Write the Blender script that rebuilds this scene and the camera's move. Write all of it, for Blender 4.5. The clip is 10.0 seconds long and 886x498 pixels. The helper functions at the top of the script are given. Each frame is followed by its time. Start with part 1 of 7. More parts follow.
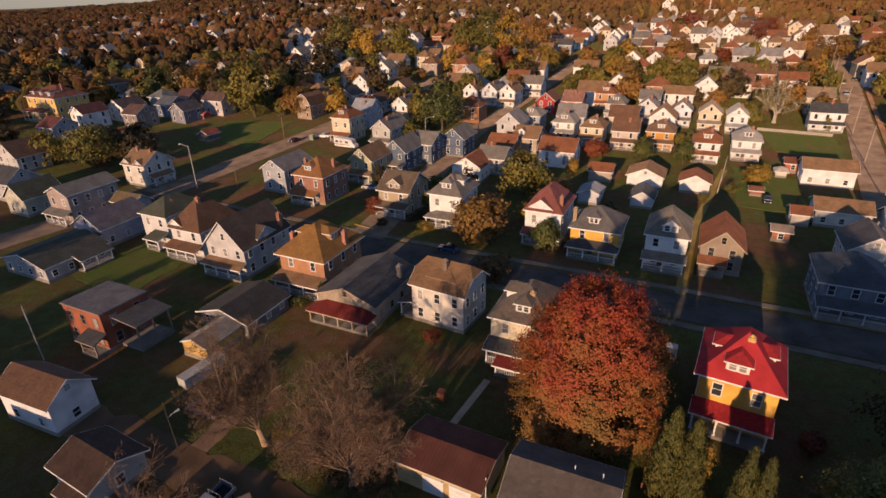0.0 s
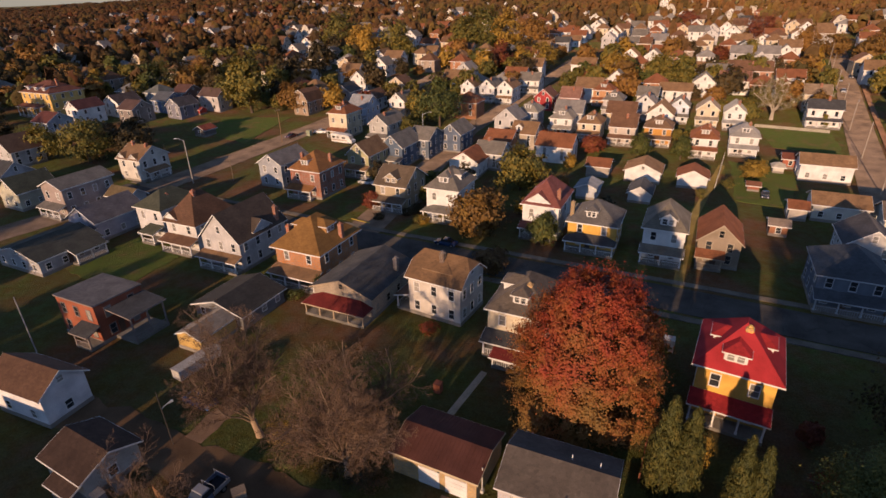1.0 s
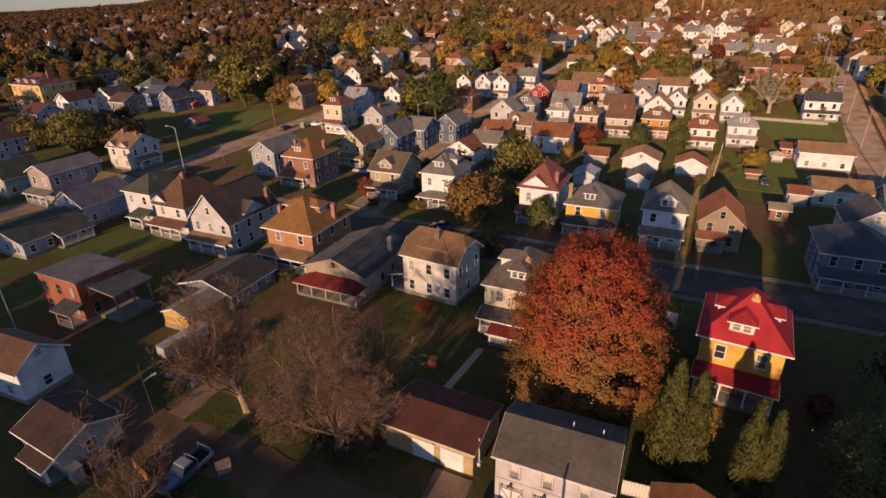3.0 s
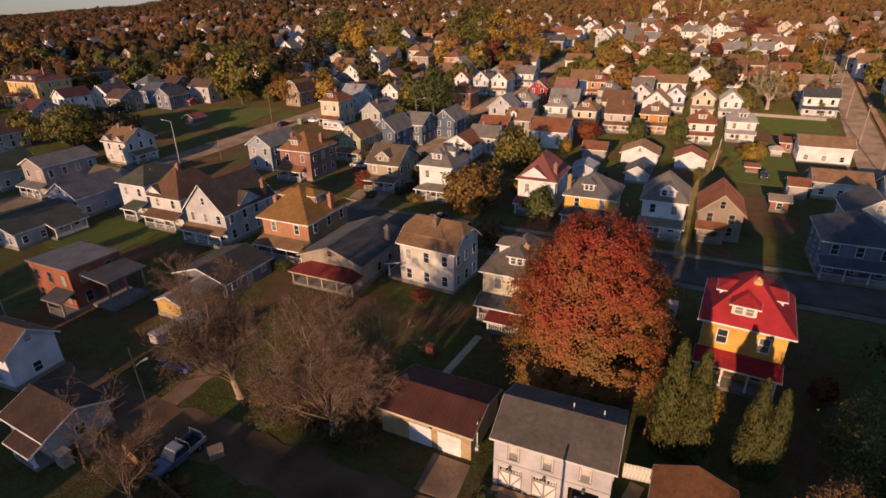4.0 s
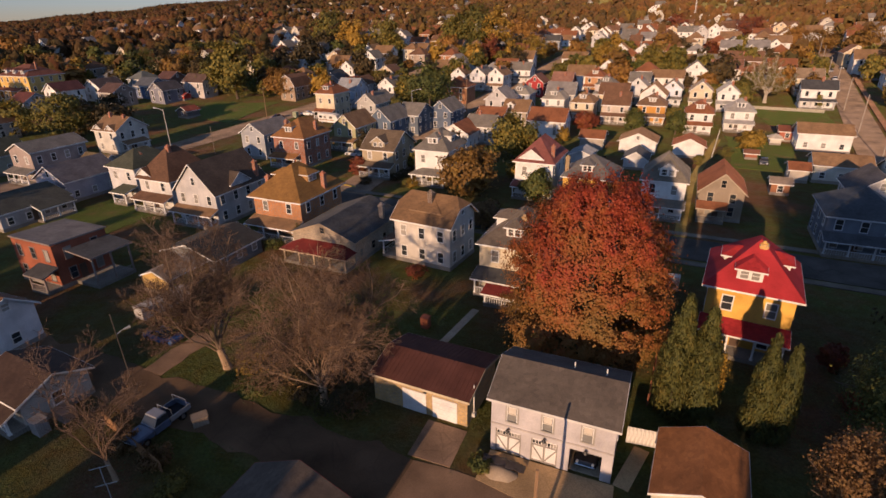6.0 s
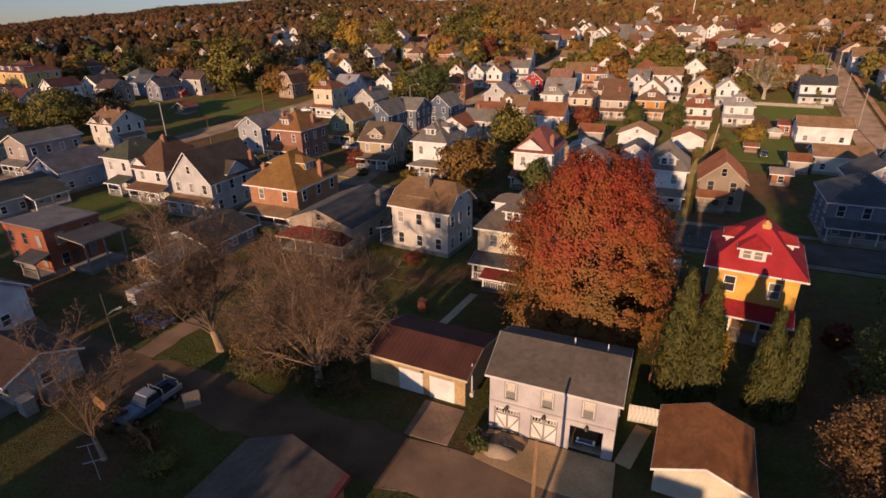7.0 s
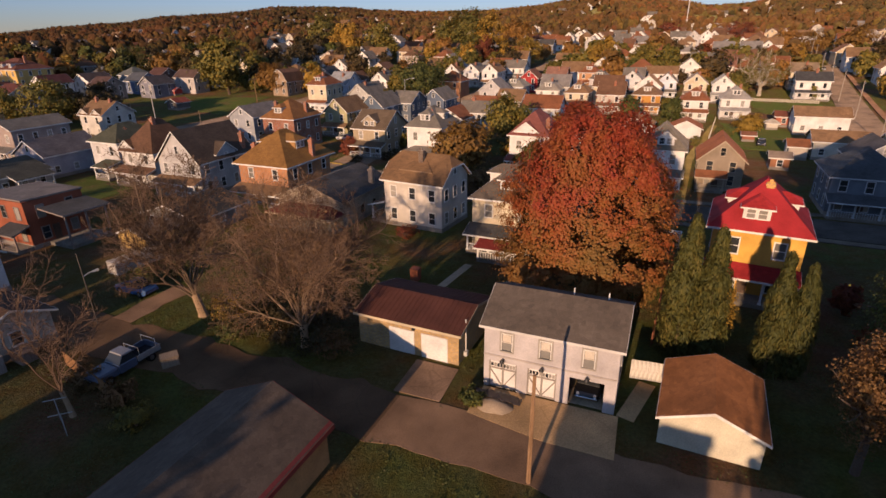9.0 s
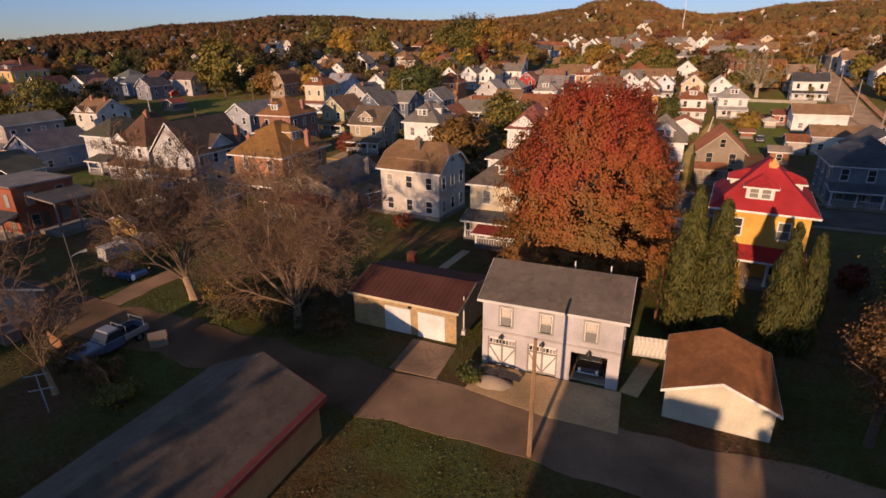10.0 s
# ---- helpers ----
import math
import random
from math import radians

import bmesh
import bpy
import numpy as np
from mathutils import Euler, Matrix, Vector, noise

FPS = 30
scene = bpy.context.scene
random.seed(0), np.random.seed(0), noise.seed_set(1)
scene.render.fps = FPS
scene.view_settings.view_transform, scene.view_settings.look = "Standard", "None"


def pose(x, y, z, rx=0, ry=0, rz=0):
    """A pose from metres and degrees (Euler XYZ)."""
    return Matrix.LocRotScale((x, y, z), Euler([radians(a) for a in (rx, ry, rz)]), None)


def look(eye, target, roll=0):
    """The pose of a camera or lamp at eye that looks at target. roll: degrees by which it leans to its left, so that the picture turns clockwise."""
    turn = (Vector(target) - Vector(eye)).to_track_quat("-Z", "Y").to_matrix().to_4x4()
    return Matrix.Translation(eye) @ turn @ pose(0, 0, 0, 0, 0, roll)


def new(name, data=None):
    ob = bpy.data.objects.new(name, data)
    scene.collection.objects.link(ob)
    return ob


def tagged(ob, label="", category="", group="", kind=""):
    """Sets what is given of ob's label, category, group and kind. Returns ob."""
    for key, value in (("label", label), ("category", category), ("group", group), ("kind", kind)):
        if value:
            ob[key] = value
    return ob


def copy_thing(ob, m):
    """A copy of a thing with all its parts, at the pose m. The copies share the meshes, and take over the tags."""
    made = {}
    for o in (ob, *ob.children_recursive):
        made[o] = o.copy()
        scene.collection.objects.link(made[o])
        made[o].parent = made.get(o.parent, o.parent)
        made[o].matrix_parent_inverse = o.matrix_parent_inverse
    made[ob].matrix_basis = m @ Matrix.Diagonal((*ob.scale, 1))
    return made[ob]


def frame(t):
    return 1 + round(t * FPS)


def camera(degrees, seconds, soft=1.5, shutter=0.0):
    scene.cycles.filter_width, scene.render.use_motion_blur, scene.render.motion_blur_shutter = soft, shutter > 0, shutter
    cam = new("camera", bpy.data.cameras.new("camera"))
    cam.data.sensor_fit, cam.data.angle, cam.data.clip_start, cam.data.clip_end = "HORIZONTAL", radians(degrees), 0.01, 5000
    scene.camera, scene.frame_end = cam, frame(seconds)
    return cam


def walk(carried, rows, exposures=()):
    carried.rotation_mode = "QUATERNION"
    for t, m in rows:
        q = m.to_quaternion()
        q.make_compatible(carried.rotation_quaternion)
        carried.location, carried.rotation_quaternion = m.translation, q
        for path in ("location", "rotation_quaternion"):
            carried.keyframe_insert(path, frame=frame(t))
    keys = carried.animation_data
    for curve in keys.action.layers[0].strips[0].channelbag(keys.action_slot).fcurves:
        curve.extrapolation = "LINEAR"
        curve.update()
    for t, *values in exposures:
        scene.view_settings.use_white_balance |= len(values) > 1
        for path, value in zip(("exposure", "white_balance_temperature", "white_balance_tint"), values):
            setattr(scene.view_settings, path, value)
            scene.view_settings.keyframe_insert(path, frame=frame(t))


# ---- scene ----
cam = camera(79.1, 10.0, soft=1.6)
METRES, EYE, TILT, LEAN, TURN = 24.0, 46.0, -25.5, 1.3, 0.0
ROWS = [
    (0.0, 0.0, 0.0, 0.0, 0.0, 0.0, -0.0),
    (0.5, 0.0011, 0.0059, -0.0142, -0.15, -0.04, -0.03),
    (1.0, 0.0047, 0.0198, -0.0451, -0.26, -0.06, -0.06),
    (1.5, 0.0067, 0.0438, -0.0883, -0.41, 0.08, -0.1),
    (2.0, 0.006, 0.068, -0.1307, -0.53, 0.24, -0.11),
    (2.5, 0.0067, 0.0905, -0.1754, -0.61, 0.41, -0.1),
    (4.0, 0.0131, 0.1523, -0.3104, -0.87, 0.93, -0.04),
    (4.5, 0.0157, 0.1743, -0.3558, -0.95, 1.13, -0.03),
    (5.0, 0.0174, 0.1967, -0.4005, -1.03, 1.33, 0.01),
    (5.5, 0.02, 0.218, -0.4459, -1.11, 1.52, 0.05),
    (7.0, 0.0286, 0.2808, -0.5908, -1.31, 2.1, 0.09),
    (7.5, 0.0323, 0.3033, -0.6396, -1.39, 2.29, 0.12),
    (8.0, 0.0373, 0.327, -0.6887, -1.48, 2.54, 0.14),
    (8.5, 0.0411, 0.3512, -0.74, -1.6, 2.89, 0.17),
    (9.0, 0.0445, 0.3774, -0.7931, -1.69, 3.38, 0.19),
    (9.5, 0.0467, 0.4051, -0.8453, -1.82, 3.86, 0.22),
    (10.0, 0.0477, 0.432, -0.8997, -1.93, 4.36, 0.26),
]
walk(cam, [(t, pose(0, 0, EYE, TILT, LEAN, TURN) @ pose(METRES * x, METRES * y, METRES * z, 90 + pitch, roll, yaw)) for t, x, y, z, yaw, pitch, roll in ROWS])

# ---- light ----
SUN_AZ, SUN_EL = 206.5, 11.2
world = bpy.data.worlds.new("sky")
scene.world = world
world.use_nodes = True
wn = world.node_tree
sky = wn.nodes.new("ShaderNodeTexSky")
sky.sky_type, sky.sun_disc = "NISHITA", False
sky.sun_elevation, sky.sun_rotation = radians(SUN_EL), radians(SUN_AZ)
sky.air_density, sky.dust_density, sky.ozone_density = 0.85, 0.02, 2.2
wn.nodes["Background"].inputs["Strength"].default_value = 0.15
tint = wn.nodes.new("ShaderNodeMix")
tint.data_type, tint.blend_type = "RGBA", "MULTIPLY"
tint.inputs[0].default_value = 1.0
# the evening sky opposite the sun: dusky at the horizon, clearer above
way = wn.nodes.new("ShaderNodeSeparateXYZ")
wn.links.new(wn.nodes.new("ShaderNodeTexCoord").outputs["Generated"], way.inputs[0])
dusk = wn.nodes.new("ShaderNodeValToRGB")
dusk.color_ramp.elements[0].position, dusk.color_ramp.elements[0].color = 0.0, (0.36, 0.35, 0.49, 1)
dusk.color_ramp.elements[1].position, dusk.color_ramp.elements[1].color = 0.35, (1.10, 0.92, 0.95, 1)
haze = dusk.color_ramp.elements.new(0.07)
haze.color = (0.40, 0.43, 0.67, 1)
wn.links.new(way.outputs[2], dusk.inputs["Fac"])
wn.links.new(dusk.outputs["Color"], tint.inputs[7])
wn.links.new(sky.outputs["Color"], tint.inputs[6])
wn.links.new(tint.outputs[2], wn.nodes["Background"].inputs["Color"])
sun = new("sun", bpy.data.lights.new("sun", "SUN"))
sun.data.energy, sun.data.angle, sun.data.color = 4.5, radians(0.6), (1.0, 0.65, 0.41)
to_sun = Vector((math.sin(radians(SUN_AZ)) * math.cos(radians(SUN_EL)), math.cos(radians(SUN_AZ)) * math.cos(radians(SUN_EL)), math.sin(radians(SUN_EL))))
sun.matrix_world = look(to_sun * 300, (0, 0, 0))
scene.view_settings.exposure = 0.30

# ---- lie of the land ----
HILLS = [(-180, 5), (-80, 8), (-60, 14), (-36, 17), (-31, 26), (-28, 30), (-23, 40), (-19.5, 43), (-13.4, 53), (-8, 52), (-5, 47), (0, 44), (6.7, 45), (9.4, 49), (14.2, 58), (16.7, 69), (18.8, 71), (20.8, 67), (23.7, 52), (26.1, 45), (28.4, 46), (32.5, 55), (36.4, 57), (42, 52), (60, 40), (80, 10), (180, 5)]


def land(x, y):
    """Height of the ground: a flat valley floor that climbs to wooded hills."""
    r, az = math.hypot(x, y), math.degrees(math.atan2(x, y))
    top = 5.0
    for (a, h), (b, g) in zip(HILLS, HILLS[1:]):
        if a <= az <= b:
            f = (az - a) / (b - a)
            top = h + (g - h) * f * f * (3 - 2 * f)
            break
    s = min(max((r - 110) / 290, 0), 1)
    base = 13.4 * s * s * (1.9 - 0.9 * s)
    q = min(max((r - 400) / 620, 0), 1)
    q = q * q * (3 - 2 * q)
    k = 1 if abs(az) < 60 else max(0, 1 - (abs(az) - 60) / 30)
    return (base * (1 - q) + top * q) * k


YAW = -25.0
EU = (math.cos(radians(YAW)), math.sin(radians(YAW)))
EV = (-EU[1], EU[0])


def street(u, v):
    """From the street grid's axes to the world's x and y."""
    return u * EU[0] + v * EV[0], u * EU[1] + v * EV[1]


# ---- materials ----
MATS = {}


def nodes_of(name):
    m = bpy.data.materials.new(name)
    m.use_nodes = True
    t = m.node_tree
    return m, t, t.nodes["Principled BSDF"]


def node(t, kind, **kw):
    n = t.nodes.new(kind)
    for k, v in kw.items():
        n.inputs[k.replace("_", " ")].default_value = v
    return n


def ramp(t, fac, stops):
    r = t.nodes.new("ShaderNodeValToRGB")
    e = r.color_ramp.elements
    while len(e) < len(stops):
        e.new(0.5)
    for k, (p, c) in zip(e, stops):
        k.position, k.color = p, (*c, 1)
    t.links.new(fac, r.inputs["Fac"])
    return r.outputs["Color"]


def mixed(t, a, b, fac, mode="MIX"):
    m = t.nodes.new("ShaderNodeMix")
    m.data_type, m.blend_type = "RGBA", mode
    for s, v in ((m.inputs[0], fac), (m.inputs[6], a), (m.inputs[7], b)):
        if isinstance(v, bpy.types.NodeSocket):
            t.links.new(v, s)
        else:
            s.default_value = v if isinstance(v, float) else (*v, 1)
    return m.outputs[2]


def shade(c, k):
    return tuple(min(1, v * k) for v in c)


def paint(kind, c, rough=0.7, metal=0.0):
    """Cached materials: siding, brick, shingle, stucco, plain, wood, stone, glass, bark."""
    key = (kind, c, rough, metal)
    if key in MATS:
        return MATS[key]
    if kind == "shingle":
        c = shade(c, 0.8)
    m, t, p = nodes_of(kind)
    co = t.nodes.new("ShaderNodeTexCoord").outputs["Object"]
    p.inputs["Roughness"].default_value, p.inputs["Metallic"].default_value = rough, metal
    p.inputs["Specular IOR Level"].default_value = 0.5 if rough < 0.6 else 0.15
    p.inputs["Diffuse Roughness"].default_value = 1.0 if kind in ("shingle", "wood", "bark", "brick") else 0.0
    big = node(t, "ShaderNodeTexNoise", Scale=0.45, Detail=4.0)
    fine = node(t, "ShaderNodeTexNoise", Scale=9.0, Detail=3.0)
    for n in (big, fine):
        t.links.new(co, n.inputs["Vector"])
    wear = ramp(t, big.outputs["Fac"], [(0.3, (0.72, 0.71, 0.70)), (0.65, (1.05, 1.04, 1.02))])
    col = mixed(t, c, wear, 1.0, "MULTIPLY")
    grain = ramp(t, fine.outputs["Fac"], [(0.3, (0.82, 0.82, 0.82)), (0.7, (1.1, 1.1, 1.1))])
    col = mixed(t, col, grain, 0.7, "MULTIPLY")
    height = fine.outputs["Fac"]
    strength = 0.15
    if kind == "siding":
        w = node(t, "ShaderNodeTexWave", Scale=2.6, Distortion=0.0)
        w.bands_direction, w.wave_profile = "Z", "SAW"
        t.links.new(co, w.inputs["Vector"])
        height, strength = w.outputs["Fac"], 0.5
        col = mixed(t, col, ramp(t, w.outputs["Fac"], [(0.0, (0.75, 0.75, 0.76)), (0.16, (1, 1, 1))]), 0.6, "MULTIPLY")
    elif kind == "brick":
        b = node(t, "ShaderNodeTexBrick", Scale=1.0, Color1=(*shade(c, 0.75), 1), Color2=(*shade(c, 1.25), 1), Mortar=(0.3, 0.26, 0.22, 1))
        b.inputs["Brick Width"].default_value, b.inputs["Row Height"].default_value, b.inputs["Mortar Size"].default_value = 0.24, 0.085, 0.012
        s = t.nodes.new("ShaderNodeSeparateXYZ")
        a = t.nodes.new("ShaderNodeMath")
        k = t.nodes.new("ShaderNodeCombineXYZ")
        t.links.new(co, s.inputs[0])
        t.links.new(s.outputs[0], a.inputs[0]), t.links.new(s.outputs[1], a.inputs[1])
        t.links.new(a.outputs[0], k.inputs[0]), t.links.new(s.outputs[2], k.inputs[1])
        t.links.new(k.outputs[0], b.inputs["Vector"])
        col = mixed(t, b.outputs["Color"], wear, 1.0, "MULTIPLY")
        height, strength = b.outputs["Fac"], -0.3
    elif kind == "shingle":
        v = node(t, "ShaderNodeTexVoronoi", Scale=2.6)
        map_ = t.nodes.new("ShaderNodeMapping")
        map_.inputs["Scale"].default_value = (1.0, 1.0, 2.2)
        t.links.new(co, map_.inputs["Vector"]), t.links.new(map_.outputs[0], v.inputs["Vector"])
        tabs = ramp(t, v.outputs["Color"], [(0.1, (0.82, 0.82, 0.83)), (0.9, (1.12, 1.11, 1.09))])
        col = mixed(t, col, tabs, 0.9, "MULTIPLY")
        w = node(t, "ShaderNodeTexWave", Scale=2.2, Distortion=0.4)
        w.bands_direction, w.wave_profile = "Z", "SAW"
        t.links.new(co, w.inputs["Vector"])
        height, strength = w.outputs["Fac"], 0.35
    elif kind == "wood":
        w = node(t, "ShaderNodeTexNoise", Scale=3.0, Detail=5.0)
        map_ = t.nodes.new("ShaderNodeMapping")
        map_.inputs["Scale"].default_value = (6.0, 6.0, 0.35)
        t.links.new(co, map_.inputs["Vector"]), t.links.new(map_.outputs[0], w.inputs["Vector"])
        col = mixed(t, col, ramp(t, w.outputs["Fac"], [(0.3, (0.6, 0.58, 0.55)), (0.7, (1.15, 1.12, 1.1))]), 1.0, "MULTIPLY")
        height, strength = w.outputs["Fac"], 0.3
    t.links.new(col, p.inputs["Base Color"])
    bump = node(t, "ShaderNodeBump", Distance=0.02)
    bump.inputs["Strength"].default_value = abs(strength)
    bump.invert = strength < 0
    t.links.new(height, bump.inputs["Height"]), t.links.new(bump.outputs[0], p.inputs["Normal"])
    MATS[key] = m
    return m


def glass():
    if "glass" not in MATS:
        m, t, p = nodes_of("window_glass")
        info = t.nodes.new("ShaderNodeObjectInfo")
        col = ramp(t, info.outputs["Random"], [(0.0, (0.015, 0.017, 0.02)), (0.55, (0.04, 0.043, 0.046)), (0.62, (0.15, 0.14, 0.125)), (1.0, (0.34, 0.31, 0.27))])
        t.links.new(col, p.inputs["Base Color"])
        p.inputs["Roughness"].default_value, p.inputs["IOR"].default_value = 0.06, 1.5
        MATS["glass"] = m
    return MATS["glass"]


def leaf(name, stops, scale=0.5, by_height=None, vary=0.28):
    """Foliage: colours from clump noise and leaf by leaf, some light passing through."""
    m, t, p = nodes_of(name)
    geo = t.nodes.new("ShaderNodeNewGeometry")
    tc = t.nodes.new("ShaderNodeTexCoord")
    n = node(t, "ShaderNodeTexNoise", Scale=scale, Detail=3.0)
    t.links.new(tc.outputs["Object"], n.inputs["Vector"])
    a = t.nodes.new("ShaderNodeMath")
    a.operation = "MULTIPLY_ADD"
    a.inputs[1].default_value, a.inputs[2].default_value = vary, -vary / 2
    t.links.new(geo.outputs["Random Per Island"], a.inputs[0])
    s = t.nodes.new("ShaderNodeMath")
    t.links.new(n.outputs["Fac"], s.inputs[0]), t.links.new(a.outputs[0], s.inputs[1])
    fac = s.outputs[0]
    if by_height:
        lo, hi, k = by_height
        sep = t.nodes.new("ShaderNodeSeparateXYZ")
        r = t.nodes.new("ShaderNodeMapRange")
        r.inputs[1].default_value, r.inputs[2].default_value, r.inputs[3].default_value, r.inputs[4].default_value = lo, hi, -k, k
        t.links.new(tc.outputs["Object"], sep.inputs[0]), t.links.new(sep.outputs[2], r.inputs[0])
        z = t.nodes.new("ShaderNodeMath")
        t.links.new(fac, z.inputs[0]), t.links.new(r.outputs[0], z.inputs[1])
        fac = z.outputs[0]
    col = ramp(t, fac, stops)
    info = t.nodes.new("ShaderNodeObjectInfo")
    tone = ramp(t, info.outputs["Random"], [(0.0, (0.75, 0.78, 0.75)), (1.0, (1.2, 1.12, 1.1))])
    col = mixed(t, col, tone, 1.0, "MULTIPLY")
    t.links.new(col, p.inputs["Base Color"])
    p.inputs["Roughness"].default_value = 0.75
    tr = t.nodes.new("ShaderNodeBsdfTranslucent")
    t.links.new(col, tr.inputs["Color"])
    mx = t.nodes.new("ShaderNodeMixShader")
    mx.inputs[0].default_value = 0.22
    t.links.new(p.outputs[0], mx.inputs[1]), t.links.new(tr.outputs[0], mx.inputs[2])
    t.links.new(mx.outputs[0], t.nodes["Material Output"].inputs["Surface"])
    return m


WHITE, CREAM, TAN, GREY = (0.77, 0.75, 0.72), (0.66, 0.56, 0.40), (0.45, 0.36, 0.26), (0.36, 0.37, 0.39)
YELLOW, ORANGE, BRICK, BLUE = (0.68, 0.40, 0.09), (0.52, 0.21, 0.07), (0.42, 0.14, 0.07), (0.11, 0.145, 0.20)
BROWN, SLATE, REDROOF, GREYROOF = (0.19, 0.105, 0.065), (0.09, 0.09, 0.092), (0.40, 0.035, 0.04), (0.215, 0.195, 0.172)
TANROOF, RUST, GREENROOF, MAROON = (0.27, 0.165, 0.092), (0.265, 0.108, 0.055), (0.10, 0.105, 0.075), (0.20, 0.035, 0.03)

# ---- mesh helpers ----


def mesh_of(name, verts, faces, material, smooth=False):
    me = bpy.data.meshes.new(name)
    me.from_pydata([tuple(v) for v in verts], [], [tuple(f) for f in faces])
    me.materials.append(material)
    if smooth:
        me.polygons.foreach_set("use_smooth", [True] * len(me.polygons))
    me.update()
    return me


def part(name, verts, faces, material, parent, label="", at=None, smooth=False):
    ob = new(name, mesh_of(name, verts, faces, material, smooth))
    ob.parent = parent
    if at is not None:
        ob.matrix_local = at
    return tagged(ob, label)


class Shape:
    """Gathers boxes, prisms and tubes into one mesh."""

    def __init__(self):
        self.v, self.f = [], []

    def add(self, verts, faces):
        k = len(self.v)
        self.v += [Vector(q) for q in verts]
        self.f += [[i + k for i in f] for f in faces]
        return self

    def box(self, x0, y0, z0, x1, y1, z1, m=None):
        vs = [Vector(q) for q in ((x0, y0, z0), (x1, y0, z0), (x1, y1, z0), (x0, y1, z0), (x0, y0, z1), (x1, y0, z1), (x1, y1, z1), (x0, y1, z1))]
        if m:
            vs = [m @ q for q in vs]
        return self.add(vs, [(0, 3, 2, 1), (4, 5, 6, 7), (0, 1, 5, 4), (1, 2, 6, 5), (2, 3, 7, 6), (3, 0, 4, 7)])

    def bevelled(self, x0, y0, z0, x1, y1, z1, b=0.02):
        """A box with its upright and top edges cut."""
        ring = lambda k, z: [(x0 + k, y0, z), (x1 - k, y0, z), (x1, y0 + k, z), (x1, y1 - k, z), (x1 - k, y1, z), (x0 + k, y1, z), (x0, y1 - k, z), (x0, y0 + k, z)]
        top = [(x0 + b + (q[0] - x0) * (x1 - x0 - 2 * b) / (x1 - x0), y0 + b + (q[1] - y0) * (y1 - y0 - 2 * b) / (y1 - y0), z1) for q in ring(b, 0)]
        vs = ring(b, z0) + ring(b, z1 - b) + top
        fs = [list(range(7, -1, -1)), list(range(16, 24))]
        for r in (0, 8):
            fs += [(r + i, r + (i + 1) % 8, r + 8 + (i + 1) % 8, r + 8 + i) for i in range(8)]
        return self.add(vs, fs)

    def tube(self, a, b, ra, rb, n=6, cap=True):
        a, b = Vector(a), Vector(b)
        q = (b - a).to_track_quat("Z", "Y")
        vs = []
        for c, r in ((a, ra), (b, rb)):
            vs += [c + q @ Vector((r * math.cos(2 * math.pi * i / n), r * math.sin(2 * math.pi * i / n), 0)) for i in range(n)]
        fs = [(i, (i + 1) % n, n + (i + 1) % n, n + i) for i in range(n)]
        if cap:
            fs += [tuple(range(n - 1, -1, -1)), tuple(range(n, 2 * n))]
        return self.add(vs, fs)

    def slab(self, verts, faces, th):
        """A sheet given thickness downwards; the open edges are closed."""
        n = len(verts)
        edges = {}
        for f in faces:
            for i in range(len(f)):
                edges[(f[i], f[(i + 1) % len(f)])] = 1
        fs = [tuple(f) for f in faces] + [tuple(i + n for i in reversed(f)) for f in faces]
        fs += [(b, a, a + n, b + n) for a, b in edges if (b, a) not in edges]
        return self.add(list(verts) + [Vector(q) - Vector((0, 0, th)) for q in verts], fs)


def rim(verts, faces):
    edges = {}
    for f in faces:
        for i in range(len(f)):
            edges[(f[i], f[(i + 1) % len(f)])] = 1
    return [(a, b) for a, b in edges if (b, a) not in edges]


SHARED = {}


def shared(key, make):
    if key not in SHARED:
        SHARED[key] = make()
    return SHARED[key]


def window_meshes(w, h, trim):
    def make():
        f, g = Shape(), Shape()
        t = 0.11
        f.box(-w / 2 - t, -0.07, -t, -w / 2, 0.02, h + t).box(w / 2, -0.07, -t, w / 2 + t, 0.02, h + t)
        f.box(-w / 2, -0.07, h, w / 2, 0.02, h + t).box(-w / 2 - 0.05, -0.11, -t, w / 2 + 0.05, 0.02, 0).box(-w / 2, -0.05, h * 0.5 - 0.03, w / 2, 0.02, h * 0.5 + 0.03)
        g.box(-w / 2, -0.03, 0, w / 2, 0.01, h)
        return (mesh_of("window_frame", f.v, f.f, paint("plain", trim, 0.5)), mesh_of("pane", g.v, g.f, glass()))
    return shared(("win", w, h, trim), make)


def far_window(w, h, trim):
    """Frame and dark pane in one small mesh, for houses far off."""
    def make():
        s = Shape().box(-w / 2 - 0.13, -0.06, -0.13, w / 2 + 0.13, 0.01, h + 0.13).box(-w / 2, -0.075, 0, w / 2, -0.06, h)
        me = mesh_of("far_window", s.v, s.f, paint("plain", trim, 0.5))
        me.materials.append(glass())
        me.polygons.foreach_set("material_index", [0] * 6 + [1] * 6)
        return me
    return shared(("far", w, h, trim), make)


def window(parent, m, w=0.9, h=1.5, trim=WHITE, pane=True):
    a = new("window", window_meshes(w, h, trim)[0] if pane else far_window(w, h, trim))
    a.parent, a.matrix_local = parent, m
    if pane:
        gl = window_meshes(w, h, trim)[1]
        b = new("pane", gl)
        b.parent = a
    return a

# ---- ground and roads ----


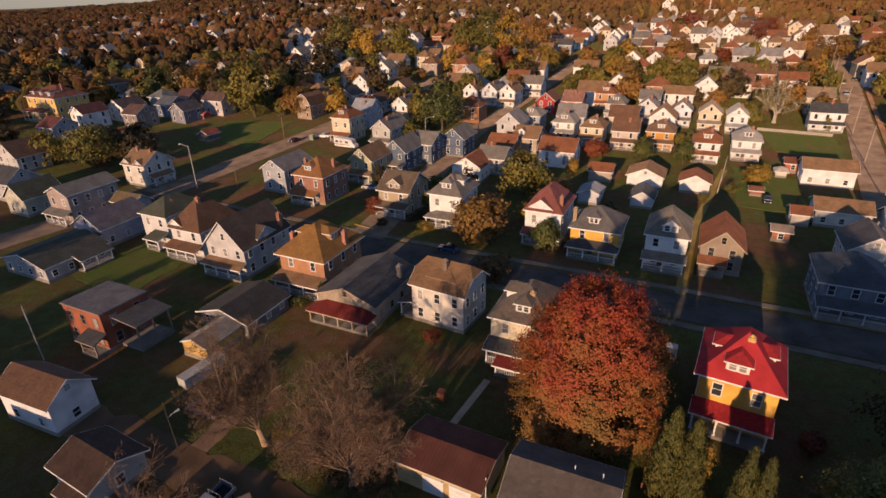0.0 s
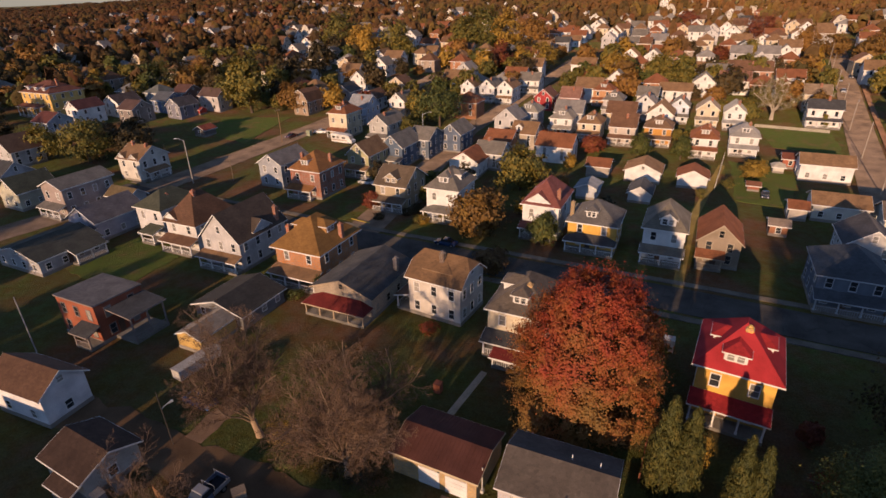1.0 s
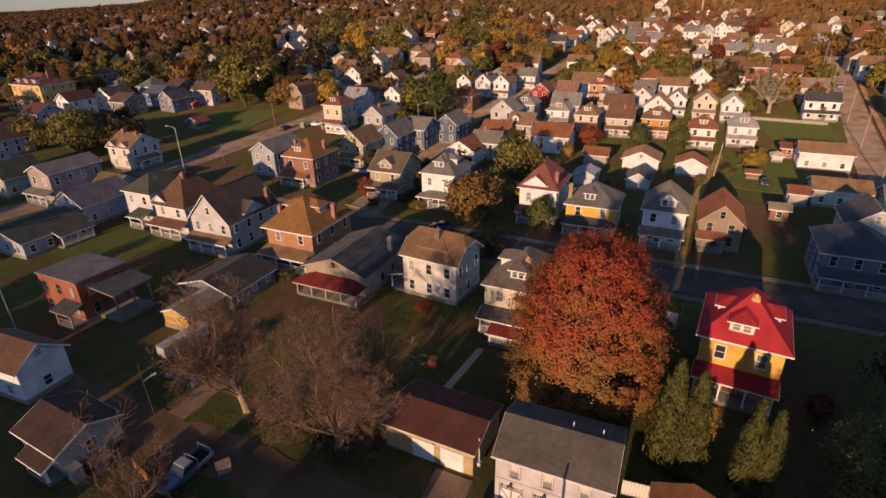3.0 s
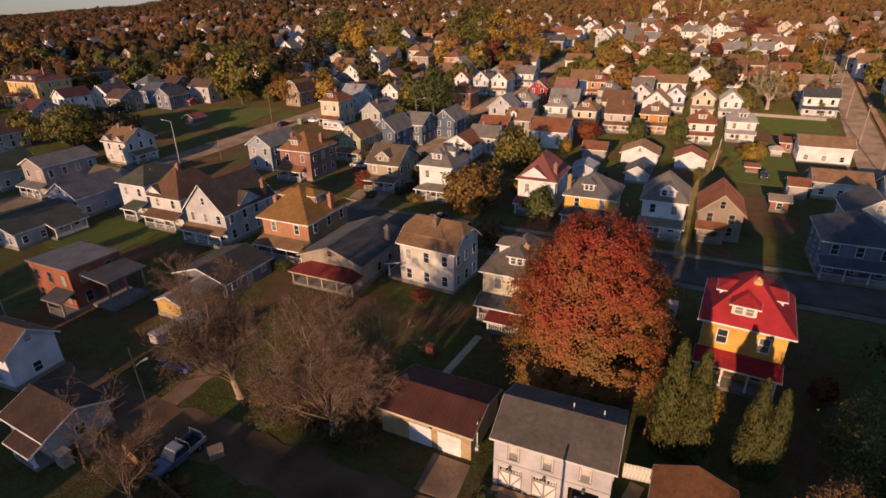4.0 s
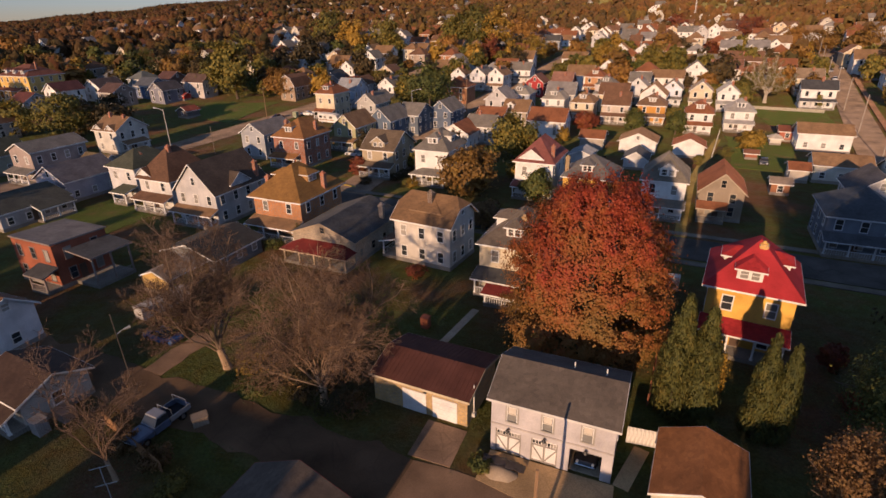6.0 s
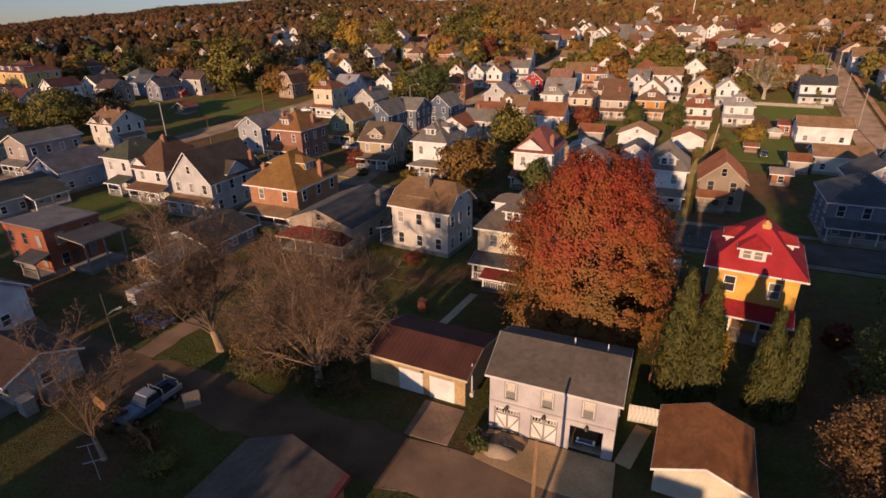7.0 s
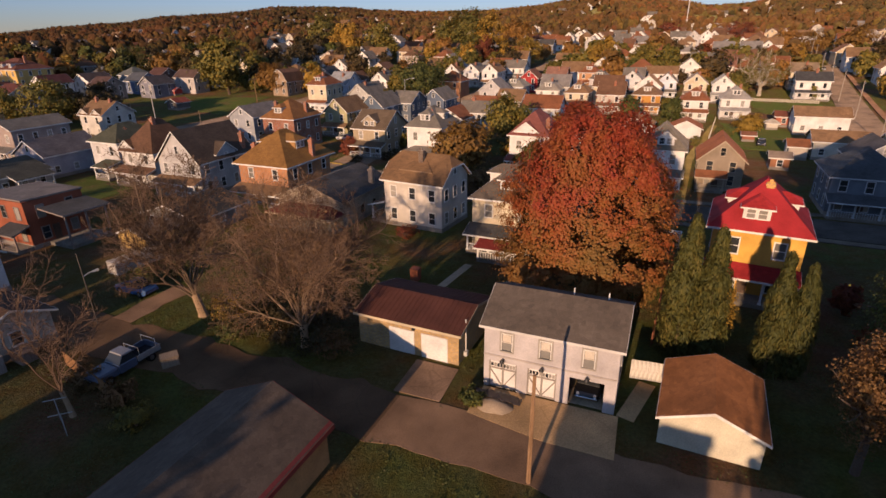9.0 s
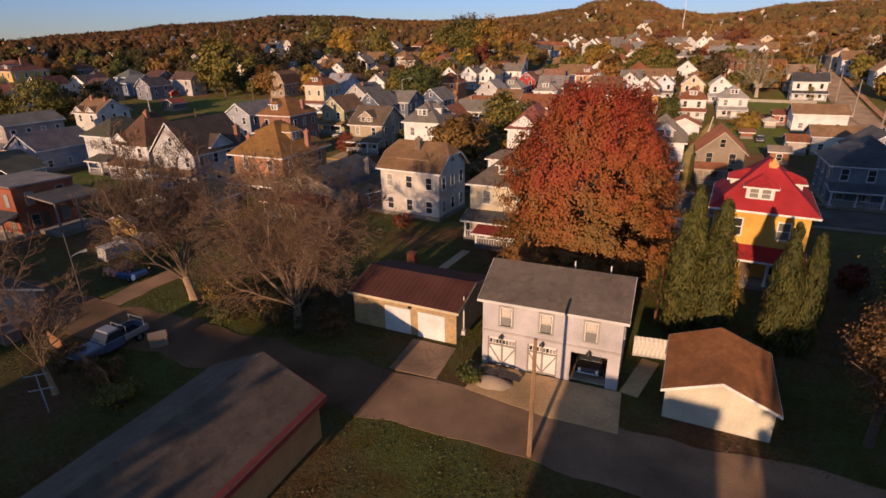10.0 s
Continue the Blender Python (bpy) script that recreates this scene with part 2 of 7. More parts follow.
def ground_sheet():
    rs = [0] + [2.5 * i for i in range(1, 41)] + [100 + 6 * i for i in range(1, 51)] + [400 + 20 * i for i in range(1, 36)] + [1200, 1500, 2000, 3000, 4500]
    na = 240
    vs, fs = [(0, 0, 0)], []
    for r in rs[1:]:
        for i in range(na):
            a = 2 * math.pi * i / na
            x, y = r * math.sin(a), r * math.cos(a)
            bumpy = 0.02 * noise.noise(Vector((x * 0.15, y * 0.15, 0))) if r < 130 else -0.03
            vs.append((x, y, land(x, y) + bumpy - 0.025))
    for i in range(na):
        fs.append((0, 1 + (i + 1) % na, 1 + i))
    for k in range(len(rs) - 2):
        for i in range(na):
            a, b = 1 + k * na + i, 1 + k * na + (i + 1) % na
            fs.append((a, b, b + na, a + na))
    m, t, p = nodes_of("turf")
    co = t.nodes.new("ShaderNodeTexCoord").outputs["Object"]
    n1, n2, n3 = node(t, "ShaderNodeTexNoise", Scale=0.07, Detail=6.0), node(t, "ShaderNodeTexNoise", Scale=0.6, Detail=5.0), node(t, "ShaderNodeTexNoise", Scale=3.2, Detail=9.0)
    n3.inputs["Roughness"].default_value = 0.72
    for n in (n1, n2, n3):
        t.links.new(co, n.inputs["Vector"])
    col = ramp(t, n1.outputs["Fac"], [(0.38, (0.15, 0.09, 0.052)), (0.47, (0.110, 0.094, 0.036)), (0.59, (0.098, 0.118, 0.031)), (0.70, (0.17, 0.105, 0.058))])
    col = mixed(t, col, ramp(t, n2.outputs["Fac"], [(0.4, (1, 1, 1)), (0.62, (0.92, 0.7, 0.5))]), 0.8, "MULTIPLY")
    col = mixed(t, col, ramp(t, n3.outputs["Fac"], [(0.3, (0.55, 0.55, 0.55)), (0.7, (1.3, 1.25, 1.2))]), 1.0, "MULTIPLY")
    t.links.new(col, p.inputs["Base Color"])
    p.inputs["Roughness"].default_value, p.inputs["Specular IOR Level"].default_value, p.inputs["Diffuse Roughness"].default_value = 0.95, 0.1, 1.0
    bump = node(t, "ShaderNodeBump", Strength=1.0, Distance=0.3)
    t.links.new(n3.outputs["Fac"], bump.inputs["Height"]), t.links.new(bump.outputs[0], p.inputs["Normal"])
    return tagged(new("ground", mesh_of("ground", vs, fs, m, True)), "patchy autumn grass and bare soil between the houses", "ground", kind="structure")


def paving(name, c, tracks=0.0):
    m, t, p = nodes_of(name)
    co = t.nodes.new("ShaderNodeTexCoord").outputs["Object"]
    n1, n2 = node(t, "ShaderNodeTexNoise", Scale=0.25, Detail=6.0), node(t, "ShaderNodeTexNoise", Scale=14.0, Detail=3.0)
    n3 = node(t, "ShaderNodeTexVoronoi", Scale=0.35)
    n3.feature = "DISTANCE_TO_EDGE"
    for n in (n1, n2, n3):
        t.links.new(co, n.inputs["Vector"])
    col = mixed(t, c, ramp(t, n1.outputs["Fac"], [(0.3, (0.6, 0.58, 0.55)), (0.7, (1.25, 1.2, 1.12))]), 1.0, "MULTIPLY")
    col = mixed(t, col, ramp(t, n2.outputs["Fac"], [(0.3, (0.75, 0.75, 0.75)), (0.7, (1.2, 1.2, 1.2))]), 1.0, "MULTIPLY")
    col = mixed(t, col, ramp(t, n3.outputs["Distance"], [(0.0, (0.5, 0.5, 0.5)), (0.02, (1, 1, 1))]), tracks, "MULTIPLY")
    t.links.new(col, p.inputs["Base Color"])
    p.inputs["Roughness"].default_value, p.inputs["Specular IOR Level"].default_value, p.inputs["Diffuse Roughness"].default_value = 0.9, 0.1, 1.0
    bump = node(t, "ShaderNodeBump", Strength=0.4, Distance=0.05)
    t.links.new(n2.outputs["Fac"], bump.inputs["Height"]), t.links.new(bump.outputs[0], p.inputs["Normal"])
    return m


def strip(name, pts, width, material, raise_=0.04, label="", cat="road", kind="structure", th=0.12, ragged=0.0):
    """A ribbon of paving draped along a line."""
    fine = []
    for (x0, y0), (x1, y1) in zip(pts, pts[1:]):
        n = max(1, int(math.hypot(x1 - x0, y1 - y0) / (1.2 if ragged else 5)))
        fine += [(x0 + (x1 - x0) * i / n, y0 + (y1 - y0) * i / n) for i in range(n)]
    fine.append(pts[-1])
    vs, fs = [], []
    for i, (x, y) in enumerate(fine):
        a, b = fine[max(0, i - 1)], fine[min(len(fine) - 1, i + 1)]
        dx, dy = b[0] - a[0], b[1] - a[1]
        s = math.hypot(dx, dy)
        nx, ny = -dy / s, dx / s
        for k in (-0.5, -0.17, 0.17, 0.5):
            k = k * (1 + ragged * (noise.noise(Vector((x * 0.35, y * 0.35, k * 9))) + 0.6 * noise.noise(Vector((x * 1.1, y * 1.1, k * 9)))))
            px, py = x + nx * width * k, y + ny * width * k
            up = raise_ + max(0, math.hypot(px, py) - 140) * 0.0012
            vs.append((px, py, land(px, py) + up))
    for i in range(len(fine) - 1):
        for k in range(3):
            a = 4 * i + k
            fs.append((a + 1, a, a + 4, a + 5))
    s = Shape().slab(vs, fs, th)
    return tagged(new(name, mesh_of(name, s.v, s.f, material)), label, cat, kind=kind)


def pad(name, corners, material, z=0.03, th=0.15, label="", cat="driveway"):
    s = Shape().slab([(x, y, z) for x, y in corners], [tuple(range(len(corners)))], th)
    return tagged(new(name, mesh_of(name, s.v, s.f, material)), label, cat, kind="structure")


ground_sheet()
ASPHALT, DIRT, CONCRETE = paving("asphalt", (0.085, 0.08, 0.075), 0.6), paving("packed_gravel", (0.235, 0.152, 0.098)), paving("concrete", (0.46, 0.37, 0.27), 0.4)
SANDY = paving("stained_concrete", (0.52, 0.35, 0.185), 0.3)
# darker than the other concrete: the cross street's shade is in this colour
WALK = paving("old_pavement", (0.17, 0.15, 0.125), 0.4)
WARM = paving("worn_asphalt", (0.21, 0.155, 0.115), 0.3)


def lawn(name, corners, label, n=10):
    """A patch of kept grass draped between four corners."""
    (ax, ay), (bx, by), (cx, cy), (dx, dy) = corners
    vs = []
    for j in range(n + 1):
        for i in range(n + 1):
            u, v = i / n, j / n
            x = (ax * (1 - u) + bx * u) * (1 - v) + (dx * (1 - u) + cx * u) * v
            y = (ay * (1 - u) + by * u) * (1 - v) + (dy * (1 - u) + cy * u) * v
            if i in (0, n) or j in (0, n):
                x, y = x + 0.9 * noise.noise(Vector((x * 0.5, y * 0.5, 1))), y + 0.9 * noise.noise(Vector((x * 0.5, y * 0.5, 6)))
            vs.append((x, y, land(x, y) + (0.002 if math.hypot(x, y) < 60 else 0.05)))
    fs = [(j * (n + 1) + i, (j + 1) * (n + 1) + i, (j + 1) * (n + 1) + i + 1, j * (n + 1) + i + 1) for j in range(n) for i in range(n)]
    s = Shape().slab(vs, fs, 0.1)
    return tagged(new(name, mesh_of(name, s.v, s.f, GRASS)), label, "lawn", kind="structure")


def grass_material():
    m, t, p = nodes_of("kept_grass")
    co = t.nodes.new("ShaderNodeTexCoord").outputs["Object"]
    a, b = node(t, "ShaderNodeTexNoise", Scale=0.25, Detail=6.0), node(t, "ShaderNodeTexNoise", Scale=5.0, Detail=8.0)
    b.inputs["Roughness"].default_value = 0.75
    t.links.new(co, a.inputs["Vector"]), t.links.new(co, b.inputs["Vector"])
    col = ramp(t, a.outputs["Fac"], [(0.3, (0.16, 0.125, 0.048)), (0.45, (0.11, 0.125, 0.03)), (0.62, (0.10, 0.135, 0.028)), (0.75, (0.17, 0.125, 0.05))])
    col = mixed(t, col, ramp(t, b.outputs["Fac"], [(0.3, (0.55, 0.55, 0.55)), (0.7, (1.3, 1.3, 1.3))]), 1.0, "MULTIPLY")
    t.links.new(col, p.inputs["Base Color"])
    p.inputs["Roughness"].default_value, p.inputs["Specular IOR Level"].default_value, p.inputs["Diffuse Roughness"].default_value = 0.95, 0.1, 1.0
    bump = node(t, "ShaderNodeBump", Strength=1.0, Distance=0.3)
    t.links.new(b.outputs["Fac"], bump.inputs["Height"]), t.links.new(bump.outputs[0], p.inputs["Normal"])
    return m


GRASS = grass_material()
lawn("lawn_1", [(104.2, 177.6), (122.0, 166.9), (111.4, 145.0), (97.5, 156.0)], "bright green mown lawn beside the white house")
lawn("lawn_2", [(79.5, 145.0), (90.0, 131.0), (76.5, 110.0), (67.0, 116.0)], "green back garden lawn with worn patches")
lawn("lawn_3", [(-84.8, 208.2), (-58.4, 207.5), (-65.0, 173.6), (-80.0, 184.0)], "open green lot beside the western street")
lawn("lawn_4", [(-71.2, 88.6), (-63.4, 102.6), (-50.8, 92.6), (-56.3, 79.5)], "green yard between the houses")
HAY = paving("hayfield", (0.21, 0.19, 0.07))
strip("field_1", [(372, 780), (352, 690), (322, 570)], 70, HAY, 1.2, "pale mown hayfield on the far hillside", "field")
strip("field_2", [(212, 720), (200, 640)], 34, HAY, 1.2, "pale mown hayfield below the hilltop", "field")
strip("road_west", [(-150, -20), (-95.6, 103.9), (-73.7, 135.7), (-45.8, 192.8), (-2, 285)], 9, WARM, label="worn grey asphalt street climbing past the houses")
strip("road_middle", [(-22.8, 90.4), (-16.8, 105.4), (8.0, 184.7), (35.9, 240.7), (85, 335)], 8, WARM, 0.05, "worn asphalt side street between two rows of houses")
# asphalt coloured well below the sunlit streets' to carry the shade here
strip("road_cross", [(-85.6, 132.5), (-10.4, 95.6), (36.6, 73.4), (53.3, 64.7), (115, 35)], 8, ASPHALT, 0.06, "asphalt cross street coloured dark for the shade it lies in")
strip("road_east", [(31.3, 0), (104.4, 123), (144.2, 190), (181, 252), (252, 371)], 8, WARM, 0.05, "wide worn asphalt avenue running to the hills")
strip("pavement_3", [(31.3 + 4.9, -3), (104.4 + 4.9, 120), (144.2 + 4.9, 187), (181 + 4.9, 249), (215.6, 306)], 1.6, paving("brown_pavement", (0.24, 0.14, 0.09), 0.4), 0.16, "narrow brown pavement along the avenue", "pavement")
# darker copy of the alley gravel; the western half's shade is in its colour
LANE = paving("shaded_gravel", (0.145, 0.092, 0.055), 0.3)
strip("alley_1", [(-62, 58.2), (-3.0, 30.54)], 5.2, LANE, 0.008, "worn alley behind the yards, coloured darker for its shade", "alley", ragged=0.25)
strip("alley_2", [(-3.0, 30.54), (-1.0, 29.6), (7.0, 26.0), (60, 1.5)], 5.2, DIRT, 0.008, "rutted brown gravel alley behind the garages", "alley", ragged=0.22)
# a gap of sun on the grass, painted as a brighter yellow strip
strip("lane", [(37.3, 75.3), (52.7, 105.6), (64.6, 124.3), (75.8, 141.5)], 1.6, paving("sunlit_turf", (0.22, 0.17, 0.06)), 0.04, "narrow grass strip between back gardens, coloured bright as if sunlit", "path")
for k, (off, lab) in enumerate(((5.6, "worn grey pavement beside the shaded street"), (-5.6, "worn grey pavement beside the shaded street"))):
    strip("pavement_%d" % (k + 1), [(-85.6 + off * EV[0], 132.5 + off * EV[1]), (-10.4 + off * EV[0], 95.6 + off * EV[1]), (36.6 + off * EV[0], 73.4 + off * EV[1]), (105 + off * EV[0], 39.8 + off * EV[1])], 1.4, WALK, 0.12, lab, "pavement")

# ---- houses ----


def roof_sheet(kind, w, d, h, rise, o):
    """Top sheet of a roof over a body w wide, d deep, with eaves at h; o is the overhang."""
    x0, x1, y0, y1 = -w / 2 - o, w / 2 + o, -o, d + o
    if kind == "gy":
        e = h - o * rise / (w / 2)
        return [(x0, y0, e), (0, y0, h + rise), (x1, y0, e), (x1, y1, e), (0, y1, h + rise), (x0, y1, e)], [(0, 1, 4, 5), (1, 2, 3, 4)]
    if kind == "gx":
        e = h - o * rise / (d / 2)
        return [(x0, y0, e), (x1, y0, e), (x1, d / 2, h + rise), (x1, y1, e), (x0, y1, e), (x0, d / 2, h + rise)], [(0, 1, 2, 5), (5, 2, 3, 4)]
    if kind == "clipped":
        e, top, f = h - o * rise / (d / 2), h + rise, 0.6
        ya, yb, zf, c = y0 + (d / 2 + o) * f, y1 - (d / 2 + o) * f, e + (top - e) * f, d * 0.16
        return ([(x0, y0, e), (x1, y0, e), (x1, ya, zf), (x1, yb, zf), (x1, y1, e), (x0, y1, e), (x0, yb, zf), (x0, ya, zf), (x0 + c, d / 2, top), (x1 - c, d / 2, top)],
                [(0, 1, 2, 9, 8, 7), (4, 5, 6, 8, 9, 3), (2, 3, 9), (6, 7, 8)])
    if kind == "gambrel":
        a, k = w * 0.3, rise * 0.68
        e = h - o * k / (w / 2 - a)
        return ([(x0, y0, e), (-a, y0, h + k), (0, y0, h + rise), (a, y0, h + k), (x1, y0, e), (x1, y1, e), (a, y1, h + k), (0, y1, h + rise), (-a, y1, h + k), (x0, y1, e)],
                [(0, 1, 8, 9), (1, 2, 7, 8), (2, 3, 6, 7), (3, 4, 5, 6)])
    if kind == "flat":
        return [(x0, y0, h + 0.25), (x1, y0, h + 0.25), (x1, y1, h), (x0, y1, h)], [(0, 1, 2, 3)]
    e = h - o * rise / (min(w, d) / 2)
    if w >= d:
        r = max(0.4, (w - d) / 2)
        a, b = (-r, d / 2), (r, d / 2)
        return [(x0, y0, e), (x1, y0, e), (x1, y1, e), (x0, y1, e), (*a, h + rise), (*b, h + rise)], [(0, 1, 5, 4), (1, 2, 5), (2, 3, 4, 5), (3, 0, 4)]
    r = max(0.4, (d - w) / 2)
    a, b = (0, d / 2 - r), (0, d / 2 + r)
    return [(x0, y0, e), (x1, y0, e), (x1, y1, e), (x0, y1, e), (*a, h + rise), (*b, h + rise)], [(0, 1, 4), (1, 2, 5, 4), (2, 3, 5), (3, 0, 4, 5)]


def fascia(parent, verts, faces, trim, deep=0.2):
    """A board that runs round the open edge of a roof, in one piece."""
    nxt = dict(rim(verts, faces))
    s = Shape()
    loop, k = [], next(iter(nxt))
    while k not in loop:
        loop.append(k)
        k = nxt[k]
    n = len(loop)
    pts = [Vector(verts[q]) for q in loop]
    for i, p in enumerate(pts):
        out = Vector((0, 0, 0))
        for a, b in ((pts[i - 1], p), (p, pts[(i + 1) % n])):
            d = b - a
            flat = Vector((d.y, -d.x, 0))
            if flat.length > 1e-6:
                out += flat.normalized()
        out = out.normalized() * 0.04 if out.length > 1e-6 else out
        s.v += [p + Vector((0, 0, -0.012)), p + Vector((0, 0, -deep)), p + out + Vector((0, 0, -0.012)), p + out + Vector((0, 0, -deep))]
    for i in range(n):
        a, b = 4 * i, 4 * ((i + 1) % n)
        s.f += [(a + 2, b + 2, b + 3, a + 3), (a, b, b + 2, a + 2), (a + 3, b + 3, b + 1, a + 1)]
    return part("fascia", s.v, s.f, paint("plain", trim, 0.5), parent)


def side_frame(side, w, d):
    """Origin, direction along and outward of one side; local x runs along, y inward."""
    if side == "f":
        return Matrix.Translation((-w / 2, 0, 0)), w
    if side == "r":
        return pose(w / 2, 0, 0, 0, 0, 90), d
    if side == "b":
        return pose(w / 2, d, 0, 0, 0, 180), w
    return pose(-w / 2, d, 0, 0, 0, -90), d


def body_walls(kind, w, d, h, rise):
    a, b = -w / 2, w / 2
    base = [(a, 0, -0.4), (b, 0, -0.4), (b, d, -0.4), (a, d, -0.4), (a, 0, h), (b, 0, h), (b, d, h), (a, d, h)]
    if kind == "gy":
        return base + [(0, 0, h + rise - 0.1), (0, d, h + rise - 0.1)], [(0, 1, 5, 8, 4), (1, 2, 6, 5), (2, 3, 7, 9, 6), (3, 0, 4, 7), (4, 8, 9, 7), (8, 5, 6, 9), (3, 2, 1, 0)]
    if kind == "gx":
        return base + [(a, d / 2, h + rise - 0.1), (b, d / 2, h + rise - 0.1)], [(0, 1, 5, 4), (1, 2, 6, 9, 5), (2, 3, 7, 6), (3, 0, 4, 8, 7), (4, 5, 9, 8), (8, 9, 6, 7), (3, 2, 1, 0)]
    if kind == "clipped":
        ya, yb, g = d * 0.29, d * 0.71, h + rise * 0.58 - 0.14
        return (base + [(a, ya, g), (a, yb, g), (b, ya, g), (b, yb, g)],
                [(0, 1, 5, 4), (1, 2, 6, 11, 10, 5), (2, 3, 7, 6), (3, 0, 4, 8, 9, 7), (4, 5, 10, 8), (8, 10, 11, 9), (9, 11, 6, 7), (3, 2, 1, 0)])
    if kind == "gambrel":
        k, g = w * 0.3 - 0.06, h + rise * 0.68 - 0.1
        return (base + [(-k, 0, g), (0, 0, h + rise - 0.12), (k, 0, g), (-k, d, g), (0, d, h + rise - 0.12), (k, d, g)],
                [(0, 1, 5, 10, 9, 8, 4), (1, 2, 6, 5), (2, 3, 7, 11, 12, 13, 6), (3, 0, 4, 7), (4, 8, 11, 7), (8, 9, 12, 11), (9, 10, 13, 12), (10, 5, 6, 13), (3, 2, 1, 0)])
    return base, [(0, 1, 5, 4), (1, 2, 6, 5), (2, 3, 7, 6), (3, 0, 4, 7), (4, 5, 6, 7), (3, 2, 1, 0)]


def porch(parent, side, a, b, deep, w, d, wall, roofc, trim, top=3.0, hip=False, flat=False, rail=True):
    m, n = side_frame(side, w, d)
    x0, x1 = a * n, b * n
    p = new("porch")
    p.parent = parent
    deck = Shape().box(x0, -deep, 0.0, x1, -0.02, 0.45)
    part("deck", [m @ q for q in deck.v], deck.f, paint("wood", (0.25, 0.23, 0.2)), p)
    e, o = top - 0.45, 0.3
    if hip:
        vs = [(x0 - o, -deep - o, e), (x1 + o, -deep - o, e), (x1 + o, -0.03, e), (x0 - o, -0.03, e), (x0 + deep * 0.7, -0.03, top + 0.35), (x1 - deep * 0.7, -0.03, top + 0.35)]
        fs = [(0, 1, 5, 4), (1, 2, 5), (3, 0, 4)]
    else:
        vs = [(x0 - o, -deep - o, e), (x1 + o, -deep - o, e), (x1 + o, -0.03, top + (0.05 if flat else 0.3)), (x0 - o, -0.03, top + (0.05 if flat else 0.3))]
        fs = [(0, 1, 2, 3)]
    s = Shape().slab(vs, fs, 0.14)
    part("porch_roof", [m @ q for q in s.v], s.f, paint("shingle", roofc, 0.85), p)
    fascia(p, [m @ Vector(q) for q in vs], fs, trim)
    k = max(2, int((x1 - x0) / 2.4) + 1)
    for i in range(k):
        x = x0 + 0.15 + (x1 - x0 - 0.3) * i / (k - 1)
        c = Shape().bevelled(x - 0.1, -deep + 0.05, 0.45, x + 0.1, -deep + 0.25, e, 0.02).box(x - 0.15, -deep, 0.45, x + 0.15, -deep + 0.3, 0.6)
        part("post", [m @ q for q in c.v], c.f, paint("plain", trim, 0.6), p)
    if rail:
        bars = Shape().box(x0 + 0.1, -deep + 0.1, 1.2, x1 - 0.1, -deep + 0.18, 1.28)
        for i in range(int((x1 - x0) / 0.3)):
            bars.box(x0 + 0.15 + 0.3 * i, -deep + 0.12, 0.45, x0 + 0.2 + 0.3 * i, -deep + 0.16, 1.2)
        part("railing", [m @ q for q in bars.v], bars.f, paint("plain", trim, 0.6), p)
    return p


def dormer(parent, side, pos, wide, w, d, h, slope, wall, roofc, trim, style="gy", inset=0.9, tall=1.35, panes=2, edge=None):
    trim = edge or trim
    m, n = side_frame(side, w, d)
    x, z0 = pos * n, h + inset * slope
    up = wide / 2 * 0.75
    deep = (tall + up) / slope + 0.3
    g = new("dormer")
    g.parent, g.matrix_local = parent, m @ pose(x, inset, z0 - 0.1)
    vs, fs = body_walls("gy" if style == "gy" else "hip", wide, deep, tall, up)
    part("dormer_wall", vs, fs, paint("siding", wall), g)
    if style == "shed":
        vs, fs = [(-wide / 2 - 0.25, -0.3, tall), (wide / 2 + 0.25, -0.3, tall), (wide / 2 + 0.25, deep, tall + 0.5), (-wide / 2 - 0.25, deep, tall + 0.5)], [(0, 1, 2, 3)]
    else:
        vs, fs = roof_sheet("gy" if style == "gy" else "hip", wide, deep, tall, up, 0.25)
        if style == "hip":
            vs, fs = [(-wide / 2 - 0.3, -0.35, tall), (wide / 2 + 0.3, -0.35, tall), (wide / 2 + 0.3, deep, tall), (-wide / 2 - 0.3, deep, tall), (0, wide / 2, tall + up), (0, deep, tall + up)], [(0, 1, 4), (1, 2, 5, 4), (3, 0, 4, 5)]
    s = Shape().slab(vs, fs, 0.12)
    part("dormer_roof", s.v, s.f, paint("shingle", roofc, 0.85), g)
    fascia(g, vs, fs, trim, 0.16)
    for i in range(panes):
        window(g, pose((i - (panes - 1) / 2) * (wide / panes) * 0.86, 0, 0.25), min(0.75, wide / panes * 0.6), tall - 0.45, trim, pane=True)
    return g


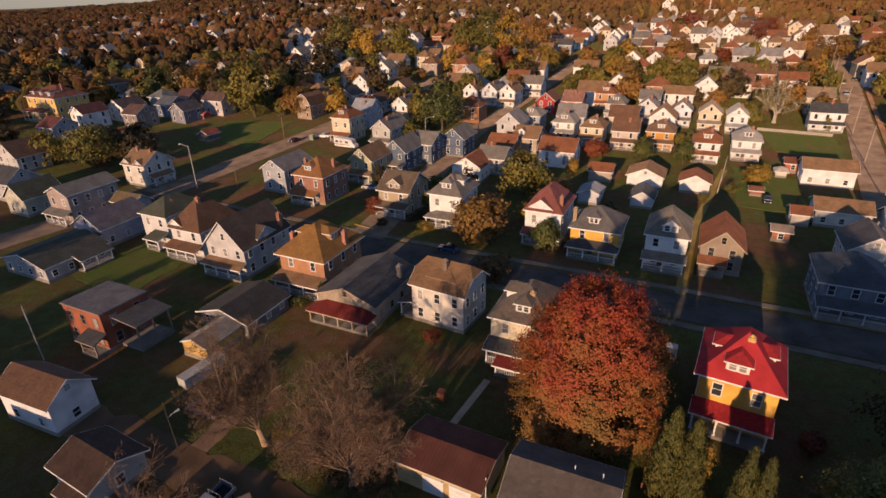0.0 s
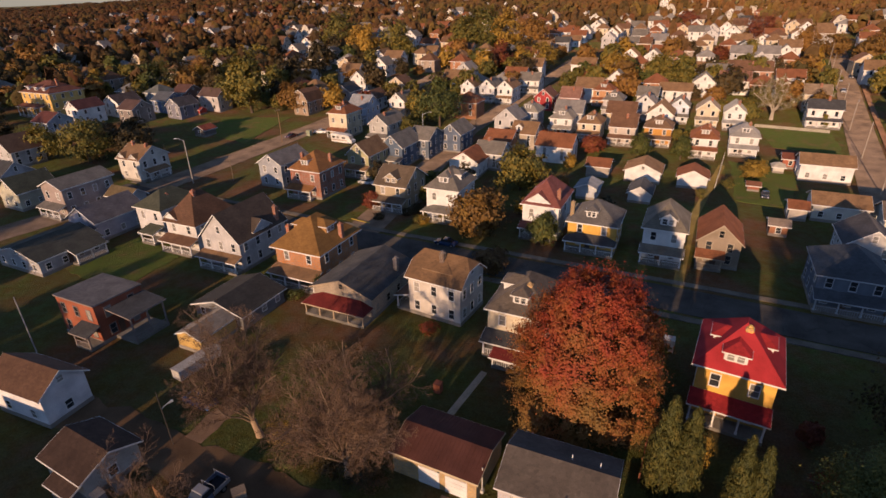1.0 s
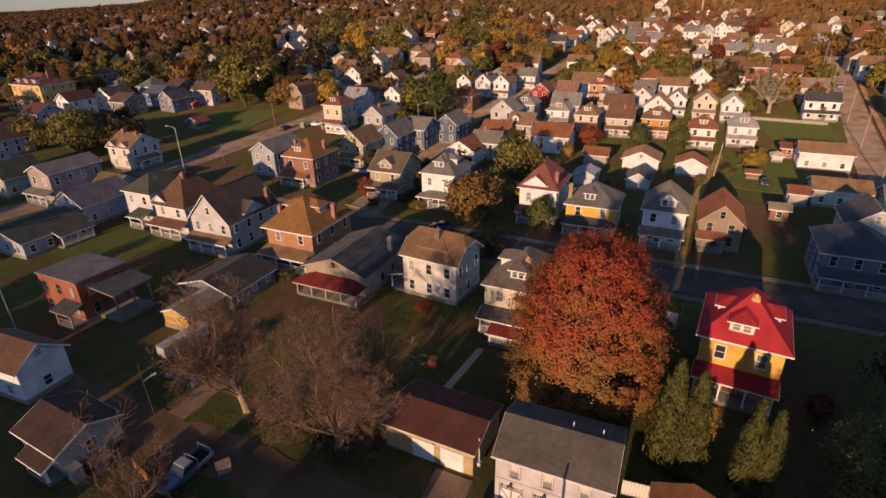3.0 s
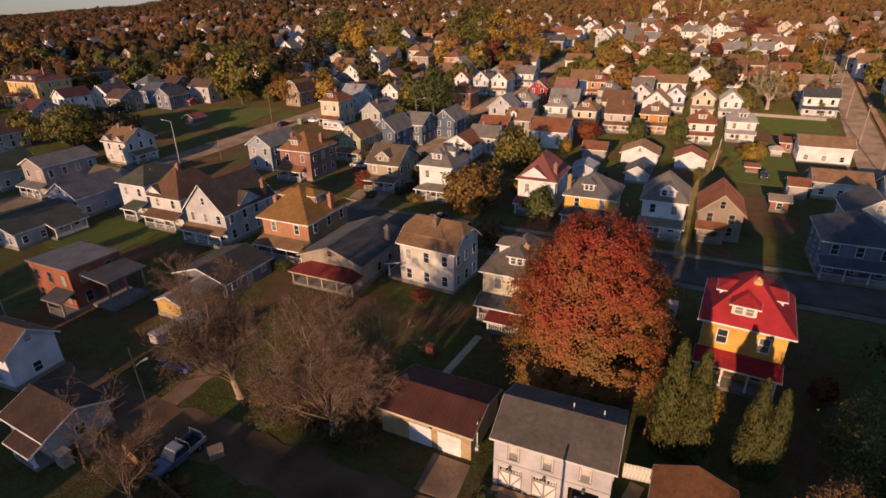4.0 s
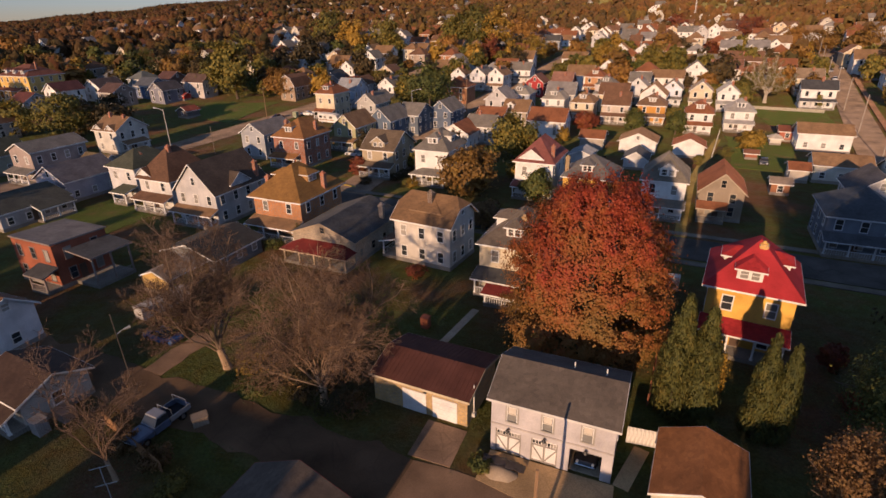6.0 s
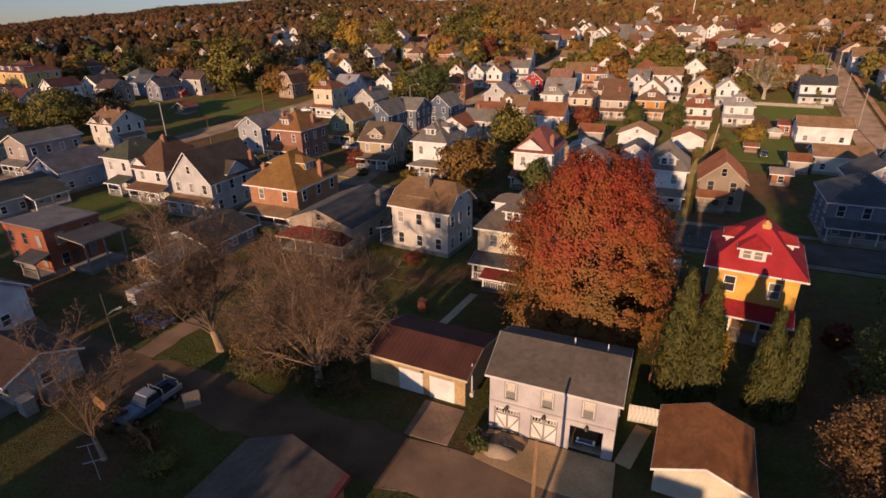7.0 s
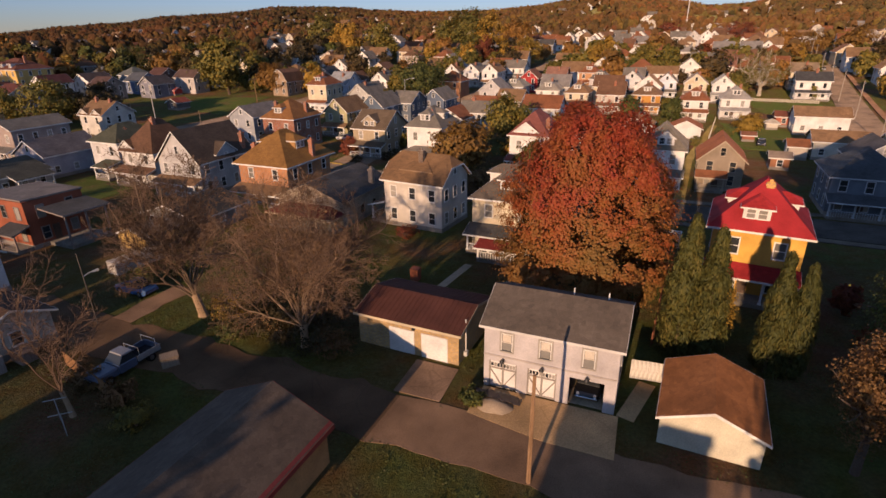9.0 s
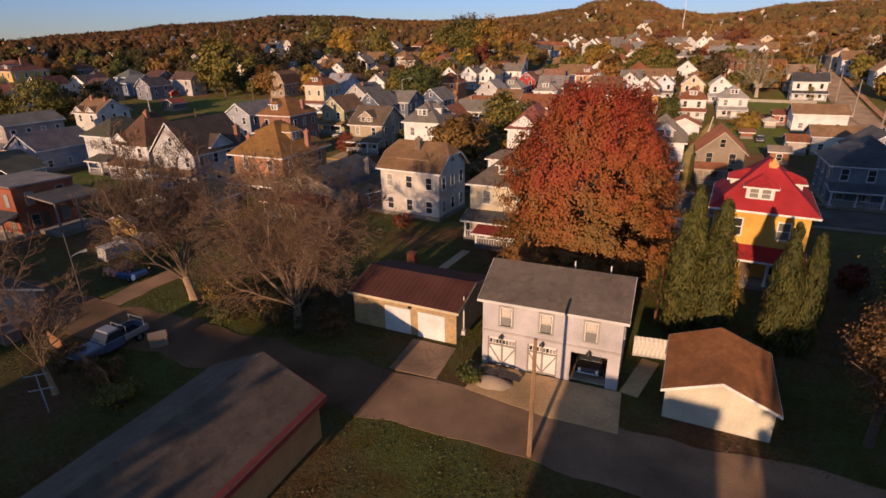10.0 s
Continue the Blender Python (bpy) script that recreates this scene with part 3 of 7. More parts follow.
def house(x, y, w, d, h, roof, wall, roofc, label, rise=None, yaw=YAW, o=0.45, skin="siding", trim=WHITE, porches=(), dormers=(), chimneys=(), wins=None, far=False, awning=None,
          gable_win=True, win_w=0.85, cat="house", group="", storeys=None, chimc=BRICK, roofskin="shingle", name="house", at_mid_eave=True, base=True, board=0.2):
    """A timber or brick house: x, y is the middle of its front edge at the eaves."""
    if at_mid_eave:
        a = radians(yaw)
        x, y = x - math.sin(a) * o, y + math.cos(a) * o
        w = w - 2 * o
    ob = new(name)
    ob.matrix_world = pose(x, y, land(x, y), 0, 0, yaw)
    tagged(ob, label, cat, group)
    rise = rise if rise is not None else {"gy": w * 0.42, "gx": d * 0.36, "hip": min(w, d) * 0.36, "gambrel": w * 0.55, "flat": 0, "clipped": d * 0.36}[roof]
    if at_mid_eave:
        h += o * {"gy": rise / (w / 2), "gx": rise / (d / 2), "hip": rise / (min(w, d) / 2), "gambrel": rise * 0.68 / (w * 0.2), "flat": 0, "clipped": rise / (d / 2)}[roof] - 0.1
    body = "box" if roof in ("hip", "flat") else roof
    vs, fs = body_walls(body, w, d, h, rise)
    part("wall", vs, fs, paint(skin, wall, 0.75), ob)
    vs, fs = roof_sheet(roof, w, d, h + 0.12, rise, o)
    s = Shape().slab(vs, fs, 0.16)
    part("roof", s.v, s.f, paint(roofskin, roofc, 0.85), ob)
    fascia(ob, vs, fs, trim, board)
    if not far and base:
        b = Shape()
        for q in ((-w / 2 - 0.05, -0.05, w / 2 + 0.05, 0), (-w / 2 - 0.05, d, w / 2 + 0.05, d + 0.05), (-w / 2 - 0.05, 0, -w / 2, d), (w / 2, 0, w / 2 + 0.05, d)):
            b.box(q[0], q[1], -0.4, q[2], q[3], 0.55)
        part("foundation", b.v, b.f, paint("plain", (0.28, 0.25, 0.22), 0.9), ob)
    storeys = storeys or (1 if h < 4.6 else 2 if h < 8.6 else 3)
    wh = 1.5 if storeys > 1 else 1.15
    lip = o * {"gy": 0.0, "gx": rise / (d / 2), "hip": rise / (min(w, d) / 2), "gambrel": 0.0, "flat": 0.0, "clipped": rise / (d / 2)}[roof]
    for side in ("f", "r", "l") if far else ("f", "r", "l", "b"):
        m, n = side_frame(side, w, d)
        k = (wins or {}).get(side, max(1, int(n / 3.0)))
        for st in range(storeys):
            for i in range(k):
                window(ob, m @ pose(n * (i + 0.5) / k, 0, min(1.0 + st * (h - 0.4) / storeys, h - lip - 0.35 - wh * (win_w / 0.85) ** 0.5)), win_w, wh * (win_w / 0.85) ** 0.5, trim, pane=not far)
    if gable_win and roof in ("gy", "gambrel") and rise > 1.6:
        for q in (0, 1):
            window(ob, pose(0, d * q, h + rise * 0.22, 0, 0, 180 * q), 0.7, min(1.2, rise * 0.42), trim, pane=not far)
    if gable_win and roof in ("gx", "clipped") and rise > 1.8:
        for q in (-1, 1):
            window(ob, pose(q * w / 2, d / 2, h + rise * 0.2, 0, 0, 90 * q), 0.7, min(1.2, rise * 0.4), trim, pane=not far)
    if porches and not far:
        m, n = side_frame(porches[0][0], w, d)
        dr = Shape().box(n * 0.5 - 1.0, -0.05, 0.45, n * 0.5 - 0.1, 0.02, 2.5)
        part("door", [m @ q for q in dr.v], dr.f, paint("wood", (0.12, 0.07, 0.045), 0.5), ob)
    for q in porches:
        porch(ob, *q[:4], w, d, wall, q[4] if len(q) > 4 and q[4] else roofc, trim, **(q[5] if len(q) > 5 else {}))
    slope = {"gy": rise / (w / 2), "gx": rise / (d / 2), "hip": rise / (min(w, d) / 2), "gambrel": rise * 0.68 / (w * 0.2), "flat": 0.1, "clipped": rise / (d / 2)}[roof]
    for q in dormers:
        dormer(ob, q[0], q[1], q[2], w, d, h + 0.1, slope, q[3] if len(q) > 3 and q[3] else wall, roofc, trim, **(q[4] if len(q) > 4 else {}))
    for cx, cy, top in chimneys:
        c = Shape().bevelled(cx - 0.35, cy - 0.35, h - 0.5, cx + 0.35, cy + 0.35, top, 0.03).box(cx - 0.42, cy - 0.42, top - 0.3, cx + 0.42, cy + 0.42, top - 0.12).box(cx - 0.15, cy - 0.15, top, cx + 0.15, cy + 0.15, top + 0.25)
        part("chimney", c.v, c.f, paint("brick", chimc), ob)
    return ob


# the yellow house with the red roof
house(31.1, 45.9, 9.0, 9.0, 7.1, "hip", YELLOW, REDROOF, "yellow house with a bright red hipped metal roof and white trim", rise=3.6, o=0.6, yaw=-30, skin="stucco", roofskin="metal_red",
      porches=[("f", 0.0, 0.98, 2.0, REDROOF, {"top": 3.4, "rail": False})], dormers=[("f", 0.44, 2.3, WHITE, {"style": "hip", "inset": 0.4, "tall": 1.3}), ("l", 0.5, 2.2, WHITE, {"style": "hip", "tall": 0.8, "panes": 1}), ("r", 0.5, 2.2, WHITE, {"style": "hip", "tall": 0.8, "panes": 1})],
      chimneys=[(0.3, 3.4, 11.0)], chimc=YELLOW, wins={"f": 2, "r": 3, "l": 3}, win_w=0.92)
house(9.2, 59.6, 9.2, 10, 6.4, "hip", CREAM, (0.155, 0.13, 0.11), "cream house with a grey hipped roof beside the red maple", rise=3.2, porches=[("f", 0.0, 1.0, 2.2, SLATE), ("f", 0.25, 0.8, 4.2, MAROON, {"top": 2.3})],
      dormers=[("f", 0.5, 2.0, WHITE, {"style": "hip"}), ("l", 0.5, 2.4, WHITE, {"style": "hip", "panes": 1})], chimneys=[(0.6, 3.2, 9.4)], chimc=(0.55, 0.36, 0.16), wins={"f": 2})
house(-2.05, 68.6, 9.8, 7.5, 6.4, "clipped", (0.60, 0.54, 0.47), (0.24, 0.145, 0.08), "weathered white clapboard house with a brown shingle roof", rise=2.9, yaw=-30, skin="stucco", porches=[("l", 0.55, 1.0, 2.4, BROWN)],
      dormers=[("f", 0.5, 4.4, TANROOF, {"style": "hip", "inset": 1.3, "tall": 0.12, "panes": 0, "edge": TANROOF})], chimneys=[(0.1, 2.6, 10.2)], chimc=(0.13, 0.075, 0.05), wins={"f": 3, "r": 3})
house(-16.2, 70.8, 11.5, 13, 3.8, "gy", TAN, SLATE, "low brick bungalow with a dark roof and a red awning", rise=2.0, skin="brick", porches=[("f", 0.0, 1.0, 2.6, MAROON, {"top": 2.7, "hip": True, "rail": False})],
      chimneys=[(4.6, 9.0, 6.4)], chimc=(0.28, 0.22, 0.18), wins={"f": 2}, trim=(0.42, 0.32, 0.22))
house(-25.2, 80.4, 10.6, 11, 6.4, "hip", ORANGE, (0.31, 0.165, 0.055), "orange brick house with an orange-brown hipped roof and porch", rise=3.9, skin="brick", o=0.7, porches=[("f", 0.0, 1.0, 2.4, TANROOF)],
      dormers=[("r", 0.5, 2.4, (0.45, 0.25, 0.1), {"style": "hip", "inset": 1.4}), ("l", 0.5, 2.4, (0.45, 0.25, 0.1), {"style": "hip"})], chimneys=[(4.6, 6.5, 9.4), (-4.7, 4.0, 8.6)], wins={"f": 2})
house(-40.5, 87.0, 9.8, 12, 5.6, "gy", (0.50, 0.48, 0.47), (0.12, 0.09, 0.07), "pale grey gabled house with dark roof and front porch", rise=4.6, porches=[("f", 0.0, 1.0, 1.8, TANROOF)],
      dormers=[("r", 0.5, 4.4, (0.5, 0.52, 0.55), {"style": "gy", "inset": 0.0, "tall": 0.6, "panes": 1})], chimneys=[(4.0, 10.5, 9.0)], wins={"f": 3, "r": 4})
house(-51.1, 94.9, 8.8, 10, 5.8, "hip", (0.62, 0.59, 0.56), BROWN, "white house with a steep brown pyramid roof", rise=4.6, porches=[("f", 0.0, 1.0, 2.2, BROWN)], dormers=[("f", 0.2, 3.2, WHITE, {"style": "gy", "inset": 0.0, "tall": 0.4, "panes": 1})],
      chimneys=[(0.5, 4.0, 11.2)], wins={"f": 2})
house(-60.4, 101.4, 8.2, 10, 6.5, "hip", (0.60, 0.58, 0.57), GREENROOF, "white house with a grey-green roof and an enclosed porch", rise=2.6, porches=[("f", 0.5, 1.0, 3.0)], chimneys=[(1.2, 4.0, 8.4)])
house(-74.4, 101.1, 9.6, 11, 4.2, "gy", (0.42, 0.40, 0.44), (0.17, 0.155, 0.165), "greyish house with a white-trimmed porch gable", rise=2.6, porches=[("f", 0.0, 1.0, 3.0)], wins={"f": 2})
house(-88.2, 113.9, 8.1, 12, 6.8, "gy", (0.36, 0.29, 0.26), GREYROOF, "tall tan house with a pale porch and low grey roof", rise=1.6, porches=[("f", 0.0, 1.0, 2.0)])
house(-78.3, 87.4, 13.5, 12, 3.1, "gy", (0.42, 0.41, 0.41), (0.085, 0.085, 0.07), "long low white building with a dark green roof", rise=1.7, cat="building", porches=[("r", 0.45, 0.95, 2.0)])
house(-53.1, 65.6, 8.7, 7.4, 6.2, "flat", (0.30, 0.098, 0.055), (0.18, 0.165, 0.16), "two-storey red brick building with a flat roof", skin="stucco", o=0.15, cat="building", porches=[("r", 0.25, 1.0, 4.4, SLATE, {"top": 5.0, "flat": True}), ("f", 0.6, 1.0, 2.0, SLATE)], wins={"f": 3}, trim=(0.24, 0.20, 0.18))
house(-50.4, 48.6, 9.8, 5.4, 4.3, "gx", (0.72, 0.70, 0.70), BROWN, "white sided house with a brown gable roof", rise=1.9, yaw=-22, wins={"f": 2, "r": 1}, storeys=1)
house(-38.85, 38.45, 7.65, 5.8, 2.8, "gx", (0.56, 0.52, 0.46), (0.10, 0.062, 0.045), "small house with a low brown roof and a white porch", rise=1.25, yaw=-29, porches=[("f", 0.45, 1.0, 1.4, None, {"top": 2.5})])
house(-34.6, 68.6, 10.5, 9, 2.4, "gy", (0.2, 0.2, 0.2), (0.06, 0.058, 0.055), "low garage with a nearly black roof", rise=1.5, cat="garage")
house(-76.5, 118.0, 8.6, 4.6, 2.9, "gx", (0.5, 0.48, 0.46), (0.2, 0.15, 0.085), "low pale house with a tan-brown roof beside the street", rise=1.6)
# across the western road and down the side street
house(-83.8, 138.2, 9.2, 9, 5.8, "gx", (0.6, 0.56, 0.5), TANROOF, "cream house with gabled wings and two chimneys", rise=2.8, porches=[("r", 0.1, 0.8, 2.0)], dormers=[("f", 0.2, 3.0, None, {"inset": 0.0, "tall": 0.3, "panes": 1}), ("f", 0.75, 3.0, None, {"inset": 0.0, "tall": 0.3, "panes": 1})], chimneys=[(-2, 4, 9.6), (3, 4, 9.4)])
house(-44.5, 131.9, 8.1, 11, 6.1, "gy", GREY, (0.24, 0.22, 0.21), "small grey gabled house beside the road", rise=2.3)
house(-33.7, 123.8, 9.6, 10, 6.9, "hip", (0.36, 0.125, 0.07), (0.31, 0.15, 0.06), "red-orange brick house with a white dormer and tall chimneys", rise=3.4, skin="brick", porches=[("f", 0.0, 0.8, 2.2)], dormers=[("f", 0.45, 2.0, WHITE, {"style": "hip"})], chimneys=[(-2.5, 3, 10.2), (3.5, 6, 9.8)])
house(-23.1, 139.2, 7.5, 10, 5.8, "gy", (0.4, 0.37, 0.22), TANROOF, "olive house with a tan gable roof and porch", rise=3.0, porches=[("f", 0.0, 1.0, 2.0)])
house(-14.7, 146.6, 7.6, 11, 5.8, "gy", BLUE, GREYROOF, "blue house with a grey roof and dark shaded side", rise=3.0, porches=[("f", 0.0, 1.0, 2.0)])
house(-7.5, 154.2, 7.5, 10, 5.8, "gx", (0.14, 0.165, 0.205), GREYROOF, "slate blue house with a grey roof", rise=2.6)
house(1.9, 160.3, 7.5, 10, 5.5, "gy", (0.12, 0.15, 0.21), GREYROOF, "blue house beneath a large round tree", rise=2.8)
house(-12.4, 114.6, 8.6, 10, 5.8, "gx", (0.42, 0.34, 0.23), (0.16, 0.12, 0.085), "tan bungalow with a broad brown roof and front gable", rise=3.2, porches=[("f", 0.0, 1.0, 2.0)], dormers=[("f", 0.5, 3.2, None, {"inset": 0.5, "tall": 1.2})])
house(-0.7, 108.0, 8.3, 9.5, 7.1, "hip", WHITE, GREYROOF, "white house with a grey hipped roof, dormers and front porch", rise=3.3, porches=[("f", 0.0, 1.0, 2.4, None, {"hip": True})], dormers=[("f", 0.5, 2.2, WHITE, {"style": "hip"}), ("r", 0.5, 2.2, WHITE, {"style": "hip"})], chimneys=[(0.6, 3.0, 10.0)])
house(5.0, 137.4, 9.0, 9, 4.0, "gy", WHITE, RUST, "white cottage with a rust-red roof", rise=2.4)
house(11.8, 142.7, 8.5, 8, 4.6, "gx", (0.5, 0.5, 0.5), GREYROOF, "grey house with a pale roof and chimney", rise=2.4, chimneys=[(-1, 4, 8)])
house(15.8, 157.7, 8.9, 10, 3.8, "gx", (0.36, 0.2, 0.12), RUST, "low house with a rust-orange roof", rise=2.4)
house(24.0, 162.1, 8.3, 9, 4.6, "gx", (0.45, 0.38, 0.3), TANROOF, "tan-roofed house with a white dormer", rise=2.8, dormers=[("f", 0.3, 1.8, WHITE, {"panes": 1})])

# the row along the shaded cross street
house(18.6, 97.7, 8.1, 11, 6.9, "hip", WHITE, (0.27, 0.10, 0.085), "white house with a dusky red roof and front gable", rise=3.6, porches=[("f", 0.0, 0.9, 2.0)], dormers=[("f", 0.42, 4.4, WHITE, {"style": "gy", "inset": 0.0, "tall": 0.5, "panes": 3})], chimneys=[(3.0, 2.2, 9.8), (0.2, 5, 10.4)])
house(27.2, 91.4, 9.8, 9, 5.5, "hip", YELLOW, (0.16, 0.15, 0.145), "yellow house with a dark grey hipped roof and dormer", rise=3.0, porches=[("f", 0.0, 1.0, 2.4, SLATE, {"hip": True})], dormers=[("f", 0.45, 1.9, WHITE, {"style": "hip"})], chimneys=[(-4.2, 2.0, 8.6)], chimc=(0.5, 0.34, 0.16))
house(38.5, 86.0, 7.8, 9.5, 6.4, "hip", WHITE, (0.24, 0.21, 0.17), "white house with a grey-brown hipped roof and bay windows", rise=3.4, porches=[("f", 0.0, 1.0, 2.2)], dormers=[("f", 0.55, 2.6, WHITE, {"style": "gy", "inset": 0.3, "tall": 1.4})])
house(47.4, 83.6, 7.6, 10, 4.8, "gy", (0.30, 0.24, 0.18), RUST, "brown house with a rust-orange roof and front gable", rise=3.0, porches=[("f", 0.0, 0.62, 2.0)], wins={"f": 2}, trim=(0.4, 0.33, 0.25))
house(60.0, 68.4, 10.0, 10, 5.6, "hip", (0.15, 0.175, 0.215), (0.10, 0.11, 0.125), "dark slate blue house standing in shade", rise=3.2, porches=[("f", 0.0, 1.0, 2.0)], trim=(0.45, 0.47, 0.5))
house(71.0, 80.0, 8.5, 9, 5.0, "gy", (0.5, 0.48, 0.46), (0.11, 0.105, 0.11), "grey house with a white front gable", rise=2.8, porches=[("f", 0.0, 1.0, 2.2)])
house(93.2, 125.6, 12.0, 7.5, 4.3, "gx", WHITE, TANROOF, "white barn-like building with a tan roof", rise=1.8, cat="building")
house(80.8, 101.6, 10.6, 7.5, 3.6, "gx", (0.62, 0.58, 0.5), TANROOF, "low cream building with a tan roof", rise=1.6, cat="building")
house(88.5, 93.0, 9.3, 8, 3.6, "gx", (0.6, 0.57, 0.5), (0.15, 0.12, 0.1), "white cottage with a dark roof", rise=2.2)
house(49.8, 129.6, 9.4, 8, 2.9, "gy", WHITE, TANROOF, "white double garage with a tan gable roof", rise=1.9, cat="garage", group="white garages", wins={"f": 0})
house(60.2, 124.4, 7.6, 7, 2.8, "gy", WHITE, RUST, "white double garage with a rust gable roof", rise=1.6, cat="garage", group="white garages", wins={"f": 0})
house(44.4, 115.6, 5.8, 7, 2.3, "gy", (0.6, 0.6, 0.6), (0.1, 0.1, 0.105), "small white garage with a dark roof", rise=1.5, cat="garage", group="white garages", wins={"f": 0})
house(33.1, 118.9, 5.7, 6, 2.7, "gy", (0.5, 0.52, 0.55), (0.33, 0.34, 0.36), "small garage with a pale metal roof", rise=1.0, cat="garage", wins={"f": 0})
house(39.9, 134.9, 6.6, 6, 2.8, "gx", (0.4, 0.35, 0.3), RUST, "low garage with a rust roof", rise=1.4, cat="garage", wins={"f": 0})
house(65.3, 96.0, 4.0, 3.4, 2.3, "gx", (0.35, 0.16, 0.09), (0.3, 0.24, 0.2), "small red garden shed", rise=0.7, cat="shed", wins={"f": 1, "r": 0, "l": 0, "b": 0})
house(73.5, 103.5, 4.2, 5, 2.6, "gx", (0.5, 0.44, 0.38), RUST, "small shed with a rust roof", rise=1.0, cat="shed", wins={"f": 0})
ROW = [
    (84.6, 148.7, 8.0, 9, "hip", WHITE, (0.36, 0.34, 0.32), "white house with a pale grey hipped roof", 5.5),
    (73.1, 148.4, 7.8, 9, "hip", WHITE, RUST, "white and orange house with a rust roof", 5.5),
    (64.7, 161.2, 8.6, 9, "hip", (0.56, 0.28, 0.07), (0.21, 0.13, 0.08), "golden orange house with a brown roof", 5.5),
    (54.6, 163.2, 8.4, 9, "gx", (0.55, 0.47, 0.4), BROWN, "cream house with a brown roof", 5.5),
    (45.9, 168.9, 7.7, 9, "hip", CREAM, TANROOF, "cream house with a tan pyramid roof", 5.5),
    (38.4, 176.2, 8.1, 9, "hip", WHITE, (0.33, 0.30, 0.26), "white house with a grey pyramid roof", 5.5),
    (28.8, 186.5, 8.1, 9, "hip", (0.36, 0.40, 0.48), (0.31, 0.29, 0.25), "pale blue house with a grey roof", 5.5),
    (38.4, 210.2, 7.7, 9, "gy", (0.38, 0.05, 0.05), (0.2, 0.1, 0.07), "red barn-like house with white trim", 5.0),
    (46.9, 203.4, 8.0, 9, "gx", (0.42, 0.16, 0.13), (0.3, 0.16, 0.12), "dusky red house with a pale porch", 6.0),
    (10.2, 227.8, 7.0, 10, "gy", WHITE, TANROOF, "white gabled clapboard house beside its twin", 6.0),
    (17.9, 226.3, 7.5, 10, "gy", WHITE, GREYROOF, "white gabled clapboard house beside its twin", 6.0),
    (24.9, 222.6, 7.3, 11, "gy", WHITE, TANROOF, "white gabled house with a tan roof", 6.2),
    (37.0, 239.5, 10.0, 8, "gx", WHITE, GREYROOF, "broad white house with a grey roof", 5.5),
    (-35.2, 179.0, 8.0, 9, "hip", CREAM, RUST, "tall cream house with a rust roof", 8.0),
    (-31.3, 195.8, 8.5, 10, "gx", (0.42, 0.48, 0.58), (0.33, 0.34, 0.36), "pale blue house with a light grey roof", 6.0),
    (-21.0, 171.1, 7.5, 12, "gy", (0.46, 0.44, 0.4), GREYROOF, "grey gabled house with a lower front porch", 6.0),
    (-17.6, 206.3, 7.5, 10, "gy", WHITE, GREYROOF, "white gabled house with a grey roof", 5.6),
    (-29.0, 217.1, 7.5, 8, "gy", WHITE, BROWN, "small white house with a brown roof", 4.6),
    (-55.1, 210.4, 7.6, 10, "gambrel", (0.36, 0.26, 0.18), BROWN, "brown house with a gambrel roof and white edge", 5.0),
    (-81.1, 252.7, 7.7, 9, "gambrel", CREAM, BROWN, "cream house with a gambrel roof", 4.6),
    (81.0, 186.3, 7.0, 9, "gy", (0.66, 0.7, 0.78), GREYROOF, "white gabled house with bluish shade", 5.5),
    (88.3, 180.7, 7.6, 9, "gy", CREAM, (0.3, 0.25, 0.2), "cream gabled house with a brown trimmed gable", 5.5),
    (94.8, 175.4, 7.0, 10, "gy", WHITE, (0.36, 0.35, 0.33), "white gabled house with a pale roof", 5.5),
    (62.0, 199.8, 7.6, 9, "hip", (0.55, 0.5, 0.5), GREYROOF, "pinkish grey house with a grey roof", 5.5),
    (70.6, 190.7, 7.2, 9, "gy", (0.62, 0.62, 0.62), (0.25, 0.23, 0.22), "grey gabled house with a white trimmed gable", 6.0),
    (62.3, 214.6, 8.1, 8, "hip", (0.5, 0.27, 0.14), RUST, "orange brick house with a rust roof", 6.0),
    (76.9, 206.5, 8.1, 8, "gx", WHITE, GREYROOF, "white house with a grey roof", 5.0),
    (90.6, 214.6, 12.5, 7, "gx", WHITE, TANROOF, "long white house with a tan roof", 4.6),
    (118.0, 223.9, 12.0, 9, "gx", WHITE, (0.27, 0.14, 0.1), "long white house with a reddish roof", 5.4),
    (131.3, 238.7, 17.8, 10, "gx", (0.4, 0.2, 0.12), BROWN, "wide red brick building with a brown roof", 6.0),
    (122.4, 173.2, 10.4, 6.5, "gx", WHITE, (0.08, 0.08, 0.085), "white house with a dark roof and ivy on its wall", 6.0),
    (131.8, 192.6, 8.8, 8, "gx", CREAM, (0.3, 0.22, 0.15), "cream house with a tan roof", 6.0),
    (-90.1, 232.1, 8.7, 7, "gx", WHITE, RUST, "low white house with a rust roof", 3.4),
    (-125.9, 149.3, 10.0, 9, "gy", (0.5, 0.48, 0.46), (0.16, 0.1, 0.07), "white-trimmed gabled house with a reddish roof", 4.6),
    (-113.5, 128.0, 11.1, 8, "gx", (0.4, 0.4, 0.42), SLATE, "grey house with a dark roof", 4.8),
    (-101.8, 118.3, 8.1, 9, "gy", (0.5, 0.47, 0.36), GREENROOF, "small house with a pale green roof", 4.2),
]
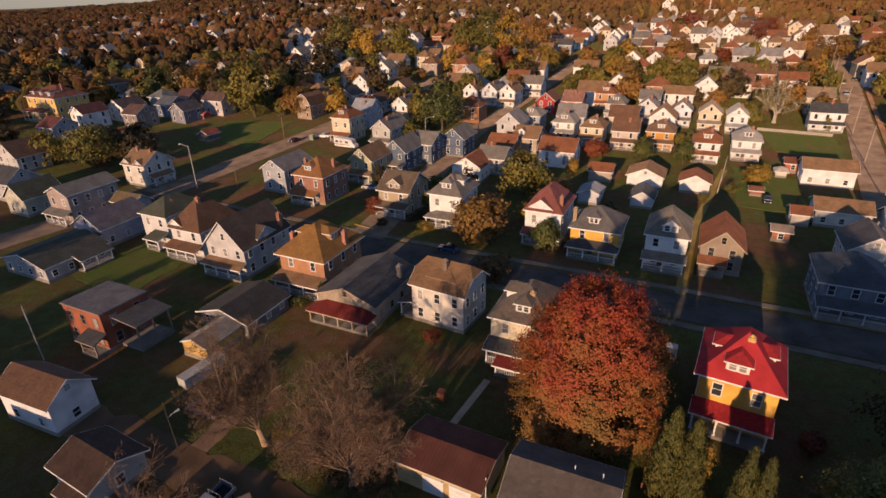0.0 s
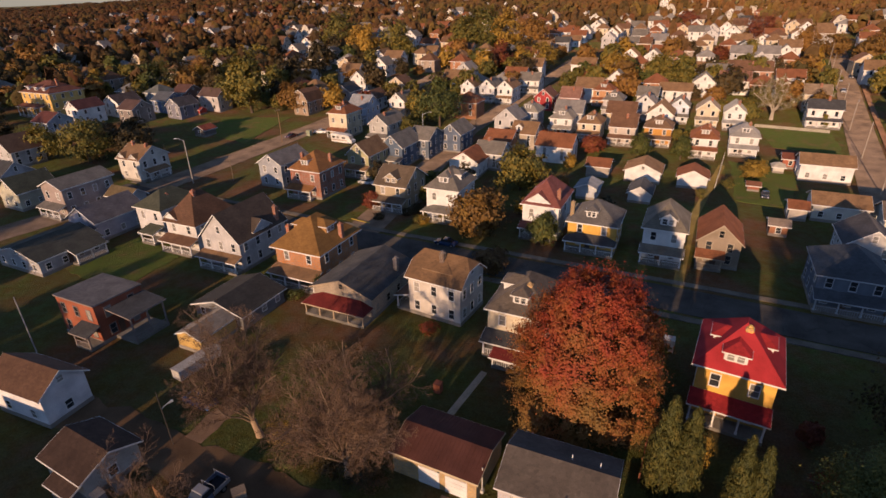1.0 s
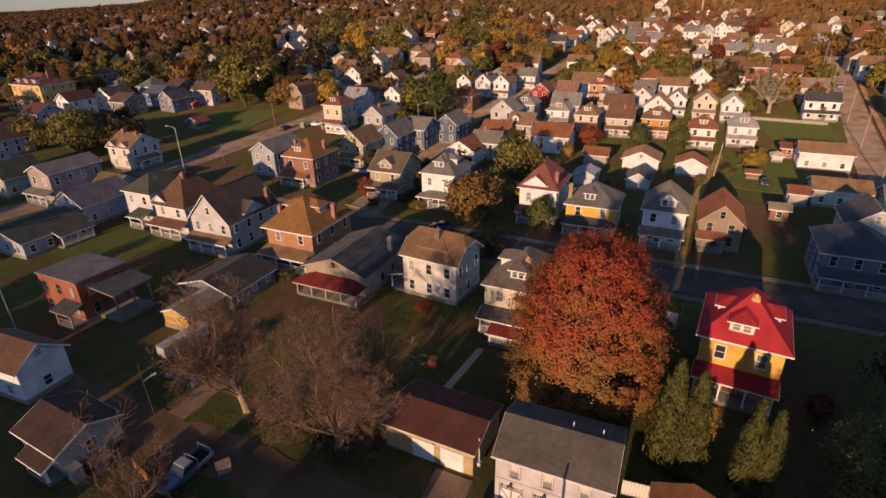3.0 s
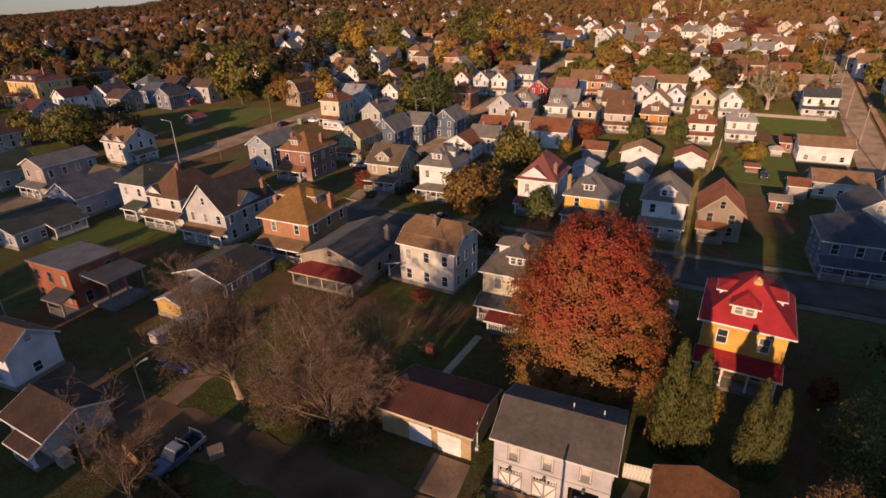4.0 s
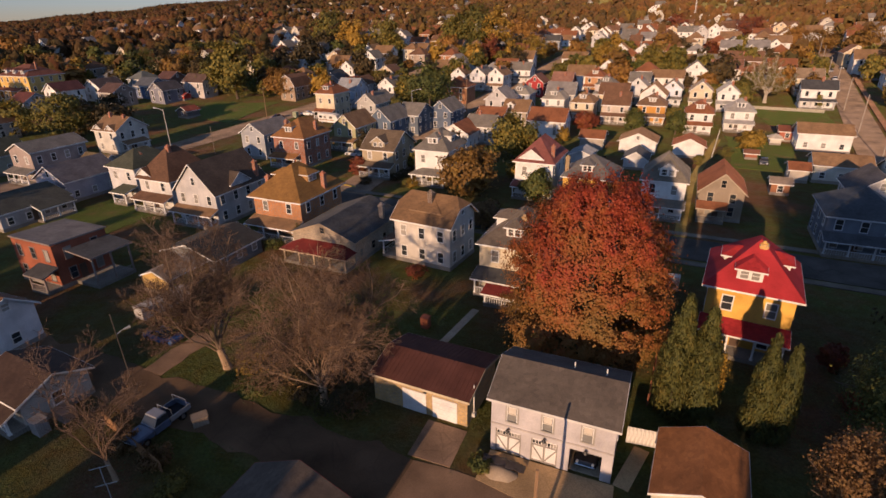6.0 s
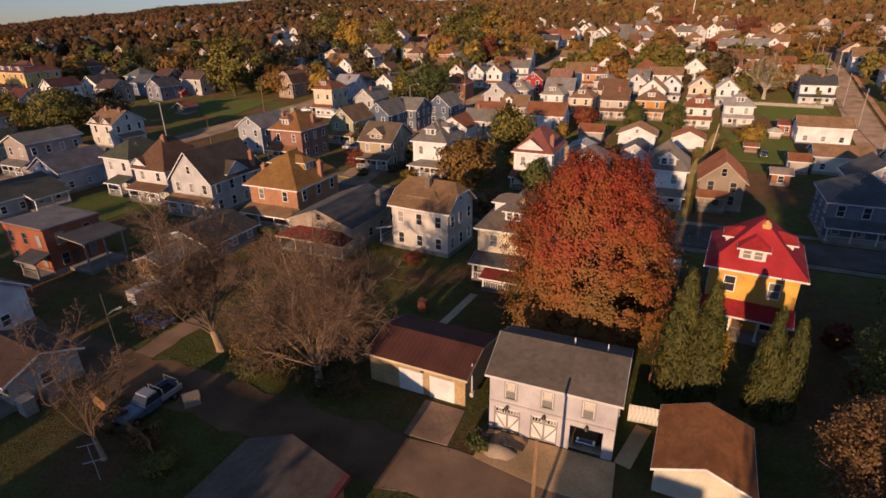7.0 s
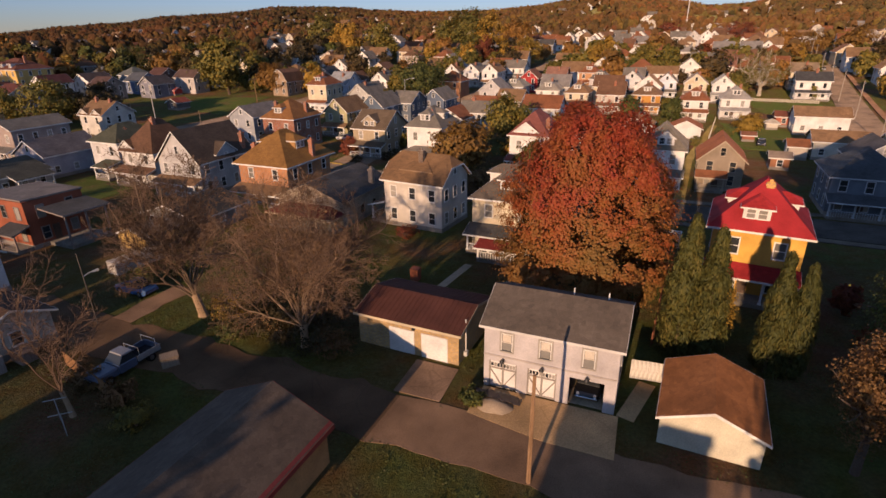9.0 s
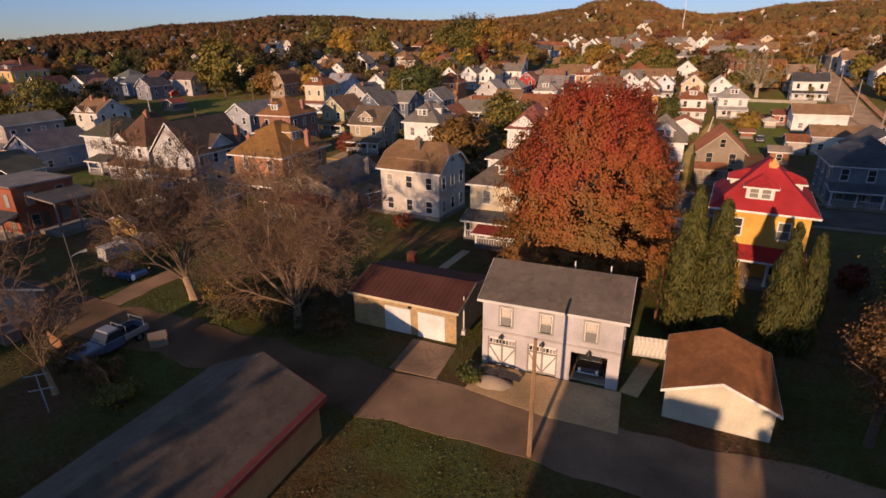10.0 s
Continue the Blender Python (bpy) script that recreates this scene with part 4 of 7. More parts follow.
house(-153.0, 206.5, 18.0, 13, 9.0, "hip", (0.64, 0.42, 0.14), (0.20, 0.085, 0.06), "large yellow brick house with a red-brown roof and three dormers", rise=3.4, porches=[("f", 0.0, 0.8, 3.0, None, {"top": 4.6})], dormers=[("f", 0.22, 1.7, WHITE, {"style": "hip"}), ("f", 0.5, 1.7, WHITE, {"style": "hip"}), ("f", 0.78, 1.7, WHITE, {"style": "hip"})], chimneys=[(5.5, 6.0, 13.4)], wins={"f": 5})
for x, y, w, d, roof, wall, roofc, lab, h in ROW:
    near = math.hypot(x, y) < 200
    house(x, y, w, d, h, roof, wall, roofc, lab, far=not near, rise=None if roof != "hip" else 2.8, porches=[("f", 0.0, 1.0, 2.0)] if h > 5.4 else [],
          dormers=[("f", 0.5, 2.0, WHITE, {"style": "hip"})] if roof == "hip" else [], chimneys=[(0.8, 3.0, h + 3.5)] if h > 5.4 else [])

# the crowded block beyond the open lot
CLUSTER = [
    (-133.9, 245.5, 9, 9, "gy", WHITE, (0.30, 0.32, 0.33), "white house with a pale grey roof"), (-132.3, 228.0, 9, 9, "hip", (0.36, 0.36, 0.36), (0.2, 0.2, 0.2), "grey house with a grey hipped roof"),
    (-118.3, 223.5, 9, 9, "hip", (0.3, 0.33, 0.34), (0.17, 0.18, 0.165), "grey-green house with a dark hipped roof"), (-111.5, 214.5, 8.5, 9, "gx", (0.16, 0.20, 0.31), (0.12, 0.13, 0.15), "dark blue house with a slate roof"),
    (-126.4, 208.0, 9, 10, "gy", WHITE, (0.11, 0.085, 0.08), "white gabled house with a nearly black roof"), (-133.9, 196.0, 8, 10, "gy", WHITE, (0.14, 0.06, 0.055), "white gabled house with a dark maroon roof"),
    (-136.2, 181.5, 9, 9, "gx", (0.34, 0.36, 0.40), (0.16, 0.06, 0.05), "bluish house with a red-brown roof"), (-108.7, 226.5, 8, 9, "gx", (0.22, 0.13, 0.1), (0.13, 0.07, 0.06), "dark red-brown house with a brown roof"),
    (-93.1, 217.5, 11, 7, "gx", (0.5, 0.45, 0.42), (0.14, 0.09, 0.075), "low house with a dark brown roof and pale gable"), (-102.0, 205.5, 8, 9, "gy", (0.22, 0.22, 0.26), (0.11, 0.10, 0.105), "dark grey house with a black roof"), (-116.0, 198.0, 8.5, 9, "gx", (0.26, 0.22, 0.2), (0.13, 0.08, 0.07), "brown house with a dark roof"),
]
for i, (x, y, w, d, roof, wall, roofc, lab) in enumerate(CLUSTER):
    house(x, y, w, d, 4.6 + 0.5 * (i % 3), roof, wall, roofc, lab, far=True, rise=2.6, wins={"f": 2, "r": 2, "l": 0})

# ---- trees ----


def quads(name, centres, sizes, material, parent, rng, flat=0.0, label="", normals=None, loose=0.55, upright=0.0):
    """Leaf clusters: one small bent quad for each centre."""
    n = len(centres)
    nrm = rng.normal(size=(n, 3)) if normals is None else normals + loose * rng.normal(size=(n, 3))
    nrm[:, 2] += flat
    nrm /= np.linalg.norm(nrm, axis=1, keepdims=True)
    t = np.cross(nrm, rng.normal(size=(n, 3)))
    if upright:
        t = np.array([0.0, 0.0, 1.0]) + 0.35 * rng.normal(size=(n, 3)) + 0.25 * nrm
        t -= nrm * np.sum(t * nrm, axis=1, keepdims=True)
    t /= np.linalg.norm(t, axis=1, keepdims=True)
    b = np.cross(nrm, t)
    s = sizes[:, None]
    fold = nrm * s * 0.35
    long, broad = 1.0 + upright, 0.7 - 0.3 * min(1, upright)
    v = np.stack([centres - t * s * long, centres - b * s * broad + fold, centres + t * s * long, centres + b * s * broad + fold], 1).reshape(-1, 3)
    me = bpy.data.meshes.new(name)
    me.vertices.add(4 * n), me.loops.add(4 * n), me.polygons.add(n)
    me.vertices.foreach_set("co", v.astype(np.float32).ravel())
    me.loops.foreach_set("vertex_index", np.arange(4 * n, dtype=np.int32))
    me.polygons.foreach_set("loop_start", np.arange(0, 4 * n, 4, dtype=np.int32))
    me.materials.append(material)
    me.update(calc_edges=True)
    ob = new(name, me)
    if parent:
        ob.parent = parent
    return tagged(ob, label)


def limbs(shape, rng, p, way, length, radius, level, tips, spread=0.5, up=0.15, sides=5, minr=0.012, kids=(2, 4)):
    """A limb of bent tapering pieces that forks into smaller ones."""
    steps = 3 if level > 1 else 2
    for i in range(steps):
        way = (way + Vector(rng.normal(size=3)) * 0.16 + Vector((0, 0, up))).normalized()
        q = p + way * (length / steps)
        r = radius * (1 - 0.45 * (i + 1) / steps)
        shape.tube(p, q, radius * (1 - 0.45 * i / steps), max(minr, r), sides if level > 1 else 3, False)
        p = q
        tips.append(p)
        if level > 0 and (i > 0 or level < 3):
            for _ in range(int(rng.integers(kids[0] - 1, kids[1] - 1)) if i < steps - 1 else int(rng.integers(*kids))):
                side = Vector(rng.normal(size=3))
                side = (side - side.dot(way) * way).normalized()
                limbs(shape, rng, p, (way + side * (spread + 0.35 * rng.random())).normalized(), length * (0.55 + 0.25 * rng.random()), max(minr, r * 0.62), level - 1, tips, spread, up, sides, minr, kids)


BARK = paint("bark", (0.14, 0.10, 0.075), 0.9)
PALEBARK = paint("bark", (0.42, 0.29, 0.18), 0.9)
TWIG = paint("bark", (0.18, 0.115, 0.075), 0.9)
LIMB = paint("bark", (0.25, 0.175, 0.115), 0.9)
ASHEN = paint("bark", (0.46, 0.40, 0.33), 0.9)


def inside(p, crown):
    (cx, cy, cz), (rx, ry, rz) = crown
    deep = rz if p.z > cz else rz * 2.2
    return ((p.x - cx) / rx) ** 2 + ((p.y - cy) / ry) ** 2 + ((p.z - cz) / deep) ** 2 < 1


GAPS, REACH = (0.0, 0.13, 0.23, 0.42), (0.0, 0.85, 2.1, 4.6)


def grow(thick, thin, rng, p, way, length, radius, level, tips, crown, up):
    """A curved tapering bough with side shoots along it, ever finer, held within the crown's bounds."""
    seg = (0.28, 0.32, 0.42, 0.6)[level]
    steps = max(2, int(length / seg))
    due = length * 0.22
    for i in range(steps):
        way = (way + Vector(rng.normal(size=3)) * (0.2 if level < 3 else 0.15) + Vector((0, 0, up))).normalized()
        q = p + way * (length / steps)
        r0, r1 = radius * (1 - 0.7 * i / steps), radius * (1 - 0.7 * (i + 1) / steps)
        (thick if level > 2 else thin).tube(p, q, max(0.010, r0), max(0.010, r1), 6 if level > 2 else 4 if level > 1 else 3, False)
        p = q
        if not inside(p, crown) and i > 0:
            tips.append(p)
            return
        due -= length / steps
        while level > 0 and due < 0:
            due += GAPS[level] * rng.uniform(0.6, 1.4)
            side = Vector(rng.normal(size=3))
            side = (side - side.dot(way) * way).normalized()
            left = 1 - 0.55 * (i + 1) / steps
            grow(thick, thin, rng, p, (way + side * rng.uniform(0.55, 1.15)).normalized(), REACH[level] * left * rng.uniform(0.55, 1.1), max(0.012, min(r1 * 0.7, (0, 0.015, 0.026, 0.05)[level])), level - 1, tips, crown, up * 0.8)
    tips.append(p)


def bare_tree(x, y, height, seed, label, trunk=0.35, leaves=0, tilt=(0, 0), forks=8, lean=(0.2, 0.9), crown=None, up=0.05, foot=0.16, level=3, twig=None, foliage=("dry", 0.06)):
    rng = np.random.default_rng(seed)
    ob = new("tree")
    ob.matrix_world = pose(x, y, land(x, y))
    tagged(ob, label, "tree")
    thick, thin, tips = Shape(), Shape(), []
    foot = height * foot
    crown = crown or ((tilt[0] * 2, tilt[1] * 2, height * 0.56), (height * 0.5, height * 0.5, height * 0.46))
    base = Shape()
    for k, (z0, z1, r0, r1) in enumerate(((-0.3, 0.35, 1.55, 1.15), (0.35, foot * 0.55, 1.15, 1.0), (foot * 0.55, foot, 1.0, 0.92))):
        base.tube((tilt[0] * max(0, z0) / foot, tilt[1] * max(0, z0) / foot, z0), (tilt[0] * z1 / foot, tilt[1] * z1 / foot, z1), trunk * r0, trunk * r1, 10, False)
    for i in range(forks):
        a = 2 * math.pi * (i + 0.5 * rng.random()) / forks
        k = lean[0] + (lean[1] - lean[0]) * ((i * 0.618) % 1)
        start = Vector((tilt[0], tilt[1], foot)) + Vector((0, 0, 1)) * rng.uniform(-0.12, 0.05) * height * 0.3
        aim = Vector((math.cos(a) * k + tilt[0] * 0.12, math.sin(a) * k + tilt[1] * 0.12, 1)).normalized()
        grow(thick, thin, rng, start, aim, height * rng.uniform(0.62, 0.85), trunk * rng.uniform(0.22, 0.36), level, tips, crown, up)
    part("trunk", base.v, base.f, twig or PALEBARK, ob)
    part("bough", thick.v, thick.f, twig or LIMB, ob)
    part("branchwork", thin.v, thin.f, twig or TWIG, ob)
    if leaves:
        pts = np.array([tuple(q) for q in tips])
        pick = pts[rng.integers(0, len(pts), leaves)] + rng.normal(size=(leaves, 3)) * 0.16
        quads("leaves", pick, foliage[1] * (0.6 + 0.8 * rng.random(leaves)), LEAF[foliage[0]], ob, rng)
    return ob


def crown_points(rng, n, clumps, rx, ry, rz, zc, fill=0.55, rough=0.22, clump=0.2, taper=0.0):
    """Points in uneven clumps over an egg-shaped crown."""
    d = rng.normal(size=(clumps, 3))
    d /= np.linalg.norm(d, axis=1, keepdims=True)
    rad = (fill + (1 - fill) * rng.random(clumps) ** 0.5) * (1 + rough * rng.normal(size=clumps))
    c = d * np.clip(rad, 0.2, 1.25)[:, None]
    k = rng.integers(0, clumps, n)
    p = c[k] + clump * rng.normal(size=(n, 3)) * np.array([1, 1, 0.6])
    out = p / np.maximum(np.linalg.norm(p, axis=1, keepdims=True), 0.05)
    w = 1 - taper * np.clip(p[:, 2], -1, 1)
    p = p * np.array([rx, ry, rz])
    p[:, 0] *= w
    p[:, 1] *= w
    p[:, 2] += zc
    return p, out


LEAF = {
    "maple": leaf("maple_leaves", [(0.12, (0.16, 0.112, 0.026)), (0.42, (0.225, 0.108, 0.024)), (0.64, (0.27, 0.08, 0.018)), (0.86, (0.275, 0.043, 0.016))], 0.3, (0.0, 16.5, 0.3), 0.16),
    "olive": leaf("olive_leaves", [(0.25, (0.068, 0.072, 0.015)), (0.5, (0.165, 0.143, 0.024)), (0.75, (0.285, 0.195, 0.030))]),
    "gold": leaf("golden_leaves", [(0.25, (0.195, 0.120, 0.018)), (0.5, (0.360, 0.225, 0.030)), (0.75, (0.450, 0.270, 0.045))]),
    "orange": leaf("orange_leaves", [(0.25, (0.165, 0.085, 0.022)), (0.5, (0.27, 0.135, 0.028)), (0.75, (0.34, 0.19, 0.035))]),
    "green": leaf("green_leaves", [(0.25, (0.045, 0.063, 0.015)), (0.5, (0.090, 0.105, 0.021)), (0.75, (0.165, 0.150, 0.027))]),
    "red": leaf("russet_leaves", [(0.25, (0.132, 0.030, 0.018)), (0.5, (0.228, 0.054, 0.024)), (0.75, (0.264, 0.108, 0.024))]),
    "dark": leaf("dark_leaves", [(0.25, (0.035, 0.03, 0.012)), (0.5, (0.07, 0.05, 0.016)), (0.75, (0.11, 0.07, 0.02))]),
    "dry": leaf("dry_leaves", [(0.25, (0.11, 0.06, 0.025)), (0.5, (0.17, 0.09, 0.032)), (0.75, (0.21, 0.125, 0.04))]),
    "cedar": leaf("cedar_leaves", [(0.25, (0.042, 0.050, 0.010)), (0.5, (0.088, 0.092, 0.016)), (0.75, (0.15, 0.122, 0.022))], 1.2),
}


def leafy_tree(x, y, height, width, kind, seed, label, n=9000, size=0.22, clumps=90, base=0.16, fill=0.5, rough=0.16, taper=0.12, clump=0.17):
    rng = np.random.default_rng(seed)
    ob = new("tree")
    ob.matrix_world = pose(x, y, land(x, y))
    tagged(ob, label, "tree")
    s, tips = Shape(), []
    t = max(0.12, height * 0.022)
    s.tube((0, 0, -0.3), (0, 0, height * 0.3), t * 1.3, t, 8, False)
    for i in range(6):
        a = 2 * math.pi * (i + rng.random() * 0.5) / 6
        limbs(s, rng, Vector((0, 0, height * (0.22 + 0.03 * i))), Vector((math.cos(a) * 0.7, math.sin(a) * 0.7, 0.8)).normalized(), height * 0.3, t * 0.55, 1, tips, 0.5, 0.1, 4, 0.02, (2, 3))
    part("trunk", s.v, s.f, BARK, ob)
    zc = height * (1 + base) / 2
    pts, out = crown_points(rng, n, clumps, width / 2 * 0.92, width / 2 * 0.92, height * (1 - base) / 2 * 0.95, zc, fill, rough, clump, taper)
    quads("crown", pts, size * (0.6 + 0.8 * rng.random(n)), LEAF[kind], ob, rng, 0.3, normals=out)
    return ob


def clumped(rng, n, spots, radii, rough=1.0):
    """Leaf positions in soft-edged clumps round the given spots, with the outward way of each."""
    k = rng.integers(0, len(spots), n)
    d = rng.normal(size=(n, 3))
    d /= np.linalg.norm(d, axis=1, keepdims=True)
    d *= rng.random((n, 1)) ** 0.45 * rough
    return spots[k] + d * radii[k], d


def great_maple(x, y, label):
    """The broad maple: limbs in tiers that end in many flat sprays of leaves."""
    rng = np.random.default_rng(3)
    ob = new("tree")
    ob.matrix_world = pose(x, y, land(x, y))
    tagged(ob, label, "tree")
    s, tips = Shape(), []
    s.tube((0, 0, -0.3), (0, 0, 1.2), 0.75, 0.5, 10, False).tube((0, 0, 1.2), (0.2, 0, 9), 0.5, 0.3, 8, False).tube((0.2, 0, 9), (0.1, 0.2, 16.5), 0.3, 0.08, 6, False)
    for i in range(26):
        a, z = 2.4 * i, 2.0 + 12.5 * i / 25
        limbs(s, rng, Vector((0.1, 0, z)), Vector((math.cos(a), math.sin(a), 0.45 + 0.05 * i)).normalized(), 5.2 - 0.12 * i, 0.14, 1, tips, 0.5, 0.06, 4, 0.02, (2, 3))
    part("trunk", s.v, s.f, BARK, ob)
    zs, rs = (2.0, 3.2, 5.0, 8.0, 11.0, 14.0, 16.5, 18.3, 19.2), (6.2, 8.0, 8.7, 8.4, 7.5, 6.5, 5.1, 3.4, 1.4)
    m = 1150
    z = 18.3 - 16.1 * rng.random(m) ** 0.85
    a = rng.random(m) * 2 * math.pi
    lobe = np.array([noise.noise(Vector((math.cos(q) * 1.6, math.sin(q) * 1.6, h * 0.22))) for q, h in zip(a, z)])
    r = np.interp(z, zs, rs) * (1 + 0.34 * lobe) * (0.42 + 0.58 * rng.random(m) ** 0.42) - 0.3
    spots = np.stack([np.cos(a) * r, np.sin(a) * r, z - 0.25 + 0.5 * lobe], 1)
    big = rng.uniform(0.3, 1.15, (m, 1)) * np.where(z > 15, 0.85, 1.0)[:, None]
    n = 130000
    pts, way = clumped(rng, n, spots, big * np.array([0.9, 0.9, 0.95]) * np.where(z > 11, [[1.0], [1.0], [1.35]], [[1.1], [1.1], [0.85]]).T, np.exp(0.38 * rng.normal(size=(n, 1))))
    out = np.concatenate([pts[:, :2] * 0.12, np.full((n, 1), 0.3)], 1) + 0.3 * way
    quads("crown", pts, 0.075 + 0.08 * rng.random(n), LEAF["maple"], ob, rng, 0.2, normals=out, loose=0.28)
    return ob


def cedar(x, y, height, width, seed, label, n=7000, lean=(0, 0)):
    """A dense column of upright sprays, lumpy in outline, with a rounded uneven top."""
    rng = np.random.default_rng(seed)
    ob = new("cedar_tree")
    ob.matrix_world = pose(x, y, land(x, y))
    tagged(ob, label, "tree")
    s = Shape().tube((0, 0, -0.3), (lean[0], lean[1], height * 0.85), 0.16, 0.03, 8, False)
    part("trunk", s.v, s.f, BARK, ob)
    m = 210
    f = rng.random(m)
    a = rng.random(m) * 2 * math.pi
    prof = np.interp(f, (0, 0.12, 0.45, 0.7, 0.88, 1.0), (0.9, 1.0, 0.92, 0.66, 0.36, 0.06))
    lobe = np.array([noise.noise(Vector((math.cos(q) * 1.3, math.sin(q) * 1.3, k * 5 + seed * 3))) for q, k in zip(a, f)])
    r = width / 2 * prof * (0.4 + 0.5 * rng.random(m) ** 0.5) * (1 + 0.5 * lobe)
    spots = np.stack([np.cos(a) * r + lean[0] * f, np.sin(a) * r + lean[1] * f, 0.3 + f * height * 0.93], 1)
    big = (0.16 + 0.14 * rng.random((m, 1))) * width * np.clip(prof, 0.45, 1)[:, None]
    pts, way = clumped(rng, n, spots, big * np.array([1.0, 1.0, 1.9]))
    out = np.concatenate([pts[:, :2] / width * 1.4, np.full((n, 1), 0.3)], 1) + way * np.array([1.0, 1.0, 0.4])
    quads("crown", pts, 0.095 * (0.7 + 0.8 * rng.random(n)), LEAF["cedar"], ob, rng, 0.0, normals=out, upright=1.0)
    return ob


great_maple(15.5, 47.8, "large red and orange maple in full autumn leaf")
bare_tree(-21.3, 45.7, 19.0, 5, "bare tree with a pale trunk at the alley corner", leaves=2200, trunk=0.36, tilt=(-0.55, 0.2), forks=12, lean=(0.1, 0.75), crown=((-3.2, 1.0, 9.2), (6.6, 6.0, 7.0)), foot=0.115)
bare_tree(-10.4, 39.9, 18.0, 8, "wide bare tree with a dense net of twigs beside the garage", leaves=5200, trunk=0.34, forks=15, lean=(0.1, 1.5), crown=((0.5, -0.2, 6.8), (9.2, 8.0, 8.2)), up=0.025, foot=0.12)
bare_tree(-25.0, 31.4, 15.5, 11, "slender bare tree with upright limbs beside the fence", trunk=0.17, tilt=(-0.5, 0.3), forks=9, lean=(0.1, 0.6), crown=((-2.6, 0.6, 7.6), (5.0, 4.6, 6.6)), up=0.06, foot=0.12, leaves=60, level=2)
MID = [
    (6.6, 100.5, 9.0, 10.5, "orange"), (18.8, 126.5, 11, 12, "olive"), (-1.2, 191.5, 15, 17, "green"), (18.9, 94.5, 6.5, 6.5, "green"), (-104, 154, 13.5, 12.5, "olive"), (-119, 157, 10, 10, "olive"),
    (-75.5, 215, 22, 14, "olive"), (-58.5, 215.5, 11, 12, "orange"), (-86, 225, 14, 13, "olive"), (51.8, 288, 15, 14, "gold"), (79.5, 256.5, 13, 14, "gold"), (100, 254, 13, 12, "olive"), (94, 250, 11, 9, "olive"),
    (30.6, 294, 14, 11, "red"), (69.4, 254, 8, 9, "red"), (103.5, 185.5, 7.5, 10, "olive"), (98.0, 192.0, 6, 6, "olive"), (79.0, 131.0, 4.5, 6.0, "gold"), (56.0, 150.5, 7, 5.5, "green"), (67.0, 148.0, 6.5, 5.5, "green"), (44.0, 156.0, 5.5, 6.5, "red"),
    (-16.7, 116.5, 4, 4, "red"), (8, 84, 4.5, 6, "dry"), (130, 188, 8, 7, "orange"), (198, 287, 13, 14, "orange"), (192, 300, 13, 13, "orange"), (-114.8, 266, 13, 14, "orange"), (-125, 245, 14, 16, "green"), (-60, 349, 24, 24, "olive"),
    (-44, 326, 20, 17, "gold"), (-27, 330, 21, 17, "olive"), (25.5, 347, 27, 22, "olive"), (39, 345, 25, 20, "gold"), (13, 350, 20, 16, "olive"), (200, 362, 16, 17, "red"), (187, 440, 15, 16, "red"), (55, 345, 20, 18, "orange"),
    # dark trees at (-91, 156), (-96, 166) are added where only shade lies
    (-100, 262, 11, 11, "olive"), (-91, 156, 9.5, 10, "dark"), (-96, 166, 10, 10, "dark"), (-108, 168, 9, 10, "dark"), (-143, 170, 9, 10, "dark"), (-160, 190, 11, 11, "dark"), (-98, 238, 12, 11, "dark"), (-116, 248, 13, 13, "dark"), (20, 300, 11, 12, "green"), (210, 272, 15, 15, "orange"), (222, 262, 15, 15, "red"),
]
for i, (x, y, h, w, k) in enumerate(MID):
    leafy_tree(x, y, h, w, k, 40 + i, {"orange": "orange-brown autumn tree", "olive": "olive green tree turning yellow", "green": "round dark green tree", "gold": "golden yellow autumn tree", "red": "russet red autumn tree", "dry": "small brown leafed tree", "dark": "dark brown-green tree"}[k] + " beside the houses", n=3300, size=0.6 if h > 19 else 0.36 if h > 7 else 0.22, clumps=70, base=0.1)
bare_tree(113.5, 186.5, 17.0, 23, "tall pale bare tree on the lawn beside the white house", trunk=0.5, forks=16, lean=(0.1, 1.0), twig=ASHEN, leaves=6000, level=2, foliage=("olive", 0.15))

# ---- foreground ----


